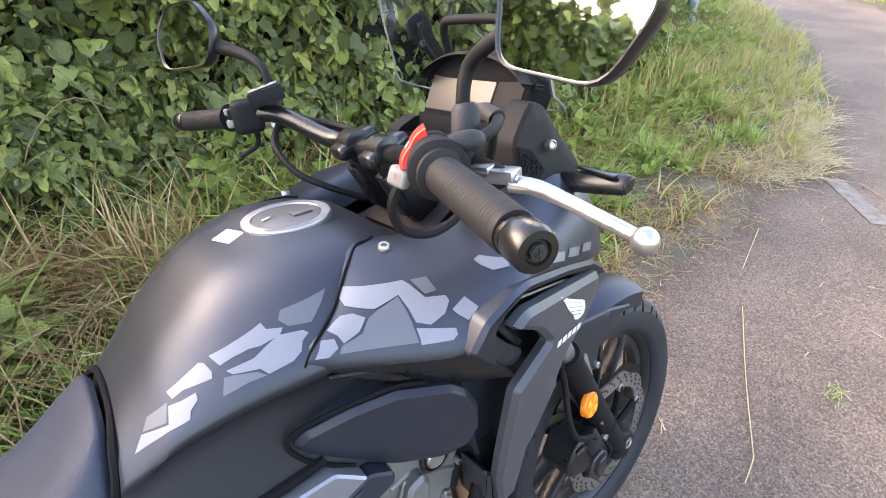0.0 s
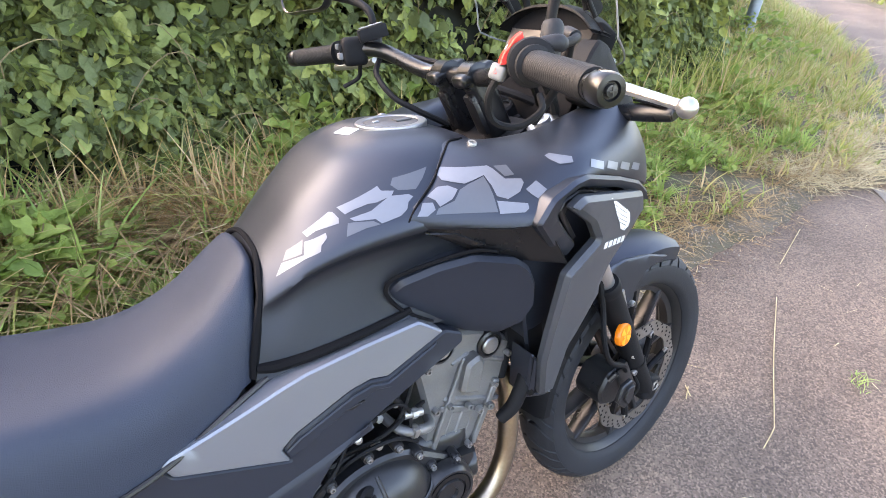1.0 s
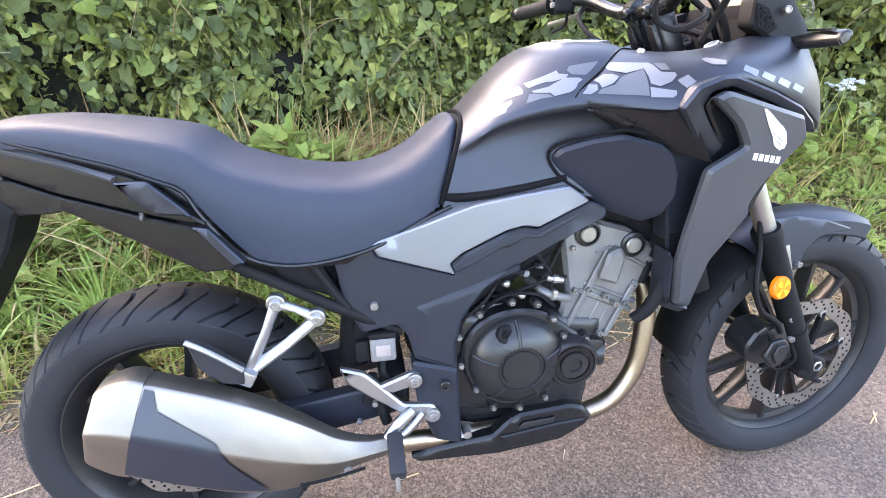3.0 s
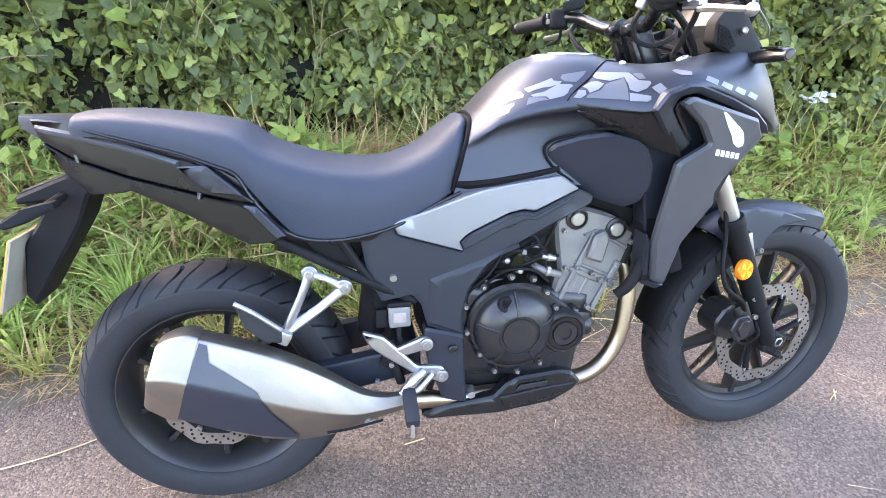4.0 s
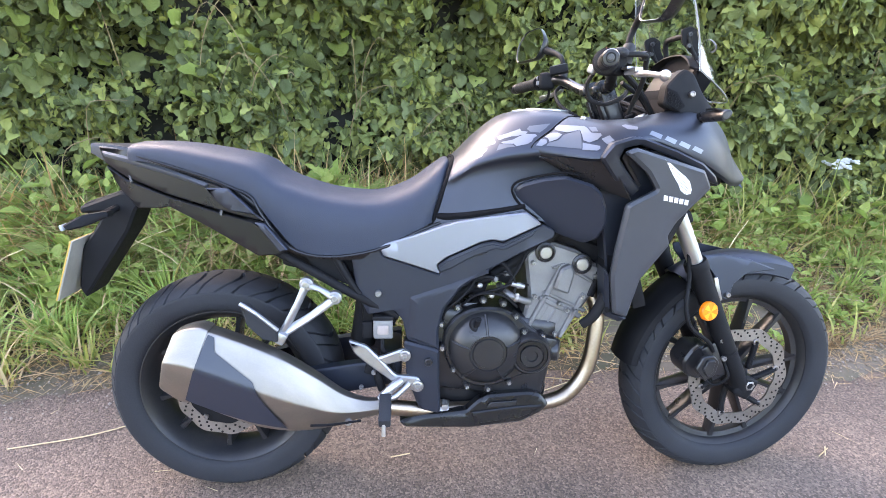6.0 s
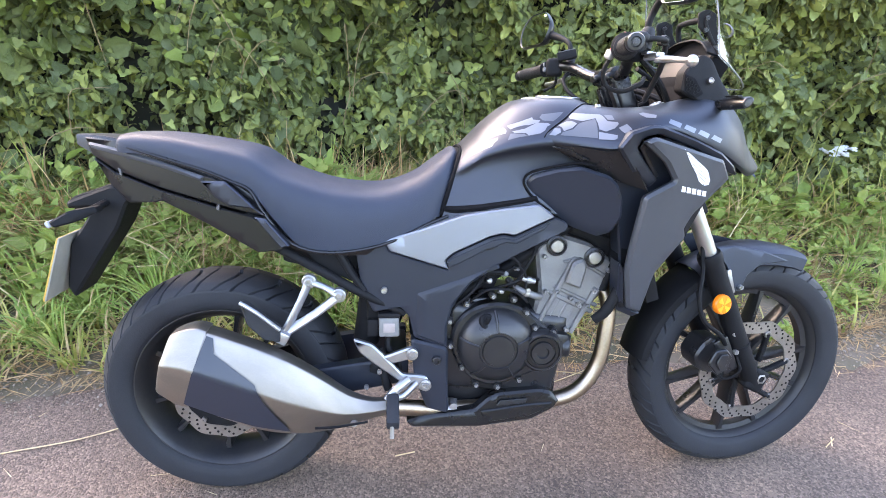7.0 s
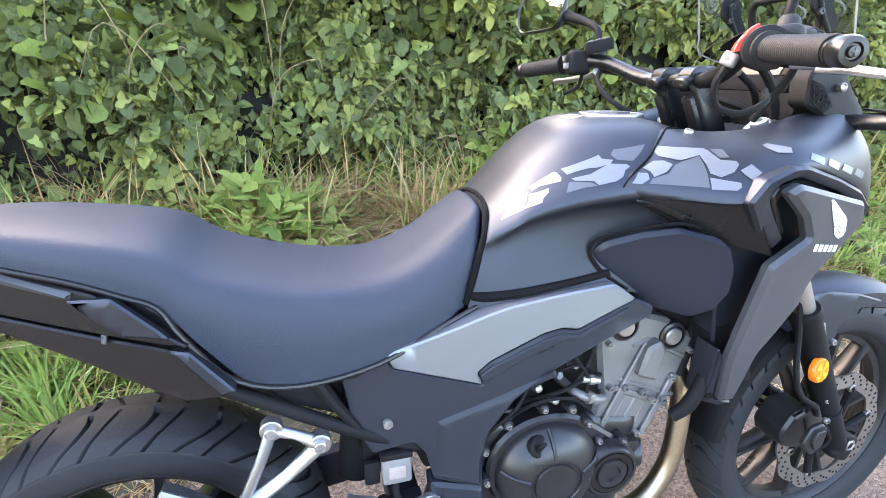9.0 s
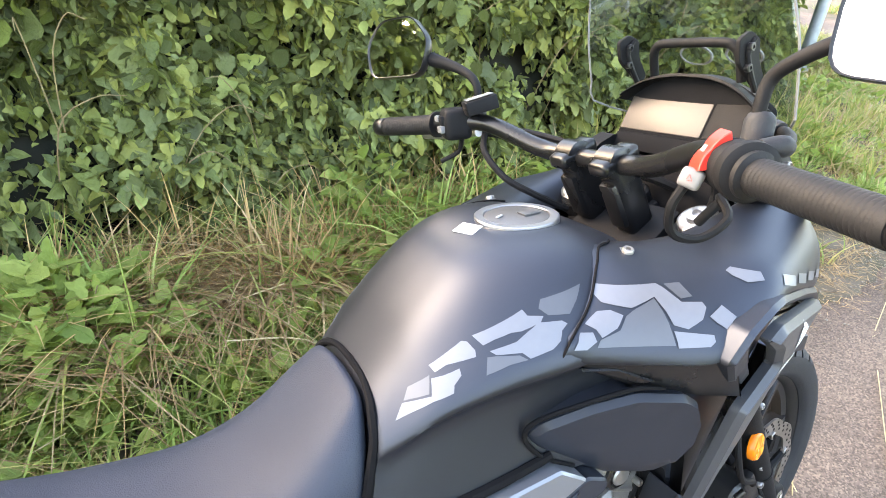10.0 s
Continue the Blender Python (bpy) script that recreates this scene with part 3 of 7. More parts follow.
def build_far_hedge():
    """An unseen hedge added across the lane; it closes the place and shapes reflections."""
    root = tagged(new("hedge"), "unseen leafy hedge added across the lane to shape reflections", "hedge")
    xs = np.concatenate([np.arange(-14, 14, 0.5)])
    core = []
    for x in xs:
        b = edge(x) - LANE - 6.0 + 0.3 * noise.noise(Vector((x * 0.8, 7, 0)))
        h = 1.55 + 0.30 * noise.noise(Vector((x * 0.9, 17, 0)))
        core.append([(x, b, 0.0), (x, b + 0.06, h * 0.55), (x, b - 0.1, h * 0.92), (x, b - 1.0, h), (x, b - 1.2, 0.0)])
    # Same dark core here, with shade in its colour.
    part("shade_core", grid(core), CORE, root, "near-black core standing in for the shade inside the hedge")
    n = 11000
    x, z = rng.uniform(-14, 14, n), rng.uniform(0.05, 1.75, n)
    z = np.minimum(z, [1.65 + 0.30 * noise.noise(Vector((a * 0.9, 17, 0))) + 0.1 * noise.noise(Vector((a * 5, 3, 0))) for a in x])
    y = EDGE(x) - LANE - 5.98 + rng.normal(0, 0.14, n)
    ob = new("foliage", leaf_cloud("foliage", np.stack([x, y, z], 1), 0.13 * rng.lognormal(0, 0.25, n), np.pi / 2 + rng.normal(0, 0.9, n), rng.normal(0.5, 0.45, n), rng.normal(0, 0.5, n), LEAF))
    ob.parent = root
    tagged(ob, "countless small green leaves", kind="stuff")


build_far_hedge()


def blades(name, n, x0, x1, d0, d1, h, w, bend, material, flat=0.0, seg=4, clump=0.0):
    """Grass: tapering curved blades rooted on the verge; d is the distance from the tarmac's edge."""
    x = rng.uniform(x0, x1, n)
    d = d0 + (d1 - d0) * rng.random(n)
    if clump:
        keep = np.array([noise.noise(Vector((a * 3.1, b * 3.1, 9))) for a, b in zip(x, d)]) > -0.35 + clump * rng.random(n)
        x, d = x[keep], d[keep]
        n = len(x)
    y = EDGE(x) + d
    z = np.array([rise(a, b) for a, b in zip(x, y)]) - 0.005
    z = np.where((d < 0.04) & (d > -LANE), np.maximum(z, 0.001), z)
    hh = h * np.minimum(rng.lognormal(0, 0.35, n), 1.7)
    ang = rng.uniform(0, 2 * np.pi, n)
    bb = hh * np.abs(rng.normal(bend, 0.3, n))
    ww = w * rng.uniform(0.6, 1.3, n)
    s = np.linspace(0, 1, seg + 1)
    up = (1 - flat) * hh[:, None] * (s - 0.35 * (bb / hh)[:, None].clip(0, 1.2) * s**2.4)
    out = bb[:, None] * s**1.8 + flat * hh[:, None] * s
    cx, cy = x[:, None] + out * np.cos(ang)[:, None], y[:, None] + out * np.sin(ang)[:, None]
    cz = z[:, None] + np.maximum(up, 0.004)
    half = 0.5 * ww[:, None] * (1 - s**1.5 * 0.95)
    px, py = -np.sin(ang)[:, None] * half, np.cos(ang)[:, None] * half
    v = np.stack([np.stack([cx - px, cy - py, cz], -1), np.stack([cx + px, cy + py, cz], -1)], 2).reshape(n, -1, 3)
    t = np.array([q for i in range(seg) for q in ((2 * i, 2 * i + 1, 2 * i + 3), (2 * i, 2 * i + 3, 2 * i + 2))])
    t = t[None] + (np.arange(n) * v.shape[1])[:, None, None]
    return new(name, raw_mesh(name, v.reshape(-1, 3), t.reshape(-1, 3), material))


def tussocks(name, n, per, x0, x1, d0, d1, h, w, material, seg=5):
    """Clumps of grass: blades that fan out of common roots and arch over."""
    tx, td = rng.uniform(x0, x1, n), rng.uniform(d0, d1, n)
    size = np.minimum(rng.lognormal(0, 0.38, n), 1.8)
    k = rng.integers(per // 2, per * 3 // 2, n)
    x, d, size = np.repeat(tx, k), np.repeat(td, k), np.repeat(size, k)
    lean = np.repeat(rng.uniform(0, 2 * np.pi, n), k)
    m = len(x)
    ang = rng.uniform(0, 2 * np.pi, m)
    r = 0.035 * size * np.sqrt(rng.random(m))
    x, y = x + r * np.cos(ang), EDGE(x) + d + r * np.sin(ang)
    z = np.array([rise(a, b) for a, b in zip(x, y)]) - 0.005
    hh = h * size * rng.uniform(0.45, 1.15, m)
    bb = hh * np.abs(rng.normal(0.62, 0.30, m))
    s = np.linspace(0, 1, seg + 1)
    up = hh[:, None] * (s - 0.42 * (bb / hh)[:, None].clip(0, 1.3) * s**2.2)
    out = bb[:, None] * s**1.6
    cx = x[:, None] + out * np.cos(ang)[:, None] + 0.10 * hh[:, None] * s**2 * np.cos(lean)[:, None]
    cy = y[:, None] + out * np.sin(ang)[:, None] + 0.10 * hh[:, None] * s**2 * np.sin(lean)[:, None]
    cz = z[:, None] + np.maximum(up, 0.003)
    half = 0.5 * w * rng.uniform(0.6, 1.35, m)[:, None] * (1 - s**1.8 * 0.96)
    tw = ang + rng.normal(0, 0.5, m)
    px, py = -np.sin(tw)[:, None] * half, np.cos(tw)[:, None] * half
    v = np.stack([np.stack([cx - px, cy - py, cz], -1), np.stack([cx + px, cy + py, cz], -1)], 2).reshape(m, -1, 3)
    t = np.array([q for i in range(seg) for q in ((2 * i, 2 * i + 1, 2 * i + 3), (2 * i, 2 * i + 3, 2 * i + 2))])
    t = t[None] + (np.arange(m) * v.shape[1])[:, None, None]
    return new(name, raw_mesh(name, v.reshape(-1, 3), t.reshape(-1, 3), material))


tagged(tussocks("grass_tussocks", 140, 46, -2.2, 1.1, 0.12, 0.75, 0.18, 0.0115, LUSH), "lush green grass tussocks arching over the verge", "grass", kind="stuff")
tagged(tussocks("grass_tussocks", 130, 40, -2.2, 1.1, 0.04, 0.75, 0.14, 0.0100, GRASS), "yellowing grass tussocks along the road edge", "grass", kind="stuff")
tagged(tussocks("grass_tussocks", 110, 44, -2.2, 1.8, 0.60, 1.2, 0.32, 0.0110, LUSH), "tall green grass tussocks before the hedge", "grass", kind="stuff")
tagged(tussocks("grass_tussocks", 150, 44, 1.1, 4.6, 0.36, 1.2, 0.15, 0.0115, LUSH), "green grass tussocks in the patchy verge", "grass", kind="stuff")
tagged(tussocks("grass_tussocks", 220, 36, 4.4, 9.5, 0.22, 1.8, 0.14, 0.0130, GRASS), "green grass tussocks further along the lane", "grass", kind="stuff")
tagged(blades("short_grass", 5000, 1.1, 4.5, 0.12, 1.2, 0.12, 0.0100, 0.9, GRASS, clump=1.2), "short patchy verge grass", "grass", kind="stuff")
tagged(blades("grass", 6500, -2.2, 1.3, 0.0, 1.15, 0.13, 0.0100, 0.9, GRASS, clump=0.75), "tufts of green verge grass beside the road", "grass", kind="stuff")
tagged(blades("tall_grass", 2000, -2.4, 1.9, 0.4, 1.25, 0.27, 0.0115, 1.0, GRASS, seg=6, clump=0.8), "tall uncut grass standing before the hedge", "grass", kind="stuff")
tagged(blades("hedge_foot_grass", 1300, -2.4, 2.2, 0.80, 1.25, 0.35, 0.0110, 0.85, GRASS, seg=6, clump=0.6), "long grass standing up against the foot of the hedge", "grass", kind="stuff")
tagged(blades("hedge_foot_grass", 1300, 2.2, 4.5, 0.80, 1.22, 0.36, 0.0095, 0.55, GRASS, seg=6, clump=0.6), "long grass standing up against the foot of the hedge", "grass", kind="stuff")
tagged(blades("tall_grass", 2200, 1.9, 4.4, 0.65, 1.25, 0.20, 0.0095, 0.9, GRASS, seg=6, clump=1.1), "clumps of longer grass before the hedge", "grass", kind="stuff")
tagged(blades("hedge_foot_straw", 2400, -2.4, 4.5, 0.62, 1.25, 0.26, 0.0076, 1.1, STRAW, seg=6, clump=0.9, flat=0.3), "dead stems mixed into the long grass", "dry grass", kind="stuff")
tagged(tussocks("dead_tussocks", 130, 40, -1.6, 1.9, 0.80, 1.22, 0.32, 0.0080, STRAW), "bleached dead grass tussocks at the foot of the hedge", "dry grass", kind="stuff")
tagged(blades("leaf_litter", 5000, -1.6, 2.0, 0.72, 1.30, 0.10, 0.016, 0.5, THATCH, flat=0.8), "brown leaf litter at the foot of the hedge", "leaf litter", kind="stuff")
tagged(blades("dead_bracken", 3400, -0.7, 1.0, 0.92, 1.22, 0.42, 0.008, 0.8, THATCH, flat=0.5), "brown patch of dead bracken in the verge", "bracken", kind="stuff")
tagged(blades("edge_litter", 5200, -2.2, 0.95, -0.06, 0.45, 0.055, 0.0060, 0.6, THATCH, flat=0.85, clump=0.5), "brown dead grass matted along the tarmac edge", "dry grass", kind="stuff")
tagged(blades("dead_tufts", 6500, 1.5, 4.8, 0.10, 0.80, 0.085, 0.0075, 0.8, THATCH, flat=0.4, clump=1.1), "orange-brown tufts of dead grass along the road edge", "dry grass", kind="stuff")
tagged(blades("verge_tufts", 6500, 3.2, 9.5, 0.34, 1.7, 0.15, 0.0115, 0.95, GRASS, seg=5, clump=1.35), "uneven tufts of longer grass further along the verge", "grass", kind="stuff")
tagged(blades("far_grass", 9000, 4.5, 13, 0.0, 1.4, 0.12, 0.010, 0.9, GRASS, clump=0.4), "verge grass further along the lane", "grass", kind="stuff")
tagged(blades("road_tuft", 26, 2.37, 2.47, -0.79, -0.73, 0.035, 0.005, 0.9, LUSH), "small green weed tuft in the tarmac", "weed", kind="stuff")
tagged(blades("rear_grass", 4000, -9, -2.2, 0.0, 1.3, 0.22, 0.014, 0.5, GRASS), "verge grass along the lane", "grass", kind="stuff")
tagged(blades("opposite_grass", 14000, -4, 16, -LANE - 5.6, -LANE, 0.16, 0.012, 0.5, GRASS), "grass on the opposite verge", "grass", kind="stuff")
tagged(blades("dry_litter", 6000, 0.6, 4.5, 0.10, 0.95, 0.062, 0.0062, 0.7, STRAW, flat=0.8, clump=1.0), "dead grass matted over the verge", "dry grass", kind="stuff")
tagged(blades("dead_thatch", 12000, 0.9, 5.2, 0.03, 0.70, 0.060, 0.0066, 0.6, THATCH, flat=0.85, clump=0.2), "reddish brown dead thatch along the tarmac edge", "dry grass", kind="stuff")
tagged(blades("dry_grass", 2800, -2.2, 1.3, 0.0, 1.15, 0.11, 0.0075, 0.8, STRAW, flat=0.6, clump=0.9), "dead straw-coloured grass lying over the verge", "dry grass", kind="stuff")
tagged(blades("dry_grass", 2600, 1.3, 6.0, 0.25, 1.3, 0.10, 0.0066, 0.7, STRAW, flat=0.6, clump=1.2), "dead straw-coloured grass lying between the tufts", "dry grass", kind="stuff")
tagged(blades("straw_litter", 4600, -1.7, 6.0, -0.10, 0.24, 0.055, 0.0032, 0.3, STRAW, flat=0.95, clump=0.7), "cut straw scattered along the tarmac edge", "straw", kind="stuff")
tagged(blades("loose_straw", 60, -1.5, 6.5, -0.8, 0.05, 0.042, 0.003, 0.3, HAY, flat=0.97), "odd bits of straw strewn on the tarmac", "straw", kind="stuff")
tagged(blades("hay_heap", 5200, 3.75, 5.4, -0.05, 0.42, 0.105, 0.0066, 0.7, HAY, flat=0.62, clump=0.95), "heap of pale mown hay at the road edge", "hay", kind="stuff")
tagged(blades("hay_wisps", 1500, 2.4, 6.5, 0.3, 1.1, 0.14, 0.0058, 0.9, HAY, flat=0.55, clump=1.2), "pale mown hay lying over the grass", "hay", kind="stuff")
tagged(blades("dry_stalks", 170, -2.4, 2.4, 0.50, 1.1, 0.46, 0.0042, 0.45, STRAW, flat=0.25, seg=6), "long pale dead stalks leaning in the grass", "dry grass", kind="stuff")


def build_grit(n):
    """Loose stones and crumbs of earth where the tarmac meets the verge."""
    x = rng.uniform(-1.9, 5.2, n)
    d = -np.abs(rng.normal(0, 0.13, n)) + 0.10
    y = EDGE(x) + d
    z = np.array([max(rise(a, b), 0.0) for a, b in zip(x, y)])
    size = 0.0032 * np.minimum(rng.lognormal(0, 0.45, n), 2.6)
    shape = np.array([(1, 0, 0), (-0.9, 0.1, 0), (0.1, 1, 0), (0, -0.9, 0.1), (0, 0, 0.8), (0.1, 0, -0.7)])
    faces = np.array([(0, 2, 4), (2, 1, 4), (1, 3, 4), (3, 0, 4), (2, 0, 5), (1, 2, 5), (3, 1, 5), (0, 3, 5)])
    me = leaf_cloud("grit", np.stack([x, y, z + size * 0.4], 1), size, rng.uniform(0, 6.28, n), rng.normal(0, 0.4, n), rng.normal(0, 0.4, n), GRIT, (shape, faces))
    me.polygons.foreach_set("use_smooth", np.zeros(len(me.polygons), bool))
    tagged(new("grit", me), "loose grit and crumbs of earth along the tarmac edge", "grit", kind="stuff")


build_grit(7000)


def build_weed(x, d, n, size, tall, lobes=False, leaf=1.0):
    """A low clump of broad leaves."""
    a = rng.uniform(0, 2 * np.pi, n)
    r = rng.uniform(0.02, 1, n) ** 0.7 * size
    px, py = x + r * np.cos(a), edge(x) + d + r * np.sin(a) * 0.8
    pz = np.array([rise(u, v) for u, v in zip(px, py)]) + 0.02 + tall * (0.25 + 0.75 * rng.random(n)) * (1 - 0.5 * r / size)
    me = leaf_cloud("weed", np.stack([px, py, pz], 1), leaf * rng.uniform(0.032, 0.098, n), a + rng.normal(0, 0.7, n), rng.normal(-0.30, 0.5, n), rng.normal(0, 0.3, n), WEED, LOBED if lobes else (LEAF_V, LEAF_T))
    ob = tagged(new("weed"), "bright green broad-leaved weed clump in the verge grass", "weed", "verge weeds")
    lf = new("leaves", me)
    lf.parent = ob
    lf["kind"] = "stuff"
    st = part("stem", join(*[tube([(x, edge(x) + d, rise(x, edge(x) + d)), ((x + px[i]) / 2, (edge(x) + d + py[i]) / 2, pz[i] * 0.7), (px[i], py[i], pz[i])], 0.002, 5, 3) for i in range(0, n, 8)]), TWIG, ob)
    st["kind"] = "stuff"


for wx, wd, wn, ws, wt in ((4.2, 1.0, 130, 0.34, 0.22), (4.8, 0.7, 110, 0.30, 0.16), (5.4, 1.3, 140, 0.4, 0.26), (6.1, 0.9, 110, 0.36, 0.18), (6.9, 1.4, 130, 0.42, 0.24), (3.9, 0.45, 60, 0.22, 0.10), (1.75, 0.62, 90, 0.22, 0.16), (2.4, 0.98, 170, 0.30, 0.34), (2.95, 0.92, 150, 0.28, 0.30), (3.25, 0.7, 80, 0.22, 0.16), (1.95, 0.42, 90, 0.20, 0.13), (2.75, 0.55, 90, 0.22, 0.12), (2.3, 0.62, 110, 0.22, 0.16), (3.4, 1.05, 140, 0.3, 0.3), (1.85, 1.0, 130, 0.26, 0.34), (3.7, 0.85, 120, 0.28, 0.2), (1.5, 0.4, 50, 0.15, 0.1), (0.12, 0.74, 480, 0.36, 0.38), (-0.28, 0.72, 380, 0.34, 0.36), (1.2, 1.05, 130, 0.18, 0.45), (0.95, 0.75, 150, 0.26, 0.26), (2.15, 0.55, 120, 0.26, 0.20), (2.6, 0.75, 90, 0.22, 0.2), (-0.8, 0.55, 150, 0.26, 0.24), (-1.3, 0.65, 140, 0.3, 0.25), (0.65, 0.55, 110, 0.22, 0.18), (3.3, 0.5, 70, 0.2, 0.2), (1.55, 0.8, 150, 0.28, 0.32),
                           (1.25, 0.95, 80, 0.28, 0.36), (-1.8, 0.8, 110, 0.3, 0.3), (2.0, 0.95, 100, 0.25, 0.35), (0.05, 0.4, 60, 0.2, 0.12), (-1.0, 0.9, 130, 0.3, 0.4), (1.65, 1.05, 90, 0.3, 0.4)):
    build_weed(wx, wd, wn, ws, wt, wn > 300, 0.55 if wx > 1.4 and wd < 0.8 else 1.0)
for wx, wd, wn, ws in ((2.55, 0.30, 170, 0.12), (2.40, 0.26, 90, 0.08), (2.05, 0.12, 80, 0.08)):
    build_weed(wx, wd, wn, ws, 0.05, leaf=0.4)


def build_flower(x, y, z):
    """A white umbel on a thin stem."""
    ob = tagged(new("wild_flower"), "white flat-topped wild flower heads on a thin stem", "flower", "wild flowers")
    g = rise(x, y)
    part("stem", tube([(x + 0.05, y, g), (x + 0.02, y, (g + z) / 2), (x, y, z)], 0.0025, 6, 4), TWIG, ob)
    local = random.Random(int(x * 1000))
    for k in range(9):
        cx, cy, cz = x + local.uniform(-0.045, 0.045), y + local.uniform(-0.03, 0.03), z + local.uniform(-0.022, 0.022)
        part("flower_head", join(*[ball((cx + 0.019 * math.cos(a * 2.4) * math.sqrt(a / 12), cy + 0.019 * math.sin(a * 2.4) * math.sqrt(a / 12), cz + 0.006 * math.sin(a * 1.7)), 0.0072, (1, 1, 0.8), 6) for a in range(12)]), WHITE, ob)


build_flower(2.99, 1.62, 0.57)
build_flower(2.92, 1.64, 0.56)


def build_straws():
    """Single long straws lying on the tarmac."""
    for pts in (((2.64, 0.17), (2.28, -0.02), (1.975, -0.197)), ((1.975, -0.197), (1.925, -0.21), (1.872, -0.222)), ((1.88, 0.06), (1.85, 0.02)), ((0.44, 0.05), (0.50, 0.06)), ((1.83, 0.02), (1.88, 0.05)), ((-0.72, 0.11), (-0.50, 0.16), (-0.32, 0.25)),
                ((2.9, 0.3), (3.3, 0.42)), ((1.2, -0.35), (1.24, -0.34)), ((0.95, 0.45), (1.2, 0.40)), ((1.0, 0.36), (1.25, 0.47)), ((1.75, 0.42), (2.05, 0.50)), ((1.9, 0.30), (2.1, 0.44)), ((2.95, 0.92), (3.06, 0.72), (3.17, 0.50)), ((4.30, 0.30), (4.10, 0.02)), ((4.75, 0.70), (4.50, 0.42))):
        q = [(x, y, 0.003 + 0.004 * (i % 2)) for i, (x, y) in enumerate(pts)]
        ob = part("straw", tube(q, 0.0019, 6, 4), HAY, None)
        tagged(ob, "single pale dry straw lying on the tarmac", "straw", "loose straws")


build_straws()


def build_marking():
    """What is left of a painted line, broken at its edges."""
    bm = bmesh.new()
    a, b, wide = Vector((4.23, 0.42, 0.004)), Vector((3.86, 0.05, 0.004)), 0.055
    d = (b - a).normalized()
    n = Vector((-d.y, d.x, 0))
    ends = [[bm.verts.new(a.lerp(b, k / 24) + n * s * (wide + 0.012 * noise.noise(Vector((k * 0.9, s * 9, 1)))) + Vector((0, 0, h))) for s, h in ((-1, -0.003), (-1, 0), (1, 0), (1, -0.003))] for k in range(25)]
    for p, q in zip(ends, ends[1:]):
        for i in range(3):
            bm.faces.new((p[i], p[i + 1], q[i + 1], q[i]))
    tagged(part("road_marking", bm, MARKING, None), "worn off-white painted line on the tarmac", "road marking", kind="structure")


build_marking()


def build_stalks():
    """Long dead stalks leaning in the verge grass."""
    local = random.Random(11)
    for k in range(26):
        x, d = local.uniform(-1.2, 2.4), local.uniform(0.35, 1.0)
        y = edge(x) + d
        a, n = local.uniform(0, 6.28), local.uniform(0.22, 0.5)
        up = local.uniform(0.10, 0.34)
        pts = [(x, y, rise(x, y)), (x + 0.45 * n * math.cos(a), y + 0.45 * n * math.sin(a) * 0.6, rise(x, y) + up * 0.7), (x + n * math.cos(a), y + n * math.sin(a) * 0.6, rise(x, y) + up)]
        ob = part("dead_stalk", tube(pts, [0.0032, 0.0026, 0.0016], 6, 4), HAY, None)
        tagged(ob, "long pale dead stalk leaning in the verge grass", "stalk", "dead stalks")


build_stalks()


def build_post():
    ob = tagged(new("sign_post"), "grey galvanised steel sign post standing in the verge", "post")
    part("pole", lathe([(0.06, -0.3), (0.06, 3.2), (0.055, 3.21)], (6.87, 2.98, 0), (0, 0, 1), 20), GALV, ob)
    part("base_collar", lathe([(0.075, -0.1), (0.075, 0.24), (0.06, 0.26)], (6.87, 2.98, 0), (0, 0, 1), 20), GALV, ob)


build_post()


# ---- the motorcycle: x ahead, y to its left, z up, leaning on its side stand ----
tagged(blades("opposite_grass", 30000, -6, 16, -LANE - 5.6, -LANE, 0.15, 0.020, 0.8, LUSH, seg=3), "thick green grass on the opposite verge", "grass", kind="stuff")


def build_hedge_crown(n):
    """Leaves over the hedge's flat top further back along the lane."""
    x = rng.uniform(-14, -2.6, n)
    at = np.stack([x, EDGE(x) + 1.0 + 2.3 * rng.random(n), 1.66 + rng.exponential(0.06, n)], 1)
    ob = new("foliage", leaf_cloud("foliage", at, 0.13 * rng.lognormal(0, 0.25, n), rng.uniform(0, 6.28, n), rng.normal(0, 0.4, n), rng.normal(0, 0.4, n), LEAF))
    tagged(ob, "green leaves along the top of the hedge", "foliage", kind="stuff")


build_hedge_crown(3500)
bike = tagged(new("motorcycle"), "matt grey adventure motorcycle parked on its side stand", "motorcycle")
bike.matrix_basis = pose(0, 0, 0, -10, 0, 0)
HEAD = Vector((-math.sin(radians(27.5)), 0, math.cos(radians(27.5))))
PIVOT = Vector((1.553, 0, 0))
STEER = Matrix.Translation((0, 0, 0.62)) @ Matrix.Rotation(radians(1.9), 4, "X") @ Matrix.Translation((0, 0, -0.62)) @ Matrix.Translation(PIVOT) @ Matrix.Rotation(radians(4.2), 4, HEAD) @ Matrix.Translation(-PIVOT)
FRONT, REAR = (1.445, 0, 0.329), (0.0, 0, 0.312)


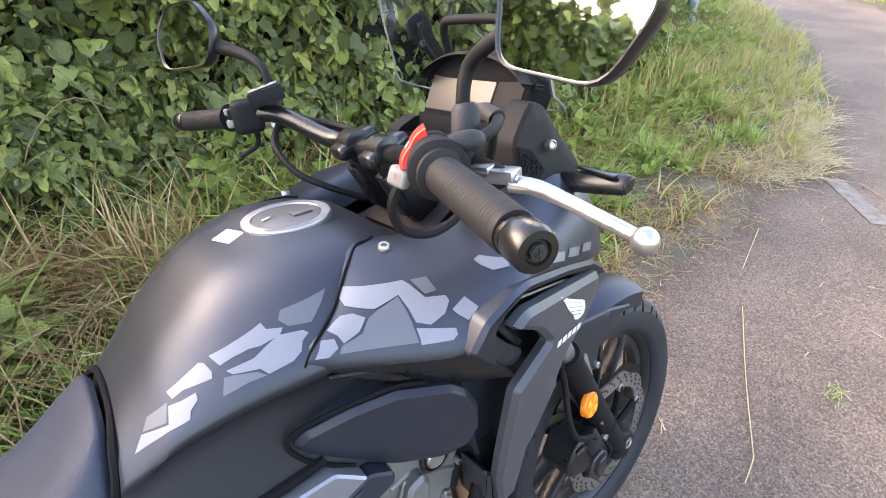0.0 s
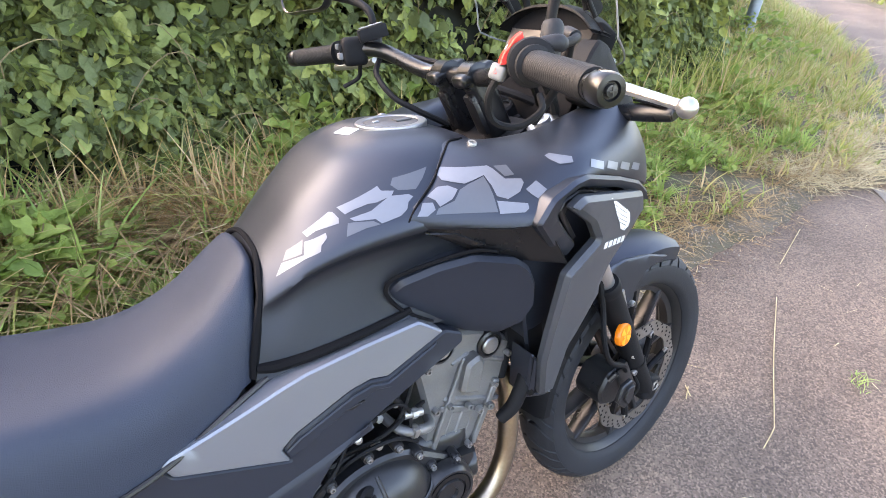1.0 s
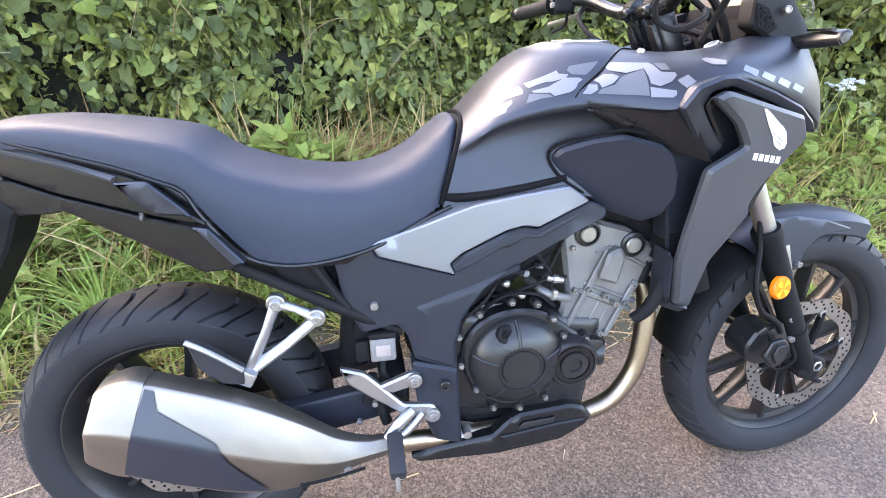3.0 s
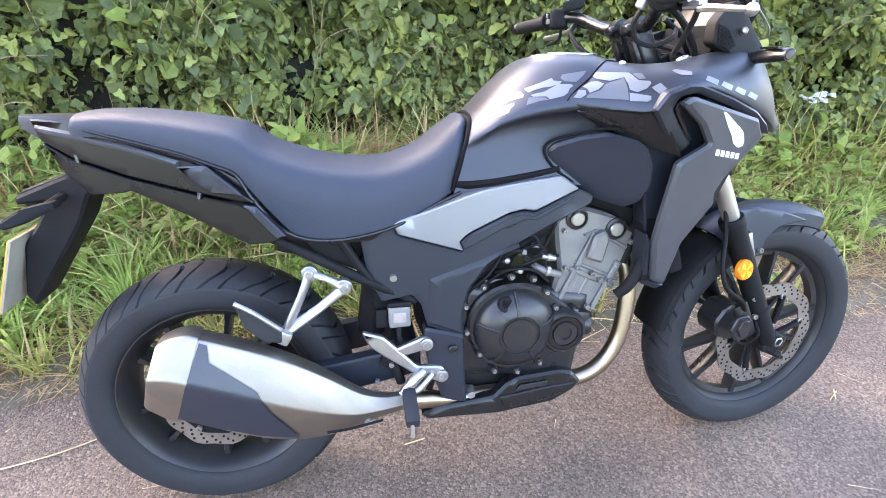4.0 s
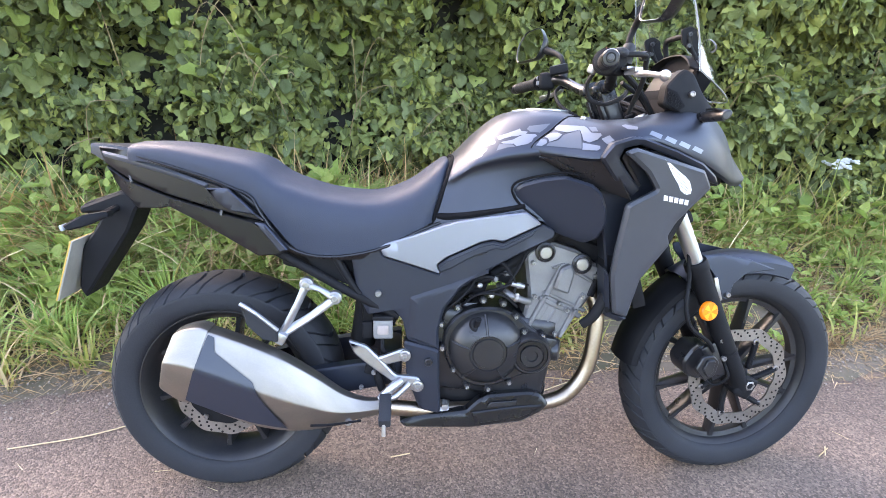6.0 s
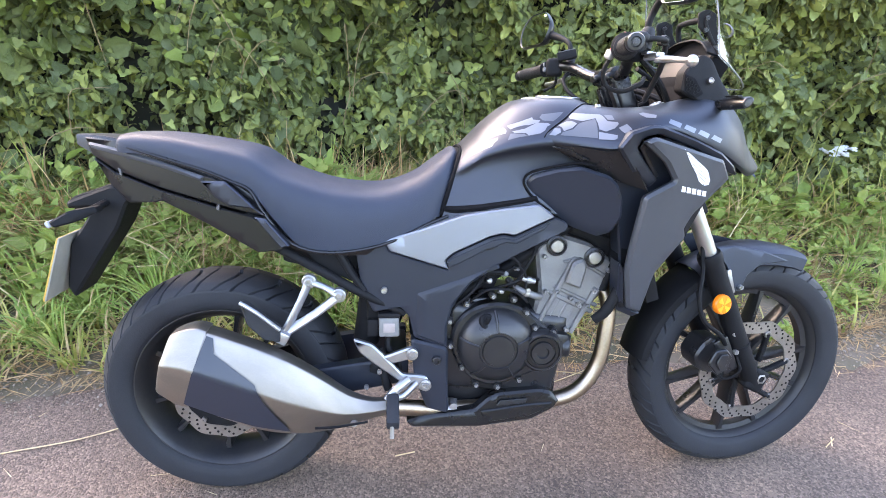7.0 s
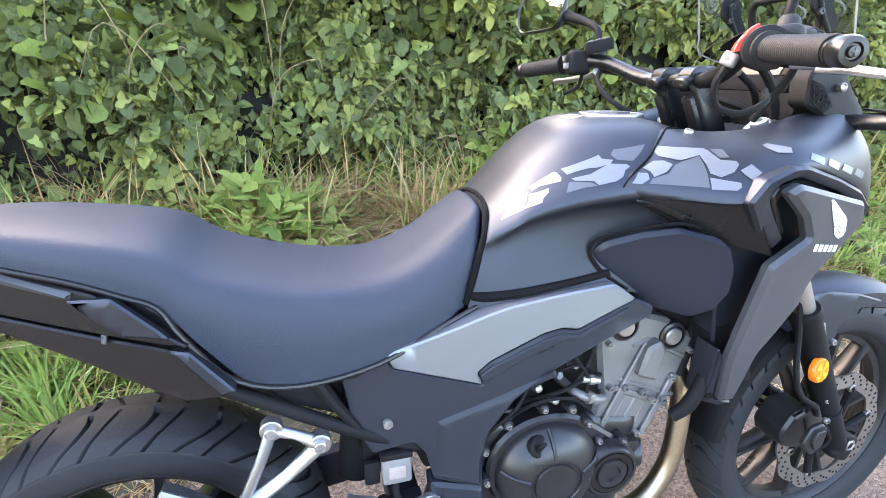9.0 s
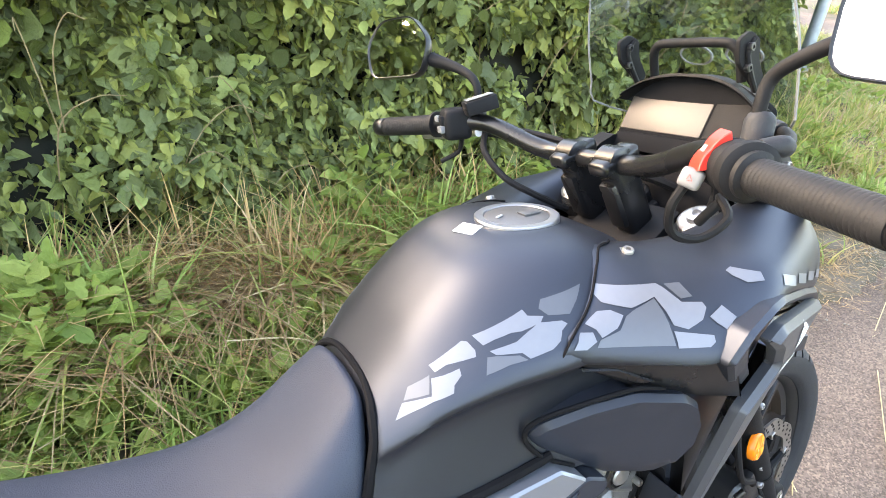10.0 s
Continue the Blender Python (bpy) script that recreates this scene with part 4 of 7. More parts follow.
def tyre(radius, half, bead, centre, blocks):
    """A road tyre with slanting grooves cut into its tread."""
    wall = catmull([(bead, -half * 0.80), (bead + 0.010, -half * 0.92), (bead + 0.028, -half * 0.99), (radius - 0.040, -half * 1.0), (radius - 0.034, -half * 0.985)], 4)
    tread = catmull([(radius - 0.0325, -half * 0.985), (radius - 0.024, -half * 0.875), (radius - 0.015, -half * 0.73), (radius - 0.0045, -half * 0.40), (radius, 0)], 6)
    prof = list(wall) + list(tread)
    prof = [(r, h) for r, h in prof] + [(r, -h) for r, h in prof[-2::-1]] + [(bead - 0.004, half * 0.7), (bead - 0.004, -half * 0.7)]
    cols = ((0, 0), (0.012, 1), (0.165, 1), (0.177, 0), (0.30, 0), (0.44, 0), (0.60, 0), (0.80, 0))
    rings = []
    for r, h in prof:
        a = abs(h) / half
        cut = 0.010 if r > radius - 0.033 and a > 0.10 else 0.0
        lean = 0.55 * min(a, 1) + 0.55 * min(a, 1) ** 2 if r > radius - 0.035 else 1.1
        sway = 0.42 * math.sin(math.pi * min(a, 1)) if r > radius - 0.035 else 0.0
        ring = []
        for k in range(blocks):
            for u, deep in cols:
                th = 2 * math.pi * (k + u + lean - (sway * (1 - 0.6 * u) if k % 2 else sway * 0.6 * u)) / blocks
                rr = r - cut * deep
                ring.append(Vector((centre[0] + rr * math.cos(th), centre[1] + h, centre[2] + rr * math.sin(th))))
        rings.append(ring)
    return torus(rings)


def rim(flange, half, centre):
    prof = [(flange, half), (flange, half - 0.006), (flange - 0.012, half - 0.010), (flange - 0.016, half - 0.022), (flange - 0.030, half * 0.35), (flange - 0.030, -half * 0.35),
            (flange - 0.016, -half + 0.022), (flange - 0.012, -half + 0.010), (flange, -half + 0.006), (flange, -half), (flange - 0.009, -half), (flange - 0.022, -half + 0.012), (flange - 0.026, -half + 0.024), (flange - 0.040, -half * 0.3),
            (flange - 0.040, half * 0.3), (flange - 0.026, half - 0.024), (flange - 0.022, half - 0.012), (flange - 0.009, half)]
    return lathe(prof, centre, (0, -1, 0), 72, loop=True)


def spoke(a, r0, r1, w0, w1, y0, y1, centre):
    """One tapering spoke at angle a."""
    rings = []
    for t in (0, 0.15, 0.5, 0.85, 1.0):
        r, w = r0 + (r1 - r0) * t, w0 + (w1 - w0) * t + 0.006 * (2 * t - 1) ** 4
        y = y0 + (y1 - y0) * t
        ca, sa = math.cos(a), math.sin(a)
        rings.append([Vector((centre[0] + r * ca - s * w * sa, centre[1] + d * y, centre[2] + r * sa + s * w * ca)) for s, d in ((-1, -0.6), (-0.6, -1), (0.6, -1), (1, -0.6), (1, 0.6), (0.6, 1), (-0.6, 1), (-1, 0.6))])
    return grid(rings)


def disc(r_in, r_out, y, centre, waves, amp, th=0.0045):
    seg = waves * 12
    rings = []
    for r, s, h in ((r_in, 0.6, -th / 2), (r_out, 1, -th / 2), (r_out, 1, th / 2), (r_in, 0.6, th / 2)):
        rings.append([Vector((centre[0] + (r + amp * s * math.cos(waves * t)) * math.cos(t), y + h, centre[2] + (r + amp * s * math.cos(waves * t)) * math.sin(t))) for t in (2 * math.pi * k / seg for k in range(seg))])
    return torus(rings)


# Thin black dots on the face stand in for the dark of drilled holes.
def holes(radii, n, y, centre, r=0.0032):
    out = []
    for i, rr in enumerate(radii):
        for k in range(n):
            a = 2 * math.pi * (k + 0.33 * i) / n
            out.append(lathe([(r, -0.0004), (r, 0.0004)], (centre[0] + rr * math.cos(a), y, centre[2] + rr * math.sin(a)), (0, -1, 0), 8))
    return join(*out)


def wheel(name, label, centre, radius, half, bead, flange, rim_half, spokes, hub_r, hub_half, blocks, m, twist):
    w = tagged(new(name), label)
    w.parent = bike
    part("tyre", moved(tyre(radius, half, bead, centre, blocks), m), RUBBER, w, "black rubber tyre with cut slanting grooves", 30)
    part("rim", moved(rim(flange, rim_half, centre), m), RIM, w, "satin black alloy rim")
    part("rim_edge", moved(lathe([(flange + 0.0005, rim_half - 0.001), (flange + 0.0005, rim_half + 0.0010), (flange - 0.001, rim_half + 0.0016), (flange - 0.0025, rim_half + 0.0010), (flange - 0.0025, rim_half - 0.001)], centre, (0, -1, 0), 96, loop=True), m), CAST, w, "bare metal edge of the rim")
    part("hub", moved(lathe([(0.018, -hub_half - 0.01), (hub_r * 0.7, -hub_half - 0.004), (hub_r, -hub_half), (hub_r, -hub_half + 0.012), (hub_r * 0.75, -hub_half + 0.03), (hub_r * 0.75, hub_half - 0.03), (hub_r, hub_half - 0.01), (hub_r, hub_half), (0.018, hub_half + 0.008)], centre, (0, -1, 0), 32), m), RIM, w)
    for k in range(spokes):
        a = 2 * math.pi * (k + 0.3) / spokes + (twist if k % 2 else -twist)
        part("spoke", moved(spoke(a, hub_r * 0.8, flange - 0.030, 0.0085, 0.0062, hub_half * 0.55, rim_half * 0.45, centre), m), CASE, w)
    return w


IDENT = Matrix.Identity(4)
fw = wheel("front_wheel", "front wheel with slim black spokes and a wave disc", FRONT, 0.329, 0.056, 0.246, 0.255, 0.040, 10, 0.042, 0.052, 42, STEER, 0.05)
rw = wheel("rear_wheel", "wide rear wheel with black spokes", REAR, 0.313, 0.080, 0.222, 0.230, 0.066, 10, 0.050, 0.070, 40, IDENT, 0.05)
fd = part("brake_disc", moved(disc(0.117, 0.152, -0.066, FRONT, 10, 0.0035), STEER), STEEL, fw, "steel wave brake disc with black dots for drill holes")
part("hole_dot", moved(holes((0.131, 0.140, 0.147), 30, -0.0685, FRONT), STEER), BLACK, fd)
for k in range(6):
    a = 2 * math.pi * (k + 0.2) / 6
    c = (FRONT[0] + 0.117 * math.cos(a), -0.068, FRONT[2] + 0.117 * math.sin(a))
    part("carrier_arm", moved(tube([(FRONT[0] + 0.04 * math.cos(a - 0.5), -0.062, FRONT[2] + 0.04 * math.sin(a - 0.5)), (FRONT[0] + 0.08 * math.cos(a - 0.15), -0.064, FRONT[2] + 0.08 * math.sin(a - 0.15)), c], 0.0085, 8, 3), STEER), BLACK, fd)
    part("bobbin", moved(lathe([(0.0100, -0.003), (0.0100, 0.0045), (0.0085, 0.0060), (0.0056, 0.0060), (0.0050, 0.0015), (0.0003, 0.0015)], c, (0, -1, 0), 16), STEER), STEEL, fd)
part("spindle_nut", moved(join(lathe([(0.019, -0.002), (0.019, 0.004), (0.015, 0.006), (0.015, 0.014), (0.011, 0.016), (0.008, 0.010), (0.0003, 0.010)], (FRONT[0], -0.106, FRONT[2]), (0, -1, 0), 6)), STEER), STEEL, fw, "steel hexagonal spindle nut")
rd = part("brake_disc", disc(0.088, 0.119, -0.088, REAR, 9, 0.003), STEEL, rw, "steel wave brake disc with black dots for drill holes")
part("hole_dot", holes((0.096, 0.105, 0.113), 24, -0.0905, REAR), BLACK, rd)
part("carrier", lathe([(0.03, -0.003), (0.09, -0.003), (0.09, 0.003), (0.03, 0.003)], (0, -0.086, REAR[2]), (0, -1, 0), 30, loop=True), BLACK, rd)
for k in range(5):
    a = 2 * math.pi * k / 5 + 0.3
    part("bobbin", bolt((0.082 * math.cos(a), -0.090, REAR[2] + 0.082 * math.sin(a)), 0.007), STEEL, rd)

# fork, mudguard, brake
fork = new("fork")
fork.parent = bike
for s in (-1, 1):
    y = 0.097 * s
    leg = part("fork_leg", moved(join(tube([(1.436, y, 0.300), (1.424, y, 0.330), (1.240, y, 0.680)], [0.021, 0.0255, 0.0275], 20, 1), lathe([(0.030, -0.006), (0.031, 0.0), (0.031, 0.014), (0.0285, 0.020)], (1.243, y, 0.674), HEAD, 24), lathe([(0.0275, -0.005), (0.0285, 0.0), (0.0275, 0.004)], (1.372, y, 0.430), HEAD, 24)), STEER), BLACK, fork, "satin black fork leg")
    part("stanchion", moved(tube([(1.243, y, 0.674), (1.05, y, 1.045)], 0.0205, 20, 0), STEER), ALLOY, fork, "polished steel stanchion")
    part("axle_clamp", moved(join(box((1.437, y, 0.322), (0.056, 0.044, 0.066), (0, 27, 0), 0.012, 3)), STEER), BLACK, fork)
    part("fork_cap", moved(lathe([(0.026, -0.01), (0.026, 0.008), (0.022, 0.011), (0.014, 0.011), (0.013, 0.018), (0.006, 0.019), (0.005, 0.014), (0.0003, 0.014)], (1.035, y * 1.08, 1.043), HEAD, 24), STEER), ALLOY, fork, "bright fork cap")
part("reflector", moved(lathe([(0.027, -0.006), (0.027, 0.002), (0.024, 0.006), (0.0003, 0.007)], (1.278, -0.124, 0.560), (0.15, -1, 0.1), 28), STEER), ORANGE, fork, "round orange reflector")
for k in range(4):
    a0 = math.pi / 4 + k * math.pi / 2
    part("reflector_prism", moved(grid([[Vector((1.279 + r * math.cos(a) , -0.1308 - 0.0004 + 0.15 * r * math.cos(a) + 0.1 * r * math.sin(a), 0.560 + r * math.sin(a))) for a in np.linspace(a0 - 0.38, a0 + 0.38, 6)] for r in (0.001, 0.022)], wrap=False, caps=False), STEER), AMBER, fork)
part("reflector_bracket", moved(box((1.285, -0.117, 0.556), (0.03, 0.012, 0.04), (0, -27, 0)), STEER), BLACK, fork)
for s in (-1, 1):
    part("lower_yoke", moved(box((1.17, 0.05 * s, 0.80), (0.07, 0.12, 0.035), (0, -27.5, 0), 0.008), STEER), BLACK, fork)
yoke = part("top_yoke", moved(join(box((1.015, 0, 1.020), (0.085, 0.14, 0.022), (0, -27.5, 0), 0.006), *[lathe([(0.029, -0.012), (0.029, 0.012), (0.027, 0.014)], (1.040, 0.102 * s, 1.028), HEAD, 20) for s in (-1, 1)], lathe([(0.018, 0), (0.018, 0.02), (0.0003, 0.022)], (1.03, 0, 1.030), HEAD, 6)), STEER), BLACK, fork, "black top yoke")


def guard(a0, a1, half, r, lip, n=18):
    """A curved mudguard over the front wheel."""
    rings = []
    for k in range(n + 1):
        a = radians(a0 + (a1 - a0) * k / n)
        prof = [(-half, r - lip), (-half * 0.97, r - 0.014), (-half * 0.72, r - 0.002), (0, r + 0.004), (half * 0.72, r - 0.002), (half * 0.97, r - 0.014), (half, r - lip)]
        prof += [(y * 0.94, q - 0.004) for y, q in prof[::-1]]
        rings.append([Vector((FRONT[0] + q * math.cos(a), y, FRONT[2] + q * math.sin(a))) for y, q in prof])
    return grid(rings)


mud = new("front_mudguard")
mud.parent = bike
part("mudguard_top", moved(guard(70, 124, 0.066, 0.362, 0.045), STEER), PAINT, mud, "matt grey painted mudguard")
part("mudguard_rear", moved(guard(124, 172, 0.062, 0.352, 0.03), STEER), BLACK, mud, "black plastic rear section")
side = slab([(1.268, -0.074, 0.702), (1.330, -0.078, 0.704), (1.420, -0.078, 0.686), (1.500, -0.074, 0.658), (1.409, -0.078, 0.650), (1.372, -0.080, 0.622), (1.358, -0.084, 0.575), (1.331, -0.086, 0.580), (1.306, -0.084, 0.648), (1.276, -0.080, 0.680)], 0.008, 0.003)
for b in (side, flipped(side)):
    part("mudguard_side", moved(b, STEER), PAINT, mud)
part("mudguard_bolt", moved(bolt((1.352, -0.088, 0.592), 0.007), STEER), CHROME, mud)
part("stay", moved(box((1.318, -0.090, 0.610), (0.012, 0.006, 0.07), (0, -20, 0), 0.002), STEER), ALLOY, mud)

cal = part("brake_caliper", moved(join(slab([(1.236, -0.108, 0.405), (1.262, -0.112, 0.452), (1.310, -0.112, 0.450), (1.345, -0.110, 0.425), (1.338, -0.108, 0.370), (1.295, -0.108, 0.348), (1.250, -0.106, 0.365)], 0.07, 0.006, 0.012), slab([(1.252, -0.146, 0.400), (1.268, -0.147, 0.436), (1.300, -0.147, 0.440), (1.318, -0.146, 0.420), (1.312, -0.146, 0.382), (1.284, -0.146, 0.364)], 0.010, 0.003, 0.006), slab([(1.270, -0.153, 0.404), (1.280, -0.153, 0.428), (1.302, -0.153, 0.428), (1.298, -0.153, 0.392), (1.284, -0.153, 0.380)], 0.006, 0.0015, 0.004), tube([(1.250, -0.120, 0.448), (1.262, -0.128, 0.466)], 0.007, 10, 0), box((1.325, -0.105, 0.405), (0.045, 0.02, 0.11), (0, -27, 0), 0.006)), STEER), CASE, fork, "black brake caliper")
for c in ((1.338, -0.114, 0.470), (1.352, -0.114, 0.415)):
    part("caliper_bolt", moved(bolt(c, 0.0075), STEER), CHROME, cal)
part("brake_hose", moved(tube([(1.315, -0.116, 0.440), (1.285, -0.128, 0.475), (1.225, -0.135, 0.520), (1.205, -0.130, 0.580), (1.215, -0.110, 0.66), (1.19, -0.10, 0.78), (1.12, -0.08, 0.93)], 0.0058, 8, 6), STEER), BLACK, cal)
part("sensor_cable", moved(tube([(1.36, -0.11, 0.40), (1.37, -0.12, 0.36), (1.34, -0.105, 0.33), (1.30, -0.095, 0.36)], 0.004, 7, 5), STEER), BLACK, cal)


# tank and seat
def half_loft(stations, n_ring, n_len):
    """Lofts mirrored half sections; each station is x, slant and points (y, z) from the crest down the flank."""
    secs = []
    for x, k, pts in stations:
        top = pts[0][1]
        half = [np.array((x - k * (top - z), y, z)) for y, z in pts]
        half = catmull(half, n_ring)
        secs.append(np.array(half))
    line = [catmull([s[i] for s in secs], n_len) for i in range(len(secs[0]))]
    rings = []
    for j in range(len(line[0])):
        h = [line[i][j] for i in range(len(line))]
        rings.append([Vector((p[0], -p[1], p[2])) for p in h] + [Vector((p[0], p[1], p[2])) for p in h[:0:-1]])
    return grid(rings)


tank_bm = half_loft([
    (0.590, 0.30, [(0, 0.938), (0.05, 0.936), (0.085, 0.924), (0.112, 0.898), (0.112, 0.875), (0.117, 0.825), (0.118, 0.785)]),
    (0.620, 0.29, [(0, 0.969), (0.055, 0.965), (0.095, 0.946), (0.127, 0.914), (0.119, 0.888), (0.124, 0.835), (0.127, 0.784)]),
    (0.660, 0.27, [(0, 1.010), (0.062, 1.004), (0.105, 0.980), (0.144, 0.940), (0.132, 0.912), (0.134, 0.85), (0.139, 0.788)]),
    (0.720, 0.20, [(0, 1.052), (0.072, 1.047), (0.120, 1.020), (0.167, 0.962), (0.149, 0.932), (0.148, 0.87), (0.154, 0.800)]),
    (0.790, 0.10, [(0, 1.066), (0.085, 1.062), (0.138, 1.040), (0.190, 0.976), (0.170, 0.945), (0.162, 0.88), (0.166, 0.810)]),
    (0.860, 0.03, [(0, 1.064), (0.088, 1.060), (0.140, 1.038), (0.195, 0.980), (0.185, 0.950), (0.170, 0.88), (0.168, 0.800)]),
    (0.925, 0.0, [(0, 1.044), (0.082, 1.040), (0.128, 1.020), (0.180, 0.975), (0.175, 0.950), (0.160, 0.88), (0.155, 0.800)])], 4, 5)
tank_surface = tank_bm.copy()
tank = part("fuel_tank", tank_bm, PAINT, bike, "matt grey painted fuel tank", 50)
CAP = (0.836, 0.0, 1.0655)
cap = part("filler_cap", lathe([(0.055, -0.006), (0.055, 0.0018), (0.0535, 0.0030), (0.0435, 0.0030), (0.0425, 0.0020), (0.0425, -0.004)], CAP, (0.02, 0, 1), 48), ALLOY, tank, "bright ringed filler cap")
part("cap_centre", lathe([(0.0420, -0.003), (0.0420, 0.0014), (0.040, 0.0022), (0.0003, 0.0026)], CAP, (0.02, 0, 1), 40), CAPGREY, cap, "grey cap centre")
part("key_flap", box((0.853, -0.004, 1.0690), (0.026, 0.018, 0.003), (0, 0, 0), 0.0012), CAPGREY, cap)
part("cap_notch", box((0.812, 0.004, 1.0698), (0.012, 0.004, 0.002), (0, 0, 20), 0.0008), SMOKE, cap)
part("tank_label", box((0.764, 0.004, 1.0638), (0.024, 0.030, 0.0012), (0, -9, 22), 0.0004, 1), WHITE, tank, "small white paper label")

seat = part("seat", half_loft([
    (-0.190, 0.0, [(0, 0.950), (0.035, 0.949), (0.056, 0.944), (0.064, 0.936), (0.063, 0.920)]),
    (-0.174, 0.0, [(0, 0.960), (0.042, 0.958), (0.066, 0.952), (0.076, 0.940), (0.075, 0.918)]),
    (-0.09, 0.0, [(0, 0.961), (0.052, 0.959), (0.082, 0.952), (0.094, 0.935), (0.094, 0.914)]),
    (0.02, 0.0, [(0, 0.948), (0.062, 0.946), (0.102, 0.936), (0.116, 0.912), (0.116, 0.884)]),
    (0.11, 0.02, [(0, 0.930), (0.068, 0.927), (0.116, 0.915), (0.131, 0.882), (0.131, 0.846)]),
    (0.165, 0.05, [(0, 0.893), (0.075, 0.890), (0.124, 0.876), (0.140, 0.838), (0.138, 0.785)]),
    (0.225, 0.05, [(0, 0.869), (0.078, 0.866), (0.126, 0.851), (0.143, 0.800), (0.140, 0.720)]),
    (0.300, 0.05, [(0, 0.850), (0.078, 0.847), (0.125, 0.832), (0.143, 0.780), (0.140, 0.702)]),
    (0.400, 0.05, [(0, 0.846), (0.073, 0.843), (0.115, 0.826), (0.135, 0.785), (0.136, 0.722)]),
    (0.480, 0.14, [(0, 0.874), (0.066, 0.870), (0.102, 0.852), (0.124, 0.810), (0.130, 0.748)]),
    (0.545, 0.25, [(0, 0.921), (0.056, 0.917), (0.088, 0.900), (0.112, 0.855), (0.124, 0.770)]),
    (0.574, 0.30, [(0, 0.941), (0.050, 0.937), (0.078, 0.922), (0.106, 0.870), (0.118, 0.784)]),
    (0.584, 0.30, [(0, 0.936), (0.046, 0.932), (0.072, 0.917), (0.100, 0.866), (0.112, 0.786)])], 4, 4), VINYL, bike, "dark grained vinyl dual seat", 60)
part("seat_base", half_loft([(-0.17, 0.0, [(0, 0.935), (0.04, 0.934), (0.062, 0.932), (0.062, 0.90)]), (0.02, 0.0, [(0, 0.90), (0.06, 0.90), (0.104, 0.885), (0.102, 0.855)]), (0.16, 0.0, [(0, 0.82), (0.08, 0.82), (0.126, 0.80), (0.122, 0.735)]), (0.25, 0.0, [(0, 0.74), (0.08, 0.74), (0.13, 0.72), (0.126, 0.698)]), (0.40, 0.0, [(0, 0.75), (0.08, 0.75), (0.128, 0.735), (0.124, 0.70)]), (0.53, 0.0, [(0, 0.80), (0.08, 0.79), (0.115, 0.785), (0.112, 0.755)])], 3, 4), GLOSSBLACK, seat, "black seat base edge")

# Black tubes along the joints paint in the shade of the gaps.
both("tank_seam", tube([(0.552, -0.116, 0.806), (0.572, -0.126, 0.806), (0.600, -0.136, 0.810), (0.630, -0.144, 0.815), (0.660, -0.150, 0.821), (0.700, -0.157, 0.829), (0.740, -0.163, 0.838), (0.758, -0.166, 0.843)], [0.0075, 0.0085, 0.0080, 0.0075, 0.0070, 0.0065, 0.006, 0.005], 8, 4), SHADOWGAP, bike, "black strip standing in for the shaded gap under the tank")
both("knee_panel_groove", tube([(0.790, -0.170, 0.814), (0.762, -0.166, 0.832), (0.738, -0.162, 0.854), (0.725, -0.160, 0.881), (0.738, -0.168, 0.901), (0.788, -0.192, 0.919), (0.835, -0.211, 0.928), (0.866, -0.222, 0.922)], [0.002, 0.0026, 0.003, 0.003, 0.003, 0.003, 0.0028, 0.002], 8, 4), SHADOWGAP, bike)
both("seat_seam", tube([(0.545, -0.112, 0.792), (0.551, -0.113, 0.820), (0.558, -0.111, 0.842), (0.565, -0.108, 0.864), (0.572, -0.104, 0.884), (0.578, -0.099, 0.902), (0.583, -0.086, 0.920), (0.588, -0.068, 0.932), (0.592, -0.040, 0.940), (0.593, 0.0, 0.943)], [0.0065, 0.0065, 0.0065, 0.0065, 0.0065, 0.006, 0.006, 0.005, 0.004, 0.004], 8, 4), SHADOWGAP, bike, "black strip standing in for the shaded gap between seat and tank")
both("seat_piping", tube([(-0.160, -0.076, 0.930), (-0.100, -0.092, 0.915), (-0.041, -0.104, 0.900), (0.015, -0.115, 0.885), (0.072, -0.126, 0.864), (0.112, -0.133, 0.846), (0.139, -0.139, 0.800), (0.197, -0.142, 0.728), (0.285, -0.142, 0.705), (0.402, -0.138, 0.722), (0.506, -0.128, 0.768), (0.560, -0.121, 0.790)], 0.0042, 8, 4), GLOSSBLACK, bike, "black lower edge of the seat")

# flank panels
both("knee_panel", slab([(0.730, -0.166, 0.879), (0.743, -0.175, 0.895), (0.790, -0.198, 0.913), (0.837, -0.218, 0.921), (0.896, -0.234, 0.905), (0.917, -0.236, 0.887), (0.934, -0.230, 0.852), (0.941, -0.221, 0.810), (0.929, -0.206, 0.772), (0.900, -0.191, 0.758), (0.843, -0.176, 0.776), (0.798, -0.169, 0.807), (0.744, -0.162, 0.851)], 0.06, 0.007, 0.007), DARKPAINT, bike, "satin black knee panel")


def flank(pts, off=0.0):
    """Puts an outline of the right flank onto the leaning plane of the frame covers."""
    return [(x, -0.0742 - x * 0.138 - off, z) for x, z in pts]


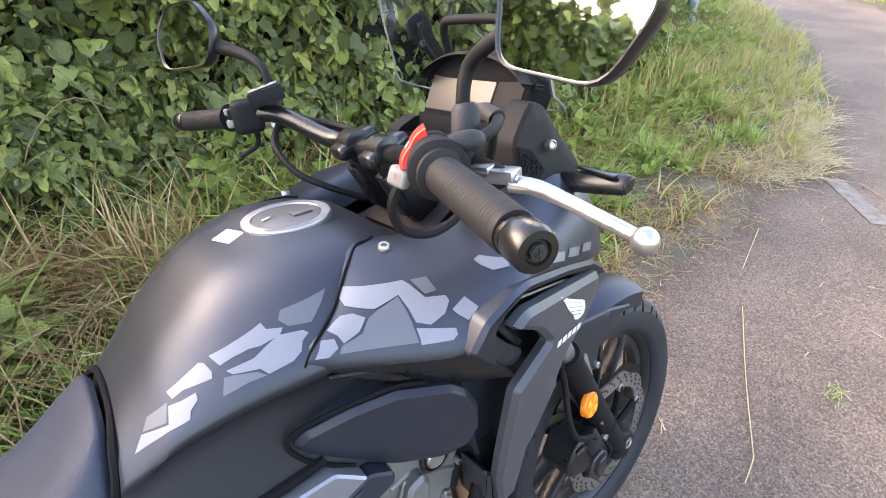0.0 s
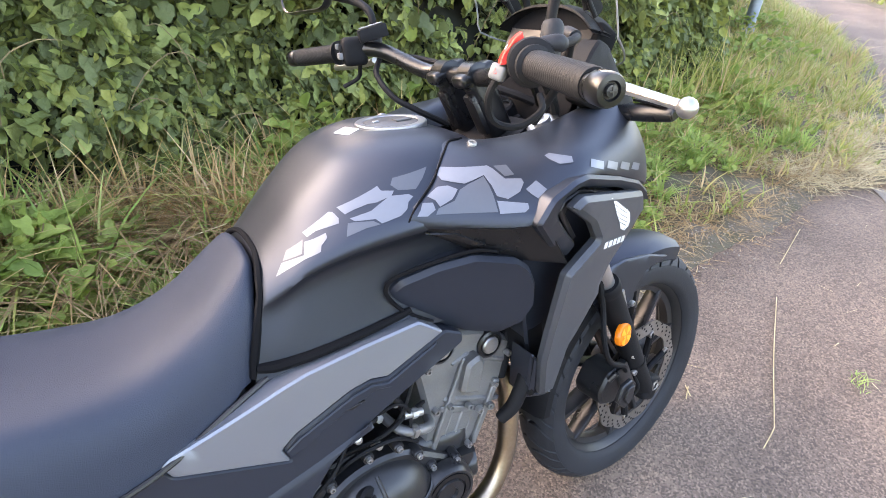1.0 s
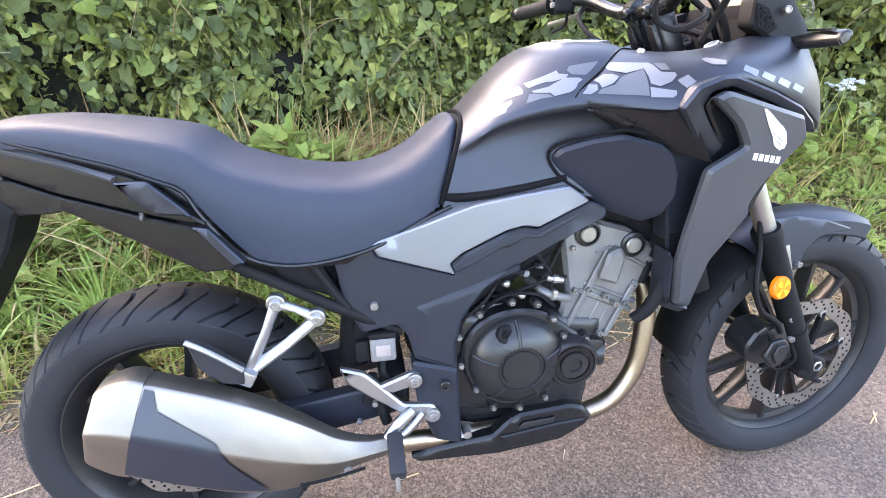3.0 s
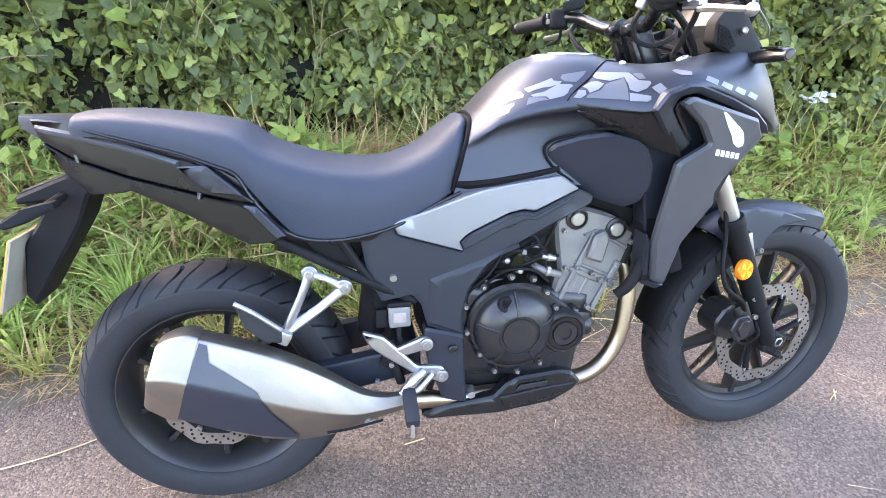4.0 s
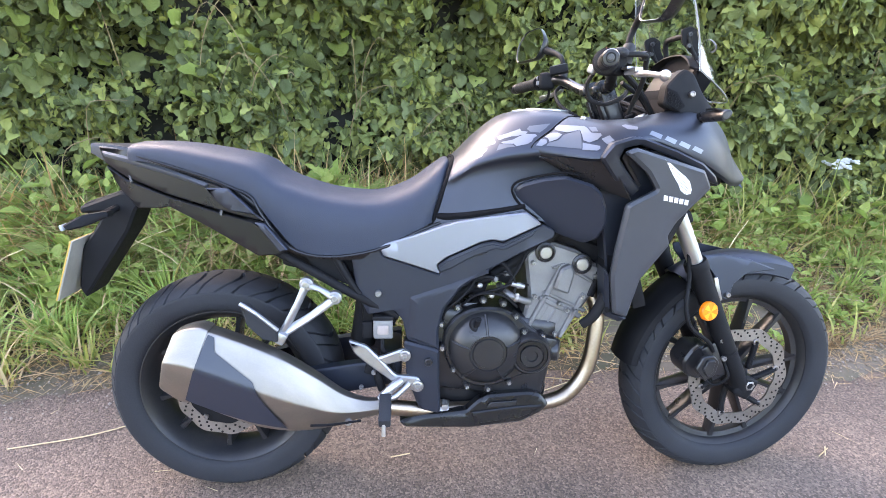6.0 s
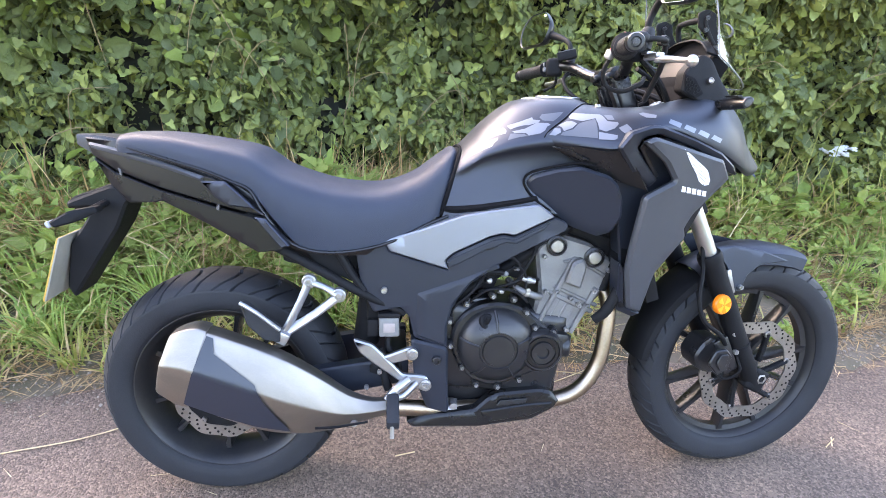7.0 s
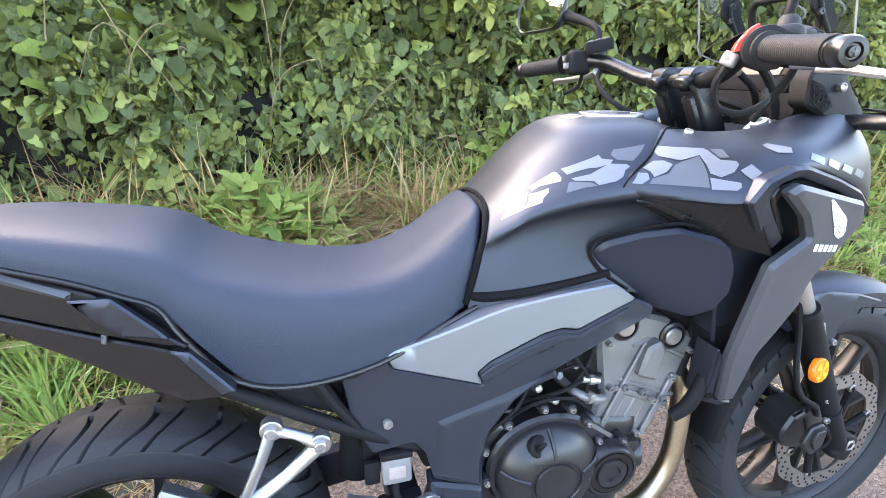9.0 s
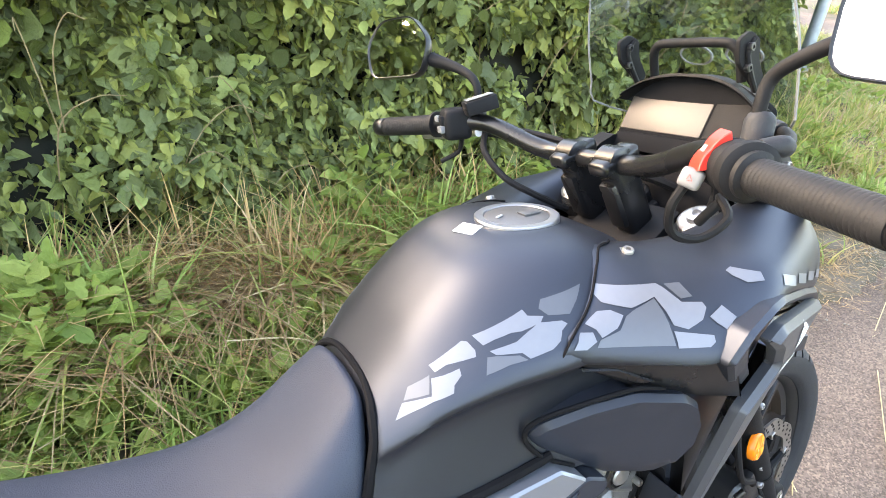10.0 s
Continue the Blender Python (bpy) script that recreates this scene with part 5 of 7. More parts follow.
both("silver_panel", slab(flank([(0.410, 0.732), (0.450, 0.746), (0.490, 0.760), (0.530, 0.775), (0.565, 0.789), (0.600, 0.801), (0.680, 0.817), (0.761, 0.830), (0.797, 0.803), (0.709, 0.756), (0.684, 0.760), (0.654, 0.752), (0.573, 0.710), (0.551, 0.690), (0.560, 0.668), (0.422, 0.707)], 0.004), 0.03, 0.003, 0.005), SILVER, bike, "silver painted side panel")
both("side_cover", slab(flank([(0.341, 0.711), (0.409, 0.729), (0.421, 0.704), (0.562, 0.664), (0.553, 0.687), (0.575, 0.706), (0.656, 0.748), (0.685, 0.756), (0.709, 0.751), (0.800, 0.801), (0.829, 0.788), (0.829, 0.772), (0.747, 0.725), (0.682, 0.686), (0.614, 0.636), (0.572, 0.577), (0.559, 0.518), (0.564, 0.460), (0.482, 0.489), (0.470, 0.542), (0.449, 0.566), (0.384, 0.550), (0.356, 0.604)]), 0.035, 0.003, 0.006), COVER, bike, "satin black frame cover")
both("cover_ridge", slab(flank([(0.560, 0.672), (0.556, 0.684), (0.577, 0.700), (0.657, 0.741), (0.685, 0.749), (0.708, 0.744), (0.788, 0.788), (0.775, 0.772), (0.712, 0.735), (0.690, 0.738), (0.640, 0.716), (0.585, 0.683)], 0.003), 0.012, 0.002, 0.003), COVER, bike)
both("cover_slot", slab(flank([(0.640, 0.722), (0.672, 0.728), (0.655, 0.718)], 0.0035), 0.006, 0.001, 0.001), GLOSSBLACK, bike)
both("cover_flare", slab(flank([(0.487, 0.604), (0.592, 0.646), (0.681, 0.686), (0.614, 0.634), (0.574, 0.577), (0.561, 0.520), (0.564, 0.466), (0.485, 0.494)], 0.006), 0.02, 0.007, 0.006), COVER, bike)
both("pivot_plate", slab(flank([(0.474, 0.486), (0.565, 0.466), (0.567, 0.386), (0.572, 0.283), (0.516, 0.296), (0.483, 0.386)], 0.006), 0.04, 0.006, 0.012), COVER, bike, "black swingarm pivot plate")
for c in ((0.537, -0.162, 0.436), (0.409, -0.135, 0.610)):
    part("cover_bolt", bolt(c, 0.008 if c[0] < 0.5 else 0.011), CHROME if c[0] < 0.5 else CASE, bike)

low = [(0.757, -0.178, 0.973), (0.83, -0.222, 0.971), (0.898, -0.262, 0.971), (0.945, -0.264, 0.996), (1.00, -0.258, 1.012), (1.08, -0.240, 0.992), (1.16, -0.214, 0.962), (1.235, -0.170, 0.930), (1.300, -0.108, 0.906), (1.345, -0.062, 0.899), (1.385, -0.020, 0.896)]
top = [(0.772, -0.160, 0.995), (0.835, -0.095, 1.050), (0.885, -0.100, 1.050), (0.935, -0.118, 1.045), (1.00, -0.135, 1.050), (1.08, -0.145, 1.070), (1.15, -0.140, 1.078), (1.215, -0.115, 1.062), (1.275, -0.082, 1.020), (1.318, -0.052, 0.968), (1.390, -0.012, 0.906)]
rows = []
for a, b in zip(low, top):
    a, b = Vector(a), Vector(b)
    out = Vector((0.15, -0.75, 0.65)).normalized() * min(0.10 * (a - b).length + 0.010, 0.030) * min(1.0, max(0.25, (1.36 - a.x) / 0.2))
    line = catmull([a + Vector((0, 0.012, -0.012)), a, a.lerp(b, 0.33) + out * 0.95, a.lerp(b, 0.68) + out * 0.85, b, b + Vector((0.0, 0.03, -0.03))], 4)
    rows.append(line)
strips = [catmull([r[i] for r in rows], 5) for i in range(len(rows[0]))]
cowl = grid([[Vector(s[j]) for s in strips] for j in range(len(strips[0]))], wrap=False, caps=False)
if sum(f.normal.y for f in cowl.faces) > 0:
    bmesh.ops.reverse_faces(cowl, faces=cowl.faces[:])
cowl_surface = cowl.copy()
both("upper_cowl", cowl, PAINT, bike, "matt grey painted upper cowl")
tank_tree = BVHTree.FromBMesh(tank_surface)


def buried(q):
    near, normal, _, _ = tank_tree.find_nearest(Vector(q))
    return (Vector(q) - near).dot(normal) < 0


seam = []
for j in range(0, 14):
    line = [strips[k][j] for k in range(len(strips))]
    over = next((k for k in range(len(line) - 1, 3, -1) if not buried(line[k])), 4)
    if j == 0:
        seam += [Vector(line[k]) for k in range(4, over + 1, 3)]
    else:
        seam.append(Vector(line[over]))
seam = [q for q in seam if q.x < 0.90]
for _ in range(2):
    seam = [seam[0]] + [(a + b * 2 + c) / 4 for a, b, c in zip(seam, seam[1:], seam[2:])] + [seam[-1]]
seam = [tuple(q + Vector((-0.001, -0.0012, 0.0012))) for q in seam]
# Black bead paints the shaded groove between tank and cowl.
both("cowl_seam", tube(seam, 0.0015, 8, 4), SHADOWGAP, bike)
both("cowl_underside", slab([(0.757, -0.174, 0.972), (0.893, -0.256, 0.970), (0.925, -0.262, 0.955), (0.985, -0.240, 0.872), (0.925, -0.226, 0.890), (0.839, -0.208, 0.925)], 0.02, 0.003, 0.005), GLOSSBLACK, bike, "gloss black underside of the cowl")
both("cowl_slot", slab([(0.775, -0.188, 0.962), (0.812, -0.206, 0.958), (0.852, -0.222, 0.936), (0.838, -0.214, 0.934)], 0.01, 0.002, 0.002), GLOSSBLACK, bike)


def on_arch(pts, off=0.0):
    return [(x, -0.2035 + 0.194 * x - 0.248 * z - off, z) for x, z in pts]


both("arch_trim", slab(on_arch([(0.892, 0.967), (0.914, 1.000), (0.959, 1.014), (0.986, 1.014), (1.080, 0.986), (1.154, 0.958), (1.198, 0.928), (1.214, 0.905), (1.190, 0.912), (1.158, 0.936), (1.087, 0.966), (0.983, 0.998), (0.946, 0.990), (0.936, 0.968), (0.964, 0.936), (1.005, 0.897), (0.989, 0.880), (0.936, 0.918)], 0.004), 0.035, 0.005, 0.006), PAINT, bike, "matt grey rim of the arch")
both("arch_line", slab(on_arch([(0.944, 0.968), (0.952, 0.984), (0.983, 0.991), (1.087, 0.958), (1.155, 0.930), (1.190, 0.903), (1.180, 0.900), (1.150, 0.918), (1.085, 0.946), (0.985, 0.980), (0.966, 0.972), (0.962, 0.960), (1.010, 0.905), (1.000, 0.900), (0.966, 0.940)], -0.004), 0.03, 0.002, 0.003), GLOSSBLACK, bike)
both("inner_shroud", slab([(0.90, -0.225, 0.955), (0.96, -0.240, 0.990), (1.05, -0.225, 0.985), (1.17, -0.18, 0.93), (1.14, -0.15, 0.80), (1.04, -0.15, 0.62), (0.99, -0.16, 0.60), (0.95, -0.18, 0.78)], 0.05, 0.004, 0.01), DARKPAINT, bike, "black inner fairing")
shroud_bm = slab([(0.942, -0.284, 0.981), (0.966, -0.282, 0.992), (1.157, -0.229, 0.942), (1.190, -0.210, 0.899), (1.118, -0.208, 0.817), (1.105, -0.201, 0.779), (1.115, -0.193, 0.756), (1.055, -0.186, 0.665), (1.044, -0.164, 0.556), (1.000, -0.178, 0.574), (0.970, -0.211, 0.681), (0.969, -0.226, 0.740), (0.972, -0.254, 0.862), (1.040, -0.250, 0.897), (1.005, -0.268, 0.938)], 0.018, 0.007, 0.008)
shroud_surface = shroud_bm.copy()
shroud = both("radiator_shroud", shroud_bm, SHROUD, bike, "matt grey radiator shroud")[0]
both("shroud_foot", slab([(0.955, -0.19, 0.70), (0.972, -0.205, 0.68), (1.000, -0.174, 0.572), (1.046, -0.160, 0.554), (1.03, -0.14, 0.54), (0.985, -0.15, 0.56)], 0.05, 0.004, 0.006), DARKPAINT, bike)
both("shroud_notch", slab([(1.100, -0.198, 0.780), (1.112, -0.204, 0.815), (1.150, -0.196, 0.850), (1.150, -0.180, 0.835), (1.118, -0.184, 0.755)], 0.03, 0.003, 0.004), BLACK, bike)

# engine, exhaust, chassis
eng = new("engine")
eng.parent = bike
part("crankcase", join(box((0.70, 0, 0.44), (0.34, 0.25, 0.24), (0, 8, 0), 0.03, 3), box((0.60, 0, 0.53), (0.17, 0.22, 0.10), (0, 0, 0), 0.02), box((0.72, 0, 0.31), (0.30, 0.18, 0.09), (0, 4, 0), 0.02)), CASE, eng, "black painted crankcase")
CL, GN = (0.686, 0.468), (0.800, 0.456)
rim_pts = []
for k in range(40):
    a = 2 * math.pi * k / 40
    d = Vector((math.cos(a), 0, math.sin(a)))
    r1 = 0.112 * (1 + 0.03 * math.sin(3 * a))
    q1, q2 = Vector((CL[0], 0, CL[1])) + d * r1, Vector((GN[0], 0, GN[1] - 0.004)) + d * 0.056
    q = max((q1, q2), key=lambda p: p.dot(d) - Vector((0.72, 0, 0.46)).dot(d))
    rim_pts.append((q.x, -0.142, q.z))
cover = part("clutch_cover", join(slab(rim_pts, 0.05, 0.006, 0), lathe([(0.098, 0), (0.094, 0.016), (0.080, 0.030), (0.066, 0.040), (0.048, 0.044), (0.046, 0.040), (0.040, 0.040), (0.038, 0.044), (0.0003, 0.044)], (CL[0], -0.140, CL[1]), (0, -1, 0), 56)), CASE, eng, "black clutch cover with raised centre")
for a in (20, 95, 165, 230, 300):
    ca, sa = math.cos(radians(a)), math.sin(radians(a))
    part("cover_rib", tube([(CL[0] + 0.05 * ca, -0.184, CL[1] + 0.05 * sa), (CL[0] + 0.078 * ca, -0.174, CL[1] + 0.078 * sa), (CL[0] + 0.095 * ca, -0.156, CL[1] + 0.095 * sa)], 0.0035, 6, 3), CASE, cover)
part("oil_filler", join(lathe([(0.020, -0.02), (0.020, 0.012), (0.016, 0.016), (0.0003, 0.016)], (0.655, -0.158, 0.535), (0.3, -0.9, 0.4), 14), box((0.655, -0.178, 0.545), (0.012, 0.006, 0.03), (30, 0, 20), 0.002)), BLACK, cover, "black oil filler plug")
gen = part("pulse_cover", lathe([(0.056, 0), (0.054, 0.018), (0.048, 0.026), (0.044, 0.026), (0.042, 0.022), (0.030, 0.022), (0.028, 0.028), (0.016, 0.028), (0.014, 0.022), (0.0003, 0.022)], (GN[0], -0.146, GN[1]), (0, -1, 0), 44), CASE, eng, "black round pulse cover with ring")
part("pump_outlet", join(lathe([(0.030, -0.03), (0.030, 0.012), (0.026, 0.018), (0.0003, 0.018)], (0.868, -0.120, 0.452), (0.9, -0.4, 0), 24), box((0.846, -0.120, 0.462), (0.05, 0.05, 0.065), (0, 10, 0), 0.012)), CASE, eng, "black pump housing")
part("ring_insert", lathe([(0.041, 0), (0.041, 0.004), (0.033, 0.004), (0.033, 0)], (GN[0], -0.168, GN[1]), (0, -1, 0), 36, loop=True), GLOSSBLACK, gen)
for x, z in ((0.568, 0.533), (0.608, 0.578), (0.672, 0.598), (0.724, 0.589), (0.758, 0.554), (0.782, 0.513), (0.831, 0.501), (0.839, 0.45), (0.80, 0.402), (0.751, 0.37), (0.696, 0.352), (0.64, 0.359), (0.603, 0.408), (0.572, 0.468)):
    part("case_bolt", bolt((x, -0.150, z), 0.0052, 0.006), CHROME, eng)
    part("bolt_boss", lathe([(0.010, 0.02), (0.0095, -0.002), (0.008, -0.004)], (x, -0.146, z), (0, 1, 0), 12), CASE, eng)
cyl = part("cylinder", join(slab([(0.777, -0.118, 0.711), (0.826, -0.118, 0.749), (0.917, -0.118, 0.721), (0.990, -0.118, 0.669), (0.980, -0.118, 0.637), (0.948, -0.118, 0.578), (0.900, -0.118, 0.510), (0.854, -0.118, 0.453), (0.786, -0.118, 0.467), (0.778, -0.118, 0.521), (0.795, -0.118, 0.596)], 0.236, 0.008, 0.012)), CAST, eng, "bare cast alloy cylinder and head")
AXIS, CROSS = Vector((0.42, 0, 0.908)), Vector((0.908, 0, -0.42))
ROOT = Vector((0.835, -0.1165, 0.475))


def on_cylinder(along, across, out=0.0):
    return ROOT + AXIS * along + CROSS * across + Vector((0, -out, 0))


def cast_slab(name, corners, lift, bev=0.003):
    """A raised pad on the cylinder's flank; corners are (along, across)."""
    part(name, slab([tuple(on_cylinder(p, q, lift)) for p, q in corners], lift + 0.006, bev, 0.003), CAST, cyl)


cast_slab("flange", [(0.098, -0.064), (0.098, 0.062), (0.110, 0.064), (0.110, -0.064)], 0.007)
cast_slab("flange", [(0.118, -0.062), (0.118, 0.066), (0.128, 0.067), (0.128, -0.062)], 0.005)
cast_slab("barrel_foot", [(0.000, -0.048), (0.000, 0.018), (0.018, 0.030), (0.018, -0.052)], 0.008)
for q, p0, p1, w, h in ((-0.050, 0.016, 0.205, 0.007, 0.010), (0.040, 0.030, 0.165, 0.007, 0.010), (-0.008, 0.016, 0.100, 0.004, 0.004), (-0.030, 0.018, 0.098, 0.003, 0.003), (0.016, 0.020, 0.098, 0.003, 0.003)):
    cast_slab("rib", [(p0, q - w), (p0, q + w * 0.6), (p1, q + w), (p1, q - w)], h, 0.0025)
for q in (-0.050, -0.008, 0.040):
    part("stud_nut", bolt(on_cylinder(0.114, q, 0.010), 0.0065, 0.007), CAST, cyl)
cast_slab("head_rim", [(0.190, -0.075), (0.214, -0.050), (0.206, 0.045), (0.196, 0.045), (0.203, -0.046), (0.186, -0.067)], 0.005)
part("head_boss", slab([(0.853, -0.142, 0.625), (0.868, -0.142, 0.680), (0.895, -0.142, 0.690), (0.905, -0.142, 0.670), (0.893, -0.142, 0.610)], 0.03, 0.006, 0.008), CAST, cyl)
for c in ((0.829, -0.118, 0.717), (0.927, -0.118, 0.687)):
    part("plug_ring", lathe([(0.026, -0.01), (0.026, 0.004), (0.021, 0.006), (0.021, 0)], c, (0, -1, 0), 24), CASE, cyl)
    part("head_plug", lathe([(0.0165, -0.004), (0.0165, 0.007), (0.014, 0.0095), (0.0003, 0.010)], c, (0, -1, 0), 24), CHROME, cyl, "bright round head plug")
for c in ((0.800, -0.122, 0.690), (0.810, -0.122, 0.600), (0.895, -0.130, 0.566), (0.935, -0.122, 0.600), (0.965, -0.122, 0.655), (0.830, -0.130, 0.500), (0.868, -0.130, 0.500)):
    part("cylinder_bolt", bolt(c, 0.006, 0.008), CHROME, cyl)
part("rocker_cover", slab([(0.800, -0.105, 0.735), (0.845, -0.108, 0.775), (0.985, -0.108, 0.735), (1.005, -0.105, 0.670), (0.960, -0.105, 0.685), (0.915, -0.105, 0.725), (0.830, -0.105, 0.752)], 0.21, 0.008, 0.01), BLACK, eng, "black cylinder head cover")
hose = part("coolant_pipe", tube([(0.800, -0.100, 0.585), (0.790, -0.135, 0.590), (0.760, -0.145, 0.603), (0.735, -0.135, 0.612), (0.720, -0.09, 0.62)], 0.0085, 12, 4), CAST, eng, "silver coolant pipe")
part("hose_clip", join(lathe([(0.0115, -0.004), (0.0115, 0.004)], (0.755, -0.145, 0.605), (1, 0, -0.3), 16), box((0.755, -0.157, 0.615), (0.01, 0.01, 0.01))), CHROME, hose)
both_hose = tube([(1.000, -0.135, 0.680), (0.985, -0.150, 0.620), (0.960, -0.150, 0.560), (0.935, -0.140, 0.530)], [0.012, 0.013, 0.014, 0.012], 12, 4)
part("radiator_hose", both_hose, BLACK, eng, "black rubber coolant hose")
for pts in (((0.70, -0.12, 0.60), (0.735, -0.14, 0.64), (0.77, -0.13, 0.70), (0.775, -0.11, 0.74)), ((0.64, -0.12, 0.60), (0.70, -0.145, 0.625), (0.75, -0.14, 0.64), (0.79, -0.12, 0.63)), ((0.62, -0.13, 0.58), (0.66, -0.15, 0.615), (0.72, -0.15, 0.612), (0.76, -0.145, 0.58)), ((0.58, -0.12, 0.50), (0.575, -0.14, 0.56), (0.62, -0.15, 0.61), (0.66, -0.13, 0.66))):
    part("cable", tube(pts, 0.0035, 7, 5), BLACK, eng)
part("throttle_body", join(box((0.72, 0, 0.675), (0.10, 0.20, 0.09), (0, 15, 0), 0.015), box((0.66, -0.08, 0.63), (0.06, 0.06, 0.06), (0, 20, 0), 0.012)), BLACK, eng)
for c in ((0.66, -0.125, 0.63), (0.70, -0.118, 0.645), (0.73, -0.118, 0.66), (0.69, -0.13, 0.605)):
    part("fitting", lathe([(0.007, 0), (0.007, 0.018), (0.005, 0.02), (0.0003, 0.021)], c, (0.2, -1, 0.3), 10), CHROME if c[0] < 0.7 else GREYKEY, eng)
for pts, r in ((((0.700, -0.130, 0.655), (0.735, -0.140, 0.668), (0.752, -0.142, 0.640), (0.748, -0.145, 0.600)), 0.003), (((0.690, -0.125, 0.690), (0.720, -0.138, 0.690), (0.742, -0.135, 0.660)), 0.005), (((0.640, -0.125, 0.640), (0.672, -0.135, 0.655), (0.705, -0.130, 0.650)), 0.006)):
    part("engine_hose", tube(pts, r, 8, 5), BLACK, eng)
part("sensor_plug", join(tube([(0.742, -0.140, 0.640), (0.775, -0.140, 0.632)], 0.0065, 12, 0), lathe([(0.009, -0.005), (0.009, 0.005)], (0.760, -0.140, 0.636), (1, 0, -0.2), 8)), CHROME, eng, "bright sensor fitting")
part("radiator", join(box((1.045, 0, 0.70), (0.035, 0.28, 0.26), (0, -18, 0), 0.006), box((1.02, 0, 0.70), (0.05, 0.20, 0.20), (0, -18, 0), 0.01)), BLACK, bike, "black radiator")
both("radiator_tank", slab([(0.958, -0.172, 0.765), (1.008, -0.165, 0.750), (1.028, -0.160, 0.575), (0.985, -0.165, 0.568)], 0.05, 0.005, 0.008), BLACK, bike)
# Black boxes added as filler so no light shows through the body.
part("body_filler", join(box((0.72, 0, 0.80), (0.50, 0.20, 0.14), (0, -6, 0), 0.03), box((0.98, 0, 0.86), (0.14, 0.22, 0.26), (0, -20, 0), 0.03), box((0.46, 0, 0.66), (0.22, 0.20, 0.20), (0, 20, 0), 0.03), box((1.10, 0, 0.93), (0.16, 0.20, 0.16), (0, 0, 0), 0.03)), BLACK, bike)
both("frame_tube", tube([(1.02, -0.07, 0.98), (0.90, -0.10, 0.80), (0.70, -0.10, 0.65), (0.56, -0.10, 0.55), (0.54, -0.10, 0.36)], 0.014, 10, 4), BLACK, bike)
both("down_tube", tube([(1.04, -0.05, 0.93), (1.00, -0.10, 0.75), (0.955, -0.105, 0.60)], 0.016, 10, 3), BLACK, bike)
both("subframe_tube", tube([(0.10, -0.115, 0.745), (0.163, -0.120, 0.712), (0.232, -0.122, 0.672), (0.343, -0.122, 0.606), (0.46, -0.118, 0.545)], 0.0115, 10, 4), BLACK, bike, "black steel subframe tube")
both("subframe_strut", tube([(0.296, -0.118, 0.712), (0.330, -0.120, 0.650), (0.362, -0.122, 0.604)], 0.009, 8, 2), BLACK, bike)
both("subframe_gusset", slab([(0.20, -0.105, 0.735), (0.31, -0.108, 0.702), (0.36, -0.108, 0.61), (0.25, -0.106, 0.66)], 0.02, 0.003, 0.004), BLACK, bike)
part("battery_box", join(box((0.30, 0, 0.70), (0.26, 0.17, 0.13), (0, 12, 0), 0.02), box((0.05, 0, 0.83), (0.36, 0.15, 0.06), (0, 14, 0), 0.02), box((0.41, 0, 0.58), (0.09, 0.20, 0.16), (0, 0, 0), 0.02)), BLACK, bike)
arm = [(0.47, -0.108, 0.425), (0.39, -0.112, 0.412), (0.20, -0.112, 0.383), (0.05, -0.112, 0.345), (-0.05, -0.112, 0.335), (-0.065, -0.112, 0.300), (0.05, -0.112, 0.285), (0.25, -0.112, 0.310), (0.47, -0.108, 0.350)]
both("swingarm", slab(arm, 0.032, 0.004, 0.010), DARKPAINT, bike, "black box-section swingarm")
part("swingarm_bridge", box((0.44, 0, 0.385), (0.06, 0.20, 0.06), (0, 0, 0), 0.015), DARKPAINT, bike)
part("shock", tube([(0.40, 0.0, 0.70), (0.36, 0.0, 0.42)], 0.035, 14, 0), BLACK, bike)
part("side_stand", join(tube([(0.58, 0.13, 0.30), (0.56, 0.20, 0.18), (0.545, 0.262, 0.045)], 0.012, 10, 3), box((0.545, 0.266, 0.040), (0.08, 0.05, 0.012), (10, 0, 0), 0.003)), BLACK, bike, "extended side stand")
lowc = part("belly_guard", slab([(0.464, -0.150, 0.258), (0.480, -0.152, 0.242), (0.651, -0.156, 0.240), (0.790, -0.156, 0.256), (0.845, -0.152, 0.284), (0.862, -0.150, 0.306), (0.838, -0.150, 0.333), (0.806, -0.148, 0.340), (0.700, -0.150, 0.332), (0.672, -0.150, 0.318), (0.640, -0.150, 0.288), (0.500, -0.150, 0.272)], 0.03, 0.006, 0.006), GLOSSBLACK, bike, "black lower exhaust guard")
part("guard_slot", slab([(0.694, -0.1575, 0.302), (0.704, -0.1575, 0.316), (0.775, -0.1575, 0.321), (0.770, -0.1575, 0.308)], 0.004, 0.001, 0.003), RIM, lowc, "slot that shows the pipe behind")
part("guard_ridge", slab([(0.655, -0.158, 0.288), (0.700, -0.158, 0.294), (0.780, -0.158, 0.304), (0.845, -0.154, 0.306), (0.815, -0.158, 0.284), (0.780, -0.160, 0.270), (0.665, -0.160, 0.256)], 0.01, 0.003, 0.004), GLOSSBLACK, lowc)

ex = new("exhaust")
ex.parent = bike
part("header_pipe", tube([(0.955, -0.055, 0.62), (0.990, -0.085, 0.56), (0.985, -0.100, 0.45), (0.968, -0.105, 0.375), (0.925, -0.108, 0.315), (0.860, -0.108, 0.287), (0.740, -0.105, 0.274), (0.60, -0.110, 0.270), (0.50, -0.130, 0.285), (0.405, -0.165, 0.315)], 0.0205, 16, 5), HEADER, ex, "heat-tinted stainless header pipe")
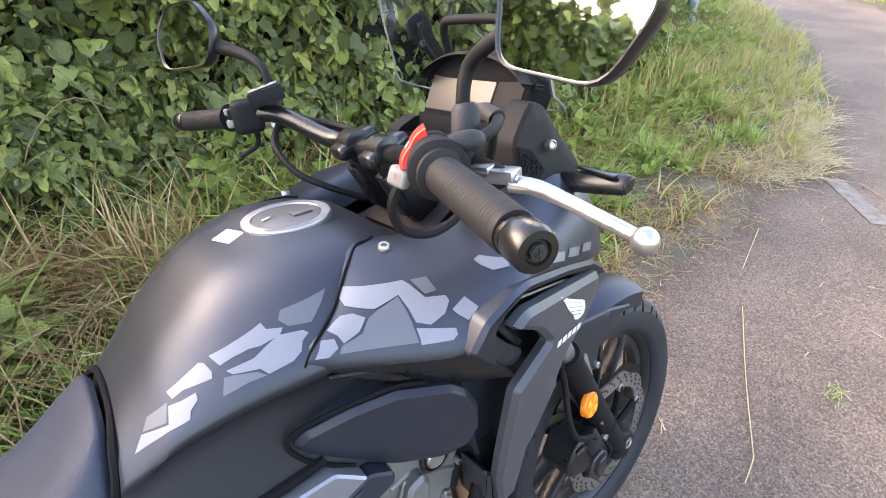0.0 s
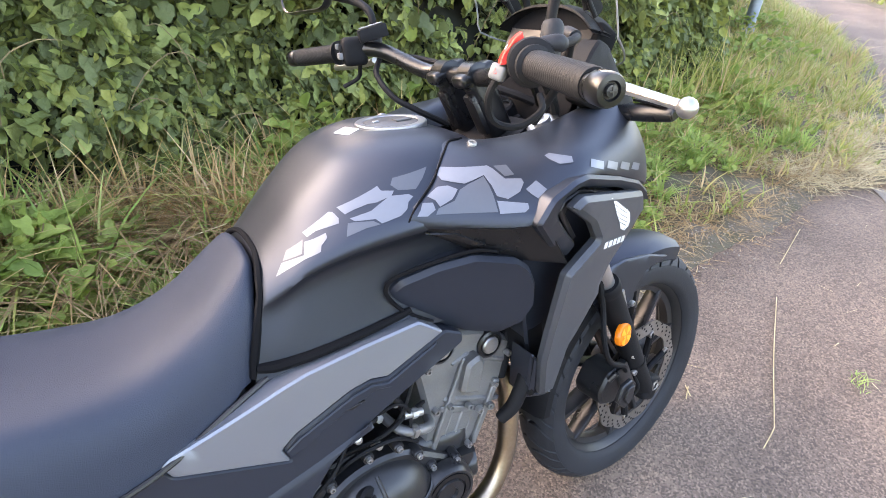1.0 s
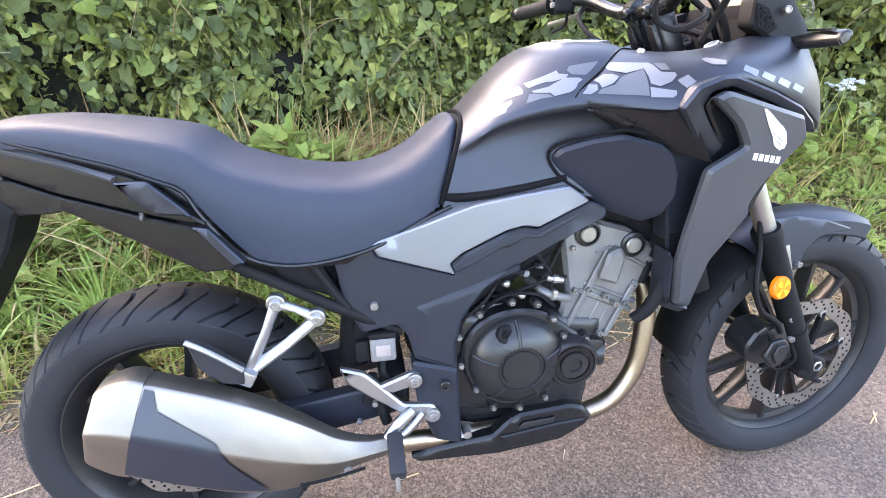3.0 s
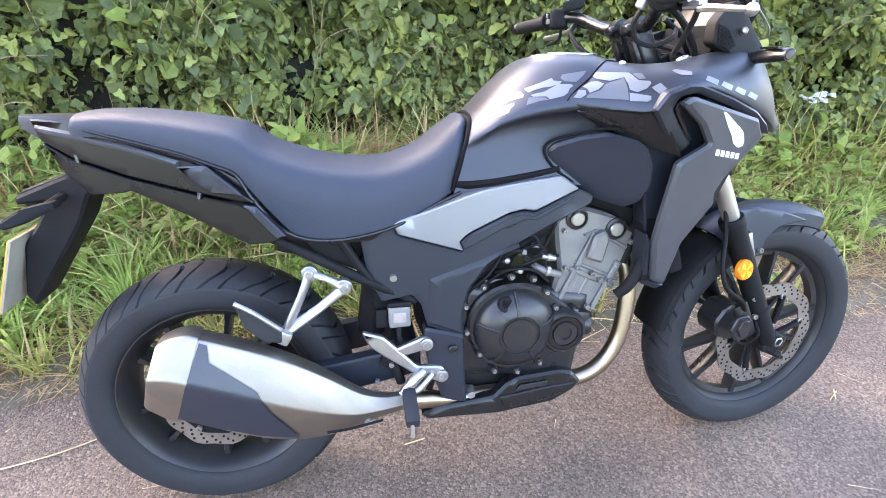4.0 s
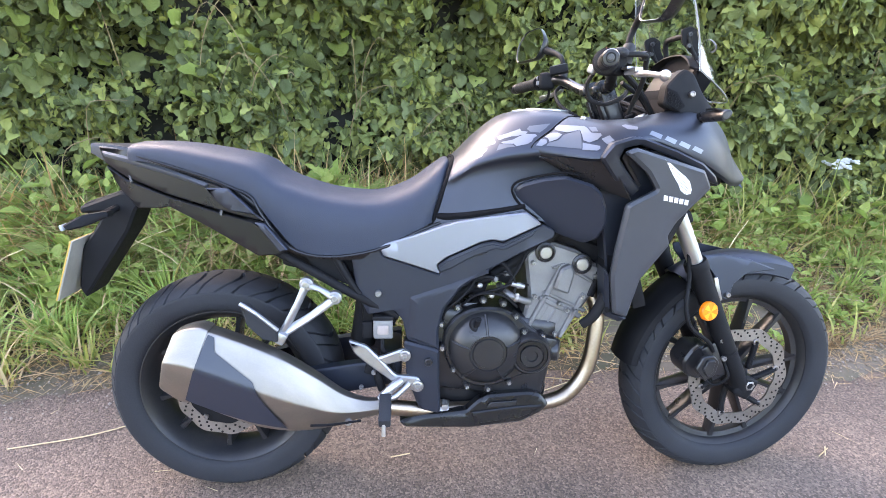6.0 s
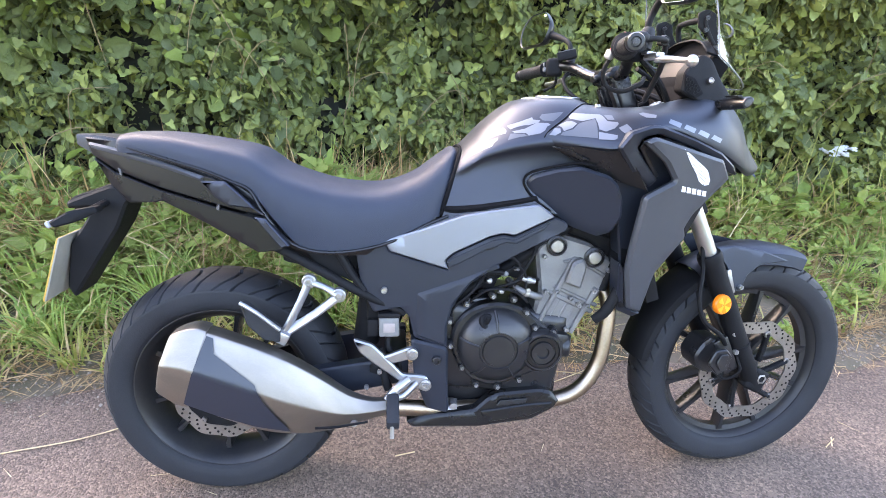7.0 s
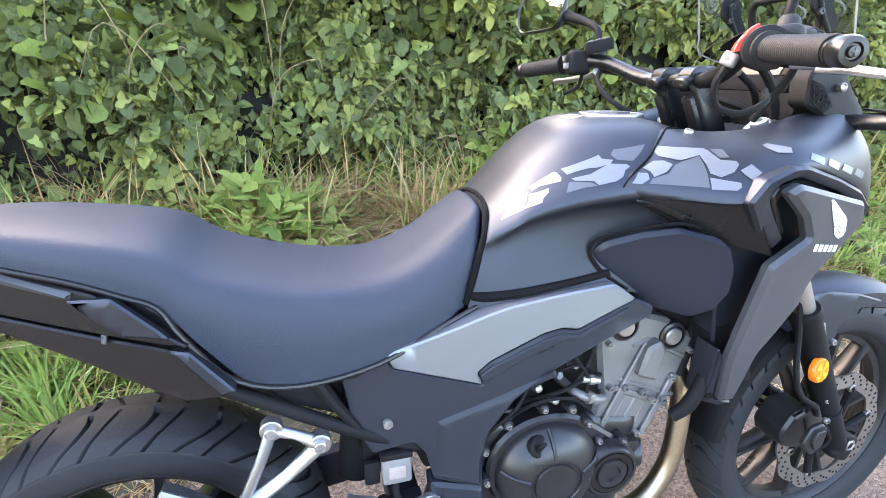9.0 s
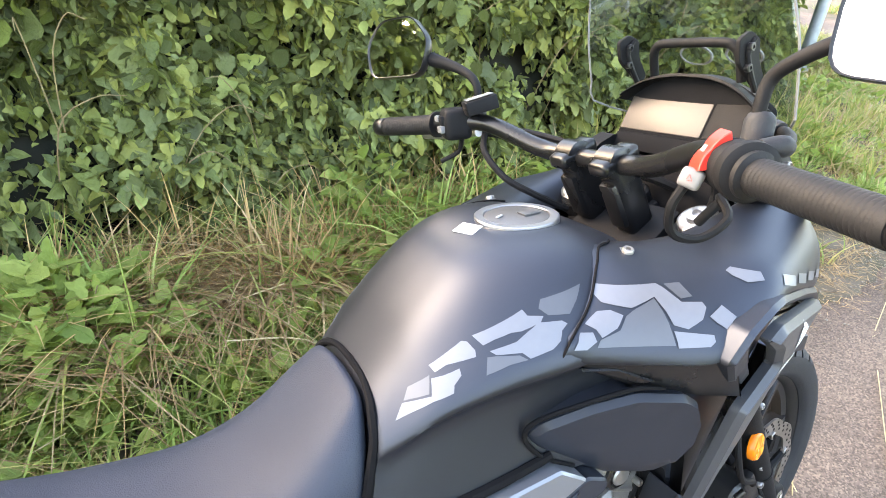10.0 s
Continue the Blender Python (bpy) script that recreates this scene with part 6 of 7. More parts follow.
part("pipe_clamp", join(lathe([(0.026, -0.012), (0.026, 0.012)], (0.585, -0.112, 0.272), (1, -0.1, -0.1), 20), lathe([(0.009, 0), (0.009, 0.03), (0.0003, 0.031)], (0.583, -0.130, 0.305), (0, -1, 0), 10)), CHROME, ex)


def oval_loft(stations):
    """Rounded hexagonal sections: centre, half height, half width, along a line that runs to the rear."""
    rings = []
    corners = rounded([(0.42, 0, 1.0), (-0.42, 0, 1.0), (-1.0, 0, 0.12), (-0.52, 0, -1.0), (0.52, 0, -1.0), (1.0, 0, 0.12)], 0.06, 2)
    for (x, y, z), hh, hw in stations:
        ring = []
        for q in corners:
            v, w = hh * q.z, hw * q.x
            ring.append(np.array((x + 0.30 * v, y + w, z + 0.95 * v)))
        rings.append(ring)
    seg = len(corners)
    lines = [catmull([r[i] for r in rings], 4) for i in range(seg)]
    return grid([[Vector(l[j]) for l in lines] for j in range(len(lines[0]))])


muf_bm = oval_loft([((0.415, -0.168, 0.318), 0.0215, 0.0215), ((0.37, -0.172, 0.316), 0.026, 0.026), ((0.31, -0.180, 0.322), 0.046, 0.036), ((0.24, -0.186, 0.345), 0.074, 0.046), ((0.165, -0.188, 0.375), 0.092, 0.054), ((0.09, -0.188, 0.408), 0.096, 0.057), ((0.02, -0.190, 0.440), 0.094, 0.057), ((-0.018, -0.190, 0.455), 0.092, 0.056)])
muf_surface = muf_bm.copy()
muf = part("silencer", muf_bm, STAINLESS, ex, "brushed stainless silencer")
part("end_cap", oval_loft([((-0.010, -0.190, 0.452), 0.0970, 0.060), ((-0.032, -0.190, 0.460), 0.0960, 0.060), ((-0.056, -0.191, 0.466), 0.086, 0.057), ((-0.076, -0.192, 0.468), 0.074, 0.052), ((-0.082, -0.192, 0.468), 0.064, 0.046), ((-0.068, -0.192, 0.460), 0.056, 0.040)]), STAINLESS, muf, "satin silver end cap")
part("heat_shield", skin([(0.020, 0.536), (0.034, 0.530), (0.036, 0.498), (0.121, 0.425), (0.138, 0.378), (0.192, 0.288), (0.110, 0.308), (0.030, 0.338), (-0.042, 0.372)], muf_surface, 0.004, 0.010), SHIELD, muf, "dark heat shield on the silencer")
part("shield_seam", tube([(0.37, -0.207, 0.300), (0.30, -0.224, 0.300), (0.25, -0.236, 0.306)], 0.003, 6, 3), BLACK, muf)
part("silencer_bolt", bolt((0.337, -0.198, 0.292), 0.009), CHROME, muf)

# rests, pedal, tail
hang = part("footrest_hanger", join(*[tube(p, r, 10, 2, 0.6) for p, r in ((((0.234, -0.137, 0.634), (0.215, -0.150, 0.590), (0.180, -0.158, 0.520)), [0.013, 0.0105, 0.012]), (((0.303, -0.143, 0.601), (0.250, -0.152, 0.560), (0.175, -0.158, 0.512)), [0.013, 0.0105, 0.012]), (((0.234, -0.137, 0.634), (0.268, -0.140, 0.622), (0.303, -0.143, 0.601)), [0.012, 0.008, 0.012]))], *[lathe([(0.017, -0.012), (0.017, 0.004), (0.015, 0.006)], c, (0, -1, 0), 18) for c in ((0.234, -0.137, 0.634), (0.303, -0.143, 0.601))], box((0.172, -0.165, 0.508), (0.032, 0.03, 0.03), (0, 30, 0), 0.006)), ALLOY, bike, "bright alloy pillion footrest hanger")
for c in ((0.234, -0.146, 0.634), (0.303, -0.152, 0.601)):
    part("hanger_bolt", bolt(c, 0.0095, 0.005), CHROME, hang)
part("pillion_footrest", join(slab([(0.088, -0.197, 0.604), (0.104, -0.197, 0.598), (0.172, -0.187, 0.534), (0.170, -0.187, 0.500), (0.135, -0.190, 0.508), (0.100, -0.194, 0.548)], 0.022, 0.005, 0.006)), RUBBER, hang, "folded rubber pillion footrest")
part("footrest_edge", tube([(0.090, -0.200, 0.606), (0.125, -0.197, 0.580), (0.172, -0.188, 0.534)], 0.005, 8, 3), ALLOY, hang)
fhull = part("footrest_bracket", join(slab([(0.334, -0.150, 0.490), (0.381, -0.152, 0.475), (0.410, -0.155, 0.445), (0.455, -0.158, 0.396), (0.512, -0.160, 0.391), (0.524, -0.160, 0.370), (0.511, -0.160, 0.350), (0.462, -0.158, 0.366), (0.385, -0.155, 0.424), (0.349, -0.152, 0.454)], 0.014, 0.004, 0.008), slab([(0.405, -0.155, 0.442), (0.472, -0.156, 0.468), (0.490, -0.156, 0.462), (0.488, -0.156, 0.440), (0.430, -0.155, 0.424)], 0.014, 0.004, 0.008)), ALLOY, bike, "silver footrest bracket and heel plate")
for c in ((0.477, -0.158, 0.452), (0.511, -0.162, 0.369)):
    part("bracket_bolt", join(lathe([(0.015, -0.004), (0.015, 0.003), (0.012, 0.004)], c, (0, -1, 0), 16), bolt((c[0], c[1] - 0.003, c[2]), 0.0095, 0.006)), CHROME, fhull)
part("rider_footrest", join(box((0.430, -0.235, 0.345), (0.030, 0.085, 0.026), (20, 0, 0), 0.006), *[box((0.430, -0.205 - 0.02 * k, 0.362 - 0.007 * k), (0.031, 0.006, 0.006), (20, 0, 0), 0.0015) for k in range(4)]), RUBBER, fhull, "ribbed rubber footrest")
part("footrest_feeler", tube([(0.428, -0.270, 0.330), (0.428, -0.276, 0.300)], 0.005, 8, 0), ALLOY, fhull)
part("footrest_root", join(tube([(0.47, -0.160, 0.385), (0.44, -0.175, 0.368), (0.415, -0.185, 0.345)], [0.011, 0.012, 0.010], 10, 3), tube([(0.49, -0.160, 0.375), (0.455, -0.178, 0.350), (0.432, -0.190, 0.352)], 0.008, 10, 3)), ALLOY, fhull)
res = part("brake_reservoir", box((0.421, -0.118, 0.512), (0.050, 0.032, 0.052), (0, -1, 0), 0.007, 3), FLUID, bike, "clouded white brake fluid reservoir")
part("fluid_window", box((0.421, -0.1345, 0.512), (0.028, 0.004, 0.024), (0, 0, 0), 0.0015), FLUID_IN, res)
part("reservoir_cap", box((0.421, -0.118, 0.543), (0.054, 0.036, 0.012), (0, 0, 0), 0.004), BLACK, res)
part("reservoir_bracket", box((0.381, -0.115, 0.505), (0.026, 0.012, 0.045), (0, 0, 0), 0.004), BLACK, bike)
part("fluid_hose", tube([(0.42, -0.115, 0.485), (0.42, -0.125, 0.455), (0.44, -0.12, 0.43), (0.45, -0.12, 0.39)], 0.006, 8, 4), BLACK, bike)
part("master_cylinder", join(tube([(0.395, -0.125, 0.455), (0.405, -0.13, 0.40), (0.42, -0.135, 0.345)], 0.011, 10, 3), box((0.395, -0.125, 0.40), (0.04, 0.02, 0.03), (0, 20, 0), 0.005)), BLACK, bike)
for c in ((0.404, -0.145, 0.435), (0.398, -0.145, 0.400), (0.365, -0.13, 0.35)):
    part("small_bolt", bolt(c, 0.006), CHROME, bike)

def tail(pts, base):
    """Puts an outline onto the flank of the tail, which narrows to the rear."""
    return [(x, base - 0.29 * x, z) for x, z in pts]


both("tail_panel", slab(tail([(-0.270, 0.948), (-0.179, 0.943), (-0.154, 0.914), (-0.054, 0.895), (0.034, 0.870), (0.101, 0.822), (0.147, 0.794), (0.112, 0.797), (0.042, 0.810), (-0.034, 0.827), (-0.099, 0.842), (-0.202, 0.876), (-0.258, 0.909)], -0.112), 0.03, 0.003, 0.004), GLOSSBLACK, bike, "gloss black tail panel")
both("tail_strip", slab(tail([(-0.262, 0.938), (-0.180, 0.924), (-0.078, 0.900), (0.012, 0.873), (0.007, 0.862), (-0.086, 0.887), (-0.182, 0.908), (-0.257, 0.924)], -0.118), 0.014, 0.005, 0.004), SHROUD, bike, "matt grey tail strip")
both("tail_scoop", slab(tail([(0.002, 0.863), (0.060, 0.866), (0.114, 0.820), (0.125, 0.808), (0.063, 0.812), (0.032, 0.831)], -0.1185), 0.014, 0.003, 0.004), PAINT, bike, "matt grey tail scoop")
both("tail_lower", slab(tail([(-0.258, 0.903), (-0.206, 0.870), (-0.103, 0.836), (0.040, 0.803), (0.117, 0.788), (0.154, 0.761), (0.197, 0.726), (0.177, 0.714), (0.125, 0.706), (0.074, 0.731), (0.010, 0.763), (-0.099, 0.811), (-0.113, 0.806), (-0.182, 0.800), (-0.224, 0.842)], -0.108), 0.03, 0.003, 0.006), GLOSSBLACK, bike, "satin black lower tail panel")
both("tail_fin", slab(tail([(0.120, 0.789), (0.146, 0.787), (0.200, 0.728), (0.179, 0.722)], -0.1145), 0.02, 0.003, 0.003), PAINT, bike)
both("tail_clip", slab(tail([(-0.196, 0.882), (-0.190, 0.880), (-0.188, 0.864), (-0.194, 0.866)], -0.1135), 0.006, 0.001, 0.001), CAPGREY, bike)
both("tail_clip", slab(tail([(0.036, 0.813), (0.043, 0.811), (0.040, 0.798), (0.034, 0.800)], -0.1135), 0.006, 0.001, 0.001), CAPGREY, bike)
part("tail_top", half_loft([(-0.295, 0.0, [(0, 0.953), (0.010, 0.953), (0.018, 0.950), (0.02, 0.93)]), (-0.23, 0.0, [(0, 0.952), (0.028, 0.951), (0.042, 0.947), (0.044, 0.90)]), (-0.165, 0.0, [(0, 0.944), (0.05, 0.943), (0.064, 0.938), (0.064, 0.89)])], 3, 4), DARKPAINT, bike)
mudr = part("rear_mudguard", join(box((-0.235, 0, 0.815), (0.17, 0.085, 0.045), (0, -20, 0), 0.012), slab([(-0.325, -0.048, 0.800), (-0.222, -0.048, 0.840), (-0.123, -0.048, 0.813), (-0.190, -0.048, 0.800), (-0.217, -0.048, 0.740), (-0.338, -0.048, 0.563), (-0.352, -0.048, 0.590), (-0.330, -0.048, 0.700), (-0.295, -0.048, 0.745), (-0.268, -0.048, 0.787), (-0.325, -0.048, 0.784)], 0.096, 0.006, 0.008)), BLACK, bike, "black plate carrier mudguard")
plate_bm = box((-0.352, 0, 0.650), (0.004, 0.20, 0.160), (0, 19, 0), 0.0015)
plate = part("number_plate", plate_bm, YELLOW, mudr, "yellow rear number plate")
part("plate_back", box((-0.348, 0, 0.650), (0.004, 0.20, 0.160), (0, 19, 0), 0.001), PLATEBACK, plate)
for s in (-1, 1):
    stalk = part("rear_indicator", join(tube([(-0.235, 0.05 * s, 0.800), (-0.243, 0.10 * s, 0.792)], 0.009, 8, 0), slab([(-0.300, -0.165, 0.778), (-0.270, -0.150, 0.797), (-0.225, -0.120, 0.803), (-0.222, -0.120, 0.790), (-0.262, -0.150, 0.772), (-0.292, -0.165, 0.765)], 0.03, 0.004, 0.005) if s < 0 else flipped(slab([(-0.300, -0.165, 0.778), (-0.270, -0.150, 0.797), (-0.225, -0.120, 0.803), (-0.222, -0.120, 0.790), (-0.262, -0.150, 0.772), (-0.292, -0.165, 0.765)], 0.03, 0.004, 0.005))), BLACK, mudr, "smoked rear indicator")
    part("lens", box((-0.302, 0.152 * s, 0.772), (0.008, 0.03, 0.014), (0, -20, 0), 0.003), SMOKE, stalk)

# cockpit
part("nose", half_loft([(1.10, 0.0, [(0, 1.06), (0.08, 1.06), (0.135, 1.03), (0.14, 0.90)]), (1.20, 0.0, [(0, 1.07), (0.07, 1.065), (0.115, 1.02), (0.13, 0.90)]), (1.28, 0.1, [(0, 1.05), (0.05, 1.04), (0.08, 0.99), (0.09, 0.89)]), (1.325, 0.2, [(0, 1.00), (0.03, 0.99), (0.045, 0.95), (0.05, 0.89)])], 3, 4), BLACK, bike, "black headlamp nose")
part("cockpit_side", slab([(1.064, -0.166, 1.085), (1.070, -0.166, 1.128), (1.098, -0.160, 1.156), (1.116, -0.152, 1.168), (1.140, -0.146, 1.156), (1.162, -0.152, 1.118), (1.200, -0.158, 1.070), (1.185, -0.165, 1.042), (1.120, -0.170, 1.060)], 0.035, 0.004, 0.008), BLACK, bike, "dark cockpit side panel")
part("cockpit_side", flipped(slab([(1.070, -0.150, 1.070), (1.085, -0.148, 1.108), (1.120, -0.140, 1.122), (1.165, -0.145, 1.100), (1.200, -0.150, 1.066), (1.185, -0.155, 1.042), (1.120, -0.160, 1.060)], 0.035, 0.004, 0.008)), BLACK, bike)
grille = part("cockpit_grille", slab([(1.069, -0.1685, 1.124), (1.095, -0.167, 1.114), (1.117, -0.1705, 1.083), (1.100, -0.1715, 1.072), (1.070, -0.170, 1.088)], 0.006, 0.001, 0.003), MATT, bike, "black honeycomb grille")
for gx, gz in ((1.076, 1.112), (1.086, 1.106), (1.096, 1.098), (1.104, 1.089), (1.078, 1.100), (1.088, 1.093), (1.097, 1.084), (1.080, 1.090)):
    part("grille_cell", lathe([(0.0048, 0), (0.0048, 0.0015), (0.0036, 0.0015), (0.0036, 0)], (gx, -0.1700, gz), (0, -1, 0), 6, loop=True), BLACK, grille)
part("cowl_screw", join(lathe([(0.0068, -0.006), (0.0068, 0.003), (0.005, 0.004), (0.0036, 0.002), (0.0003, 0.002)], (1.132, -0.166, 1.111), (0, -1, 0.2), 14)), STEEL, bike)
COCK = 0.018
dash = part("instrument_panel", join(box((1.185, COCK, 1.140), (0.05, 0.225, 0.085), (0, 30, 0), 0.012, 3), box((1.145, COCK, 1.105), (0.05, 0.19, 0.03), (0, 20, 0), 0.008)), MATT, bike, "black instrument panel")
part("display", box((1.1625, COCK + 0.030, 1.1505), (0.004, 0.150, 0.056), (0, 30, 0), 0.0015), LCD, dash, "blank reflecting display")
part("warning_strip", box((1.1622, COCK - 0.076, 1.1505), (0.004, 0.054, 0.056), (0, 30, 0), 0.0015), BLACK, dash)


def hood_ring(k):
    """One arch of the visor, from its rear lip to the screen."""
    x, wide, top, foot = ((1.150, 0.116, 1.211, 1.178), (1.152, 0.118, 1.215, 1.178), (1.185, 0.116, 1.212, 1.170), (1.225, 0.108, 1.198, 1.160))[k]
    return [Vector((x + 0.012 * (1 - u * u), COCK + wide * u, foot + (top - foot) * (1 - abs(u) ** 2.6))) for u in np.linspace(-1, 1, 21)]


hood = [hood_ring(k) for k in range(4)]
inside = [[q - Vector((0, 0, 0.005)) for q in r] for r in hood[:0:-1]]
part("visor", grid(hood + inside, wrap=False, caps=False), BLACK, dash, "black arched instrument visor")
# Matt black sheet stands in for the shade inside the visor.
part("hood_shade", grid([[Vector((1.180, q.y, q.z - 0.003)) for q in hood[1]], [Vector((1.172, q.y, 1.168)) for q in hood[1]]], wrap=False, caps=False), MATT, dash)
for s in (-1, 1):
    y = COCK + 0.100 * s
    arm_bm = join(tube([(1.176, y, 1.195), (1.158, y, 1.222), (1.148, y, 1.246), (1.160, y, 1.262)], [0.006, 0.006, 0.006, 0.005], 10, 4, 0.7), slab([(1.128, y, 1.262), (1.150, y, 1.272), (1.172, y, 1.262), (1.176, y, 1.236), (1.196, y, 1.206), (1.182, y, 1.192), (1.160, y, 1.212), (1.134, y, 1.232)], 0.006, 0.001, 0.006))
    br = part("screen_bracket", arm_bm, BLACK, bike, "black screen bracket")
    for z in (1.226, 1.252):
        part("bracket_bolt", bolt((1.149, y - 0.0035, z), 0.0055, 0.003), CASE, br)
part("accessory_bar", tube([(1.185, COCK + 0.074, 1.205), (1.176, COCK + 0.072, 1.238), (1.172, COCK + 0.064, 1.252), (1.171, COCK + 0.045, 1.257), (1.171, COCK - 0.045, 1.257), (1.172, COCK - 0.064, 1.252), (1.176, COCK - 0.072, 1.238), (1.185, COCK - 0.074, 1.205)], 0.0068, 12, 4), BLACK, bike, "black accessory bar")


def screen_point(u, v):
    """The windscreen: u across from -1 to 1, v up from 0 to 1."""
    half = 0.173 - 0.055 * max(v - 0.35, 0) ** 1.3
    mid, rim_x = 1.318 - 0.23 * v + 0.05 * v * v, 1.150 - 0.045 * v
    w = abs(u) ** 1.8
    return Vector((mid + (rim_x - mid) * w, COCK + u * half, 1.10 + 0.33 * v + 0.066 * u * u * (1 - v) - 0.04 * u**4 * v))


front = [[screen_point(u, v) for u in np.linspace(-1, 1, 21)] for v in np.linspace(0, 1, 14)]
ws = grid(front, wrap=False, caps=False)
bmesh.ops.solidify(ws, geom=ws.faces[:], thickness=0.004)
wind = part("windscreen", ws, CLEAR, bike, "clear plastic windscreen", 60)
wind.visible_shadow = False
# Pale tube round the rim paints the highlight of the clear edge.
rimline = [screen_point(-1, v) for v in np.linspace(0, 1, 8)] + [screen_point(u, 1) for u in np.linspace(-0.8, 0.8, 8)] + [screen_point(1, v) for v in np.linspace(1, 0, 8)] + [screen_point(u, 0) for u in np.linspace(0.8, -0.8, 9)] + [screen_point(-1, 0)]
part("edge_highlight", tube([tuple(p) for p in rimline], 0.0017, 6, 2), GREYKEY, wind, "light grey tube standing in for the highlight along the screen's edge")
for y in (-0.040, 0.040):
    slot = []
    for d, e in ((0, 0), (0.003, 0.002), (0.003, -0.002), (0, -0.002)):
        slot.append([Vector((1.236 - 0.62 * (0.013 + d) * math.sin(a) + e, COCK + y + (0.026 + d) * math.cos(a), 1.236 + (0.013 + d) * math.sin(a))) for a in (2 * math.pi * k / 28 for k in range(28))])
    part("screen_slot", torus(slot), GREYKEY, wind)

both("front_indicator", join(tube([(1.150, -0.150, 1.056), (1.156, -0.185, 1.060), (1.164, -0.225, 1.064), (1.168, -0.252, 1.066), (1.168, -0.258, 1.066)], [0.011, 0.0145, 0.0155, 0.014, 0.010], 14, 4, 0.72), box((1.160, -0.215, 1.078), (0.010, 0.06, 0.004), (0, 0, -8), 0.0015)), GLOSSBLACK, bike, "black front indicator")

# handlebar and controls
BARS = Matrix.Translation((0, 0.002, 1.14)) @ Matrix.Rotation(radians(-1.6), 4, "X") @ Matrix.Translation((0, 0, -1.14))
bar = new("handlebar")
bar.parent = bike
part("bar_tube", moved(tube([(0.84, 0.400, 1.146), (0.885, 0.262, 1.158), (0.925, 0.195, 1.158), (0.955, 0.110, 1.128), (0.966, 0.06, 1.120), (0.966, -0.06, 1.120), (0.955, -0.110, 1.128), (0.925, -0.195, 1.158), (0.885, -0.262, 1.158), (0.84, -0.400, 1.146)], 0.0135, 14, 6), BARS), GLOSSBLACK, bar, "black steel bar tube")
for s in (-1, 1):
    cl = part("bar_clamp", moved(join(lathe([(0.018, -0.0165), (0.0225, -0.015), (0.0225, 0.015), (0.018, 0.0165)], (0.966, 0.038 * s, 1.120), (0, 1, 0), 24), box((0.966, 0.038 * s, 1.124), (0.066, 0.034, 0.020), (0, -20, 0), 0.008, 3), box((0.992, 0.038 * s, 1.072), (0.044, 0.034, 0.108), (0, -25, 0), 0.010, 3), box((0.972, 0.038 * s, 1.062), (0.014, 0.026, 0.070), (0, -25, 0), 0.005, 2)), BARS), GLOSSBLACK, bar, "black bar clamp")
    for dx, dz in ((-0.022, -0.0035), (0.021, 0.012)):
        part("clamp_bolt", moved(bolt((0.966 + dx, 0.038 * s, 1.123 + dz), 0.0062, 0.0035, (-0.34, 0, 0.94)), BARS), CHROME, cl)


def grip(s):
    """Ribbed rubber grip with its end weight; s is the side."""
    a, b = Vector((0.880, 0.272 * s, 1.1557)), Vector((0.8415, 0.400 * s, 1.1465))
    d = (b - a).normalized()
    prof = [(0.0215, 0), (0.0215, 0.005), (0.0160, 0.007)]
    for k in range(26):
        h = 0.010 + k * 0.0044
        prof += [(0.01635, h), (0.0166, h + 0.0006), (0.0166, h + 0.0036), (0.01635, h + 0.0041)]
    prof += [(0.0166, 0.127), (0.0158, 0.129)]
    g = part("grip", moved(lathe(prof, a, d, 24), BARS), GRIP, bar, "ribbed black rubber grip")
    part("bar_end", moved(lathe([(0.0145, 0.0), (0.0158, 0.003), (0.0158, 0.020), (0.0140, 0.0235), (0.009, 0.024), (0.0075, 0.0215), (0.0003, 0.0215)], b + d * 0.001, d, 24), BARS), GLOSSBLACK, g, "black bar-end weight")
    part("bar_end_screw", moved(join(lathe([(0.006, 0), (0.0055, 0.003), (0.0003, 0.0035)], b + d * 0.023, d, 12), box(b + d * 0.0268, (0.001, 0.0012, 0.008), (0, 0, 0), 0), box(b + d * 0.0268, (0.008, 0.0012, 0.001), (0, 0, 0), 0)), BARS), CASE, g)
    return g


grip(-1)
grip(1)
AX = Vector((-0.51, -0.86, 0.0)).normalized()
BACK = Vector((-0.86, 0.51, 0.0)).normalized()
HUB = Vector((0.897, -0.243, 1.157))


def round_bar(a, r, along):
    """A point round the right bar: a in degrees from the rear up over the top."""
    return HUB + AX * along + (BACK * math.cos(radians(a)) + Vector((0, 0, 1)) * math.sin(radians(a))) * r


rs = part("switch_housing", moved(join(lathe([(0.015, -0.027), (0.020, -0.026), (0.0235, -0.021), (0.0245, -0.002), (0.0225, 0.0), (0.0245, 0.002), (0.0250, 0.016), (0.0225, 0.021), (0.017, 0.022)], HUB, AX, 28), box((0.912, -0.238, 1.150), (0.036, 0.036, 0.036), (0, 0, 31), 0.010, 3), lathe([(0.020, 0), (0.0265, 0.002), (0.0275, 0.008), (0.0265, 0.014), (0.021, 0.017)], HUB + AX * 0.019, AX, 28)), BARS), BLACK, bar, "black right switch housing")
rocker = []
for k in range(9):
    a = -4 + 84 * k / 8
    lift = 0.0268 + 0.0052 * abs(k - 4) / 4
    half = 0.0085 + 0.0025 * abs(k - 4) / 4
    rocker.append([round_bar(a, 0.021, -0.006 - half), round_bar(a, lift - 0.001, -0.006 - half), round_bar(a, lift, -0.005 - half), round_bar(a, lift, -0.007 + half), round_bar(a, lift - 0.001, -0.006 + half), round_bar(a, 0.021, -0.006 + half)])
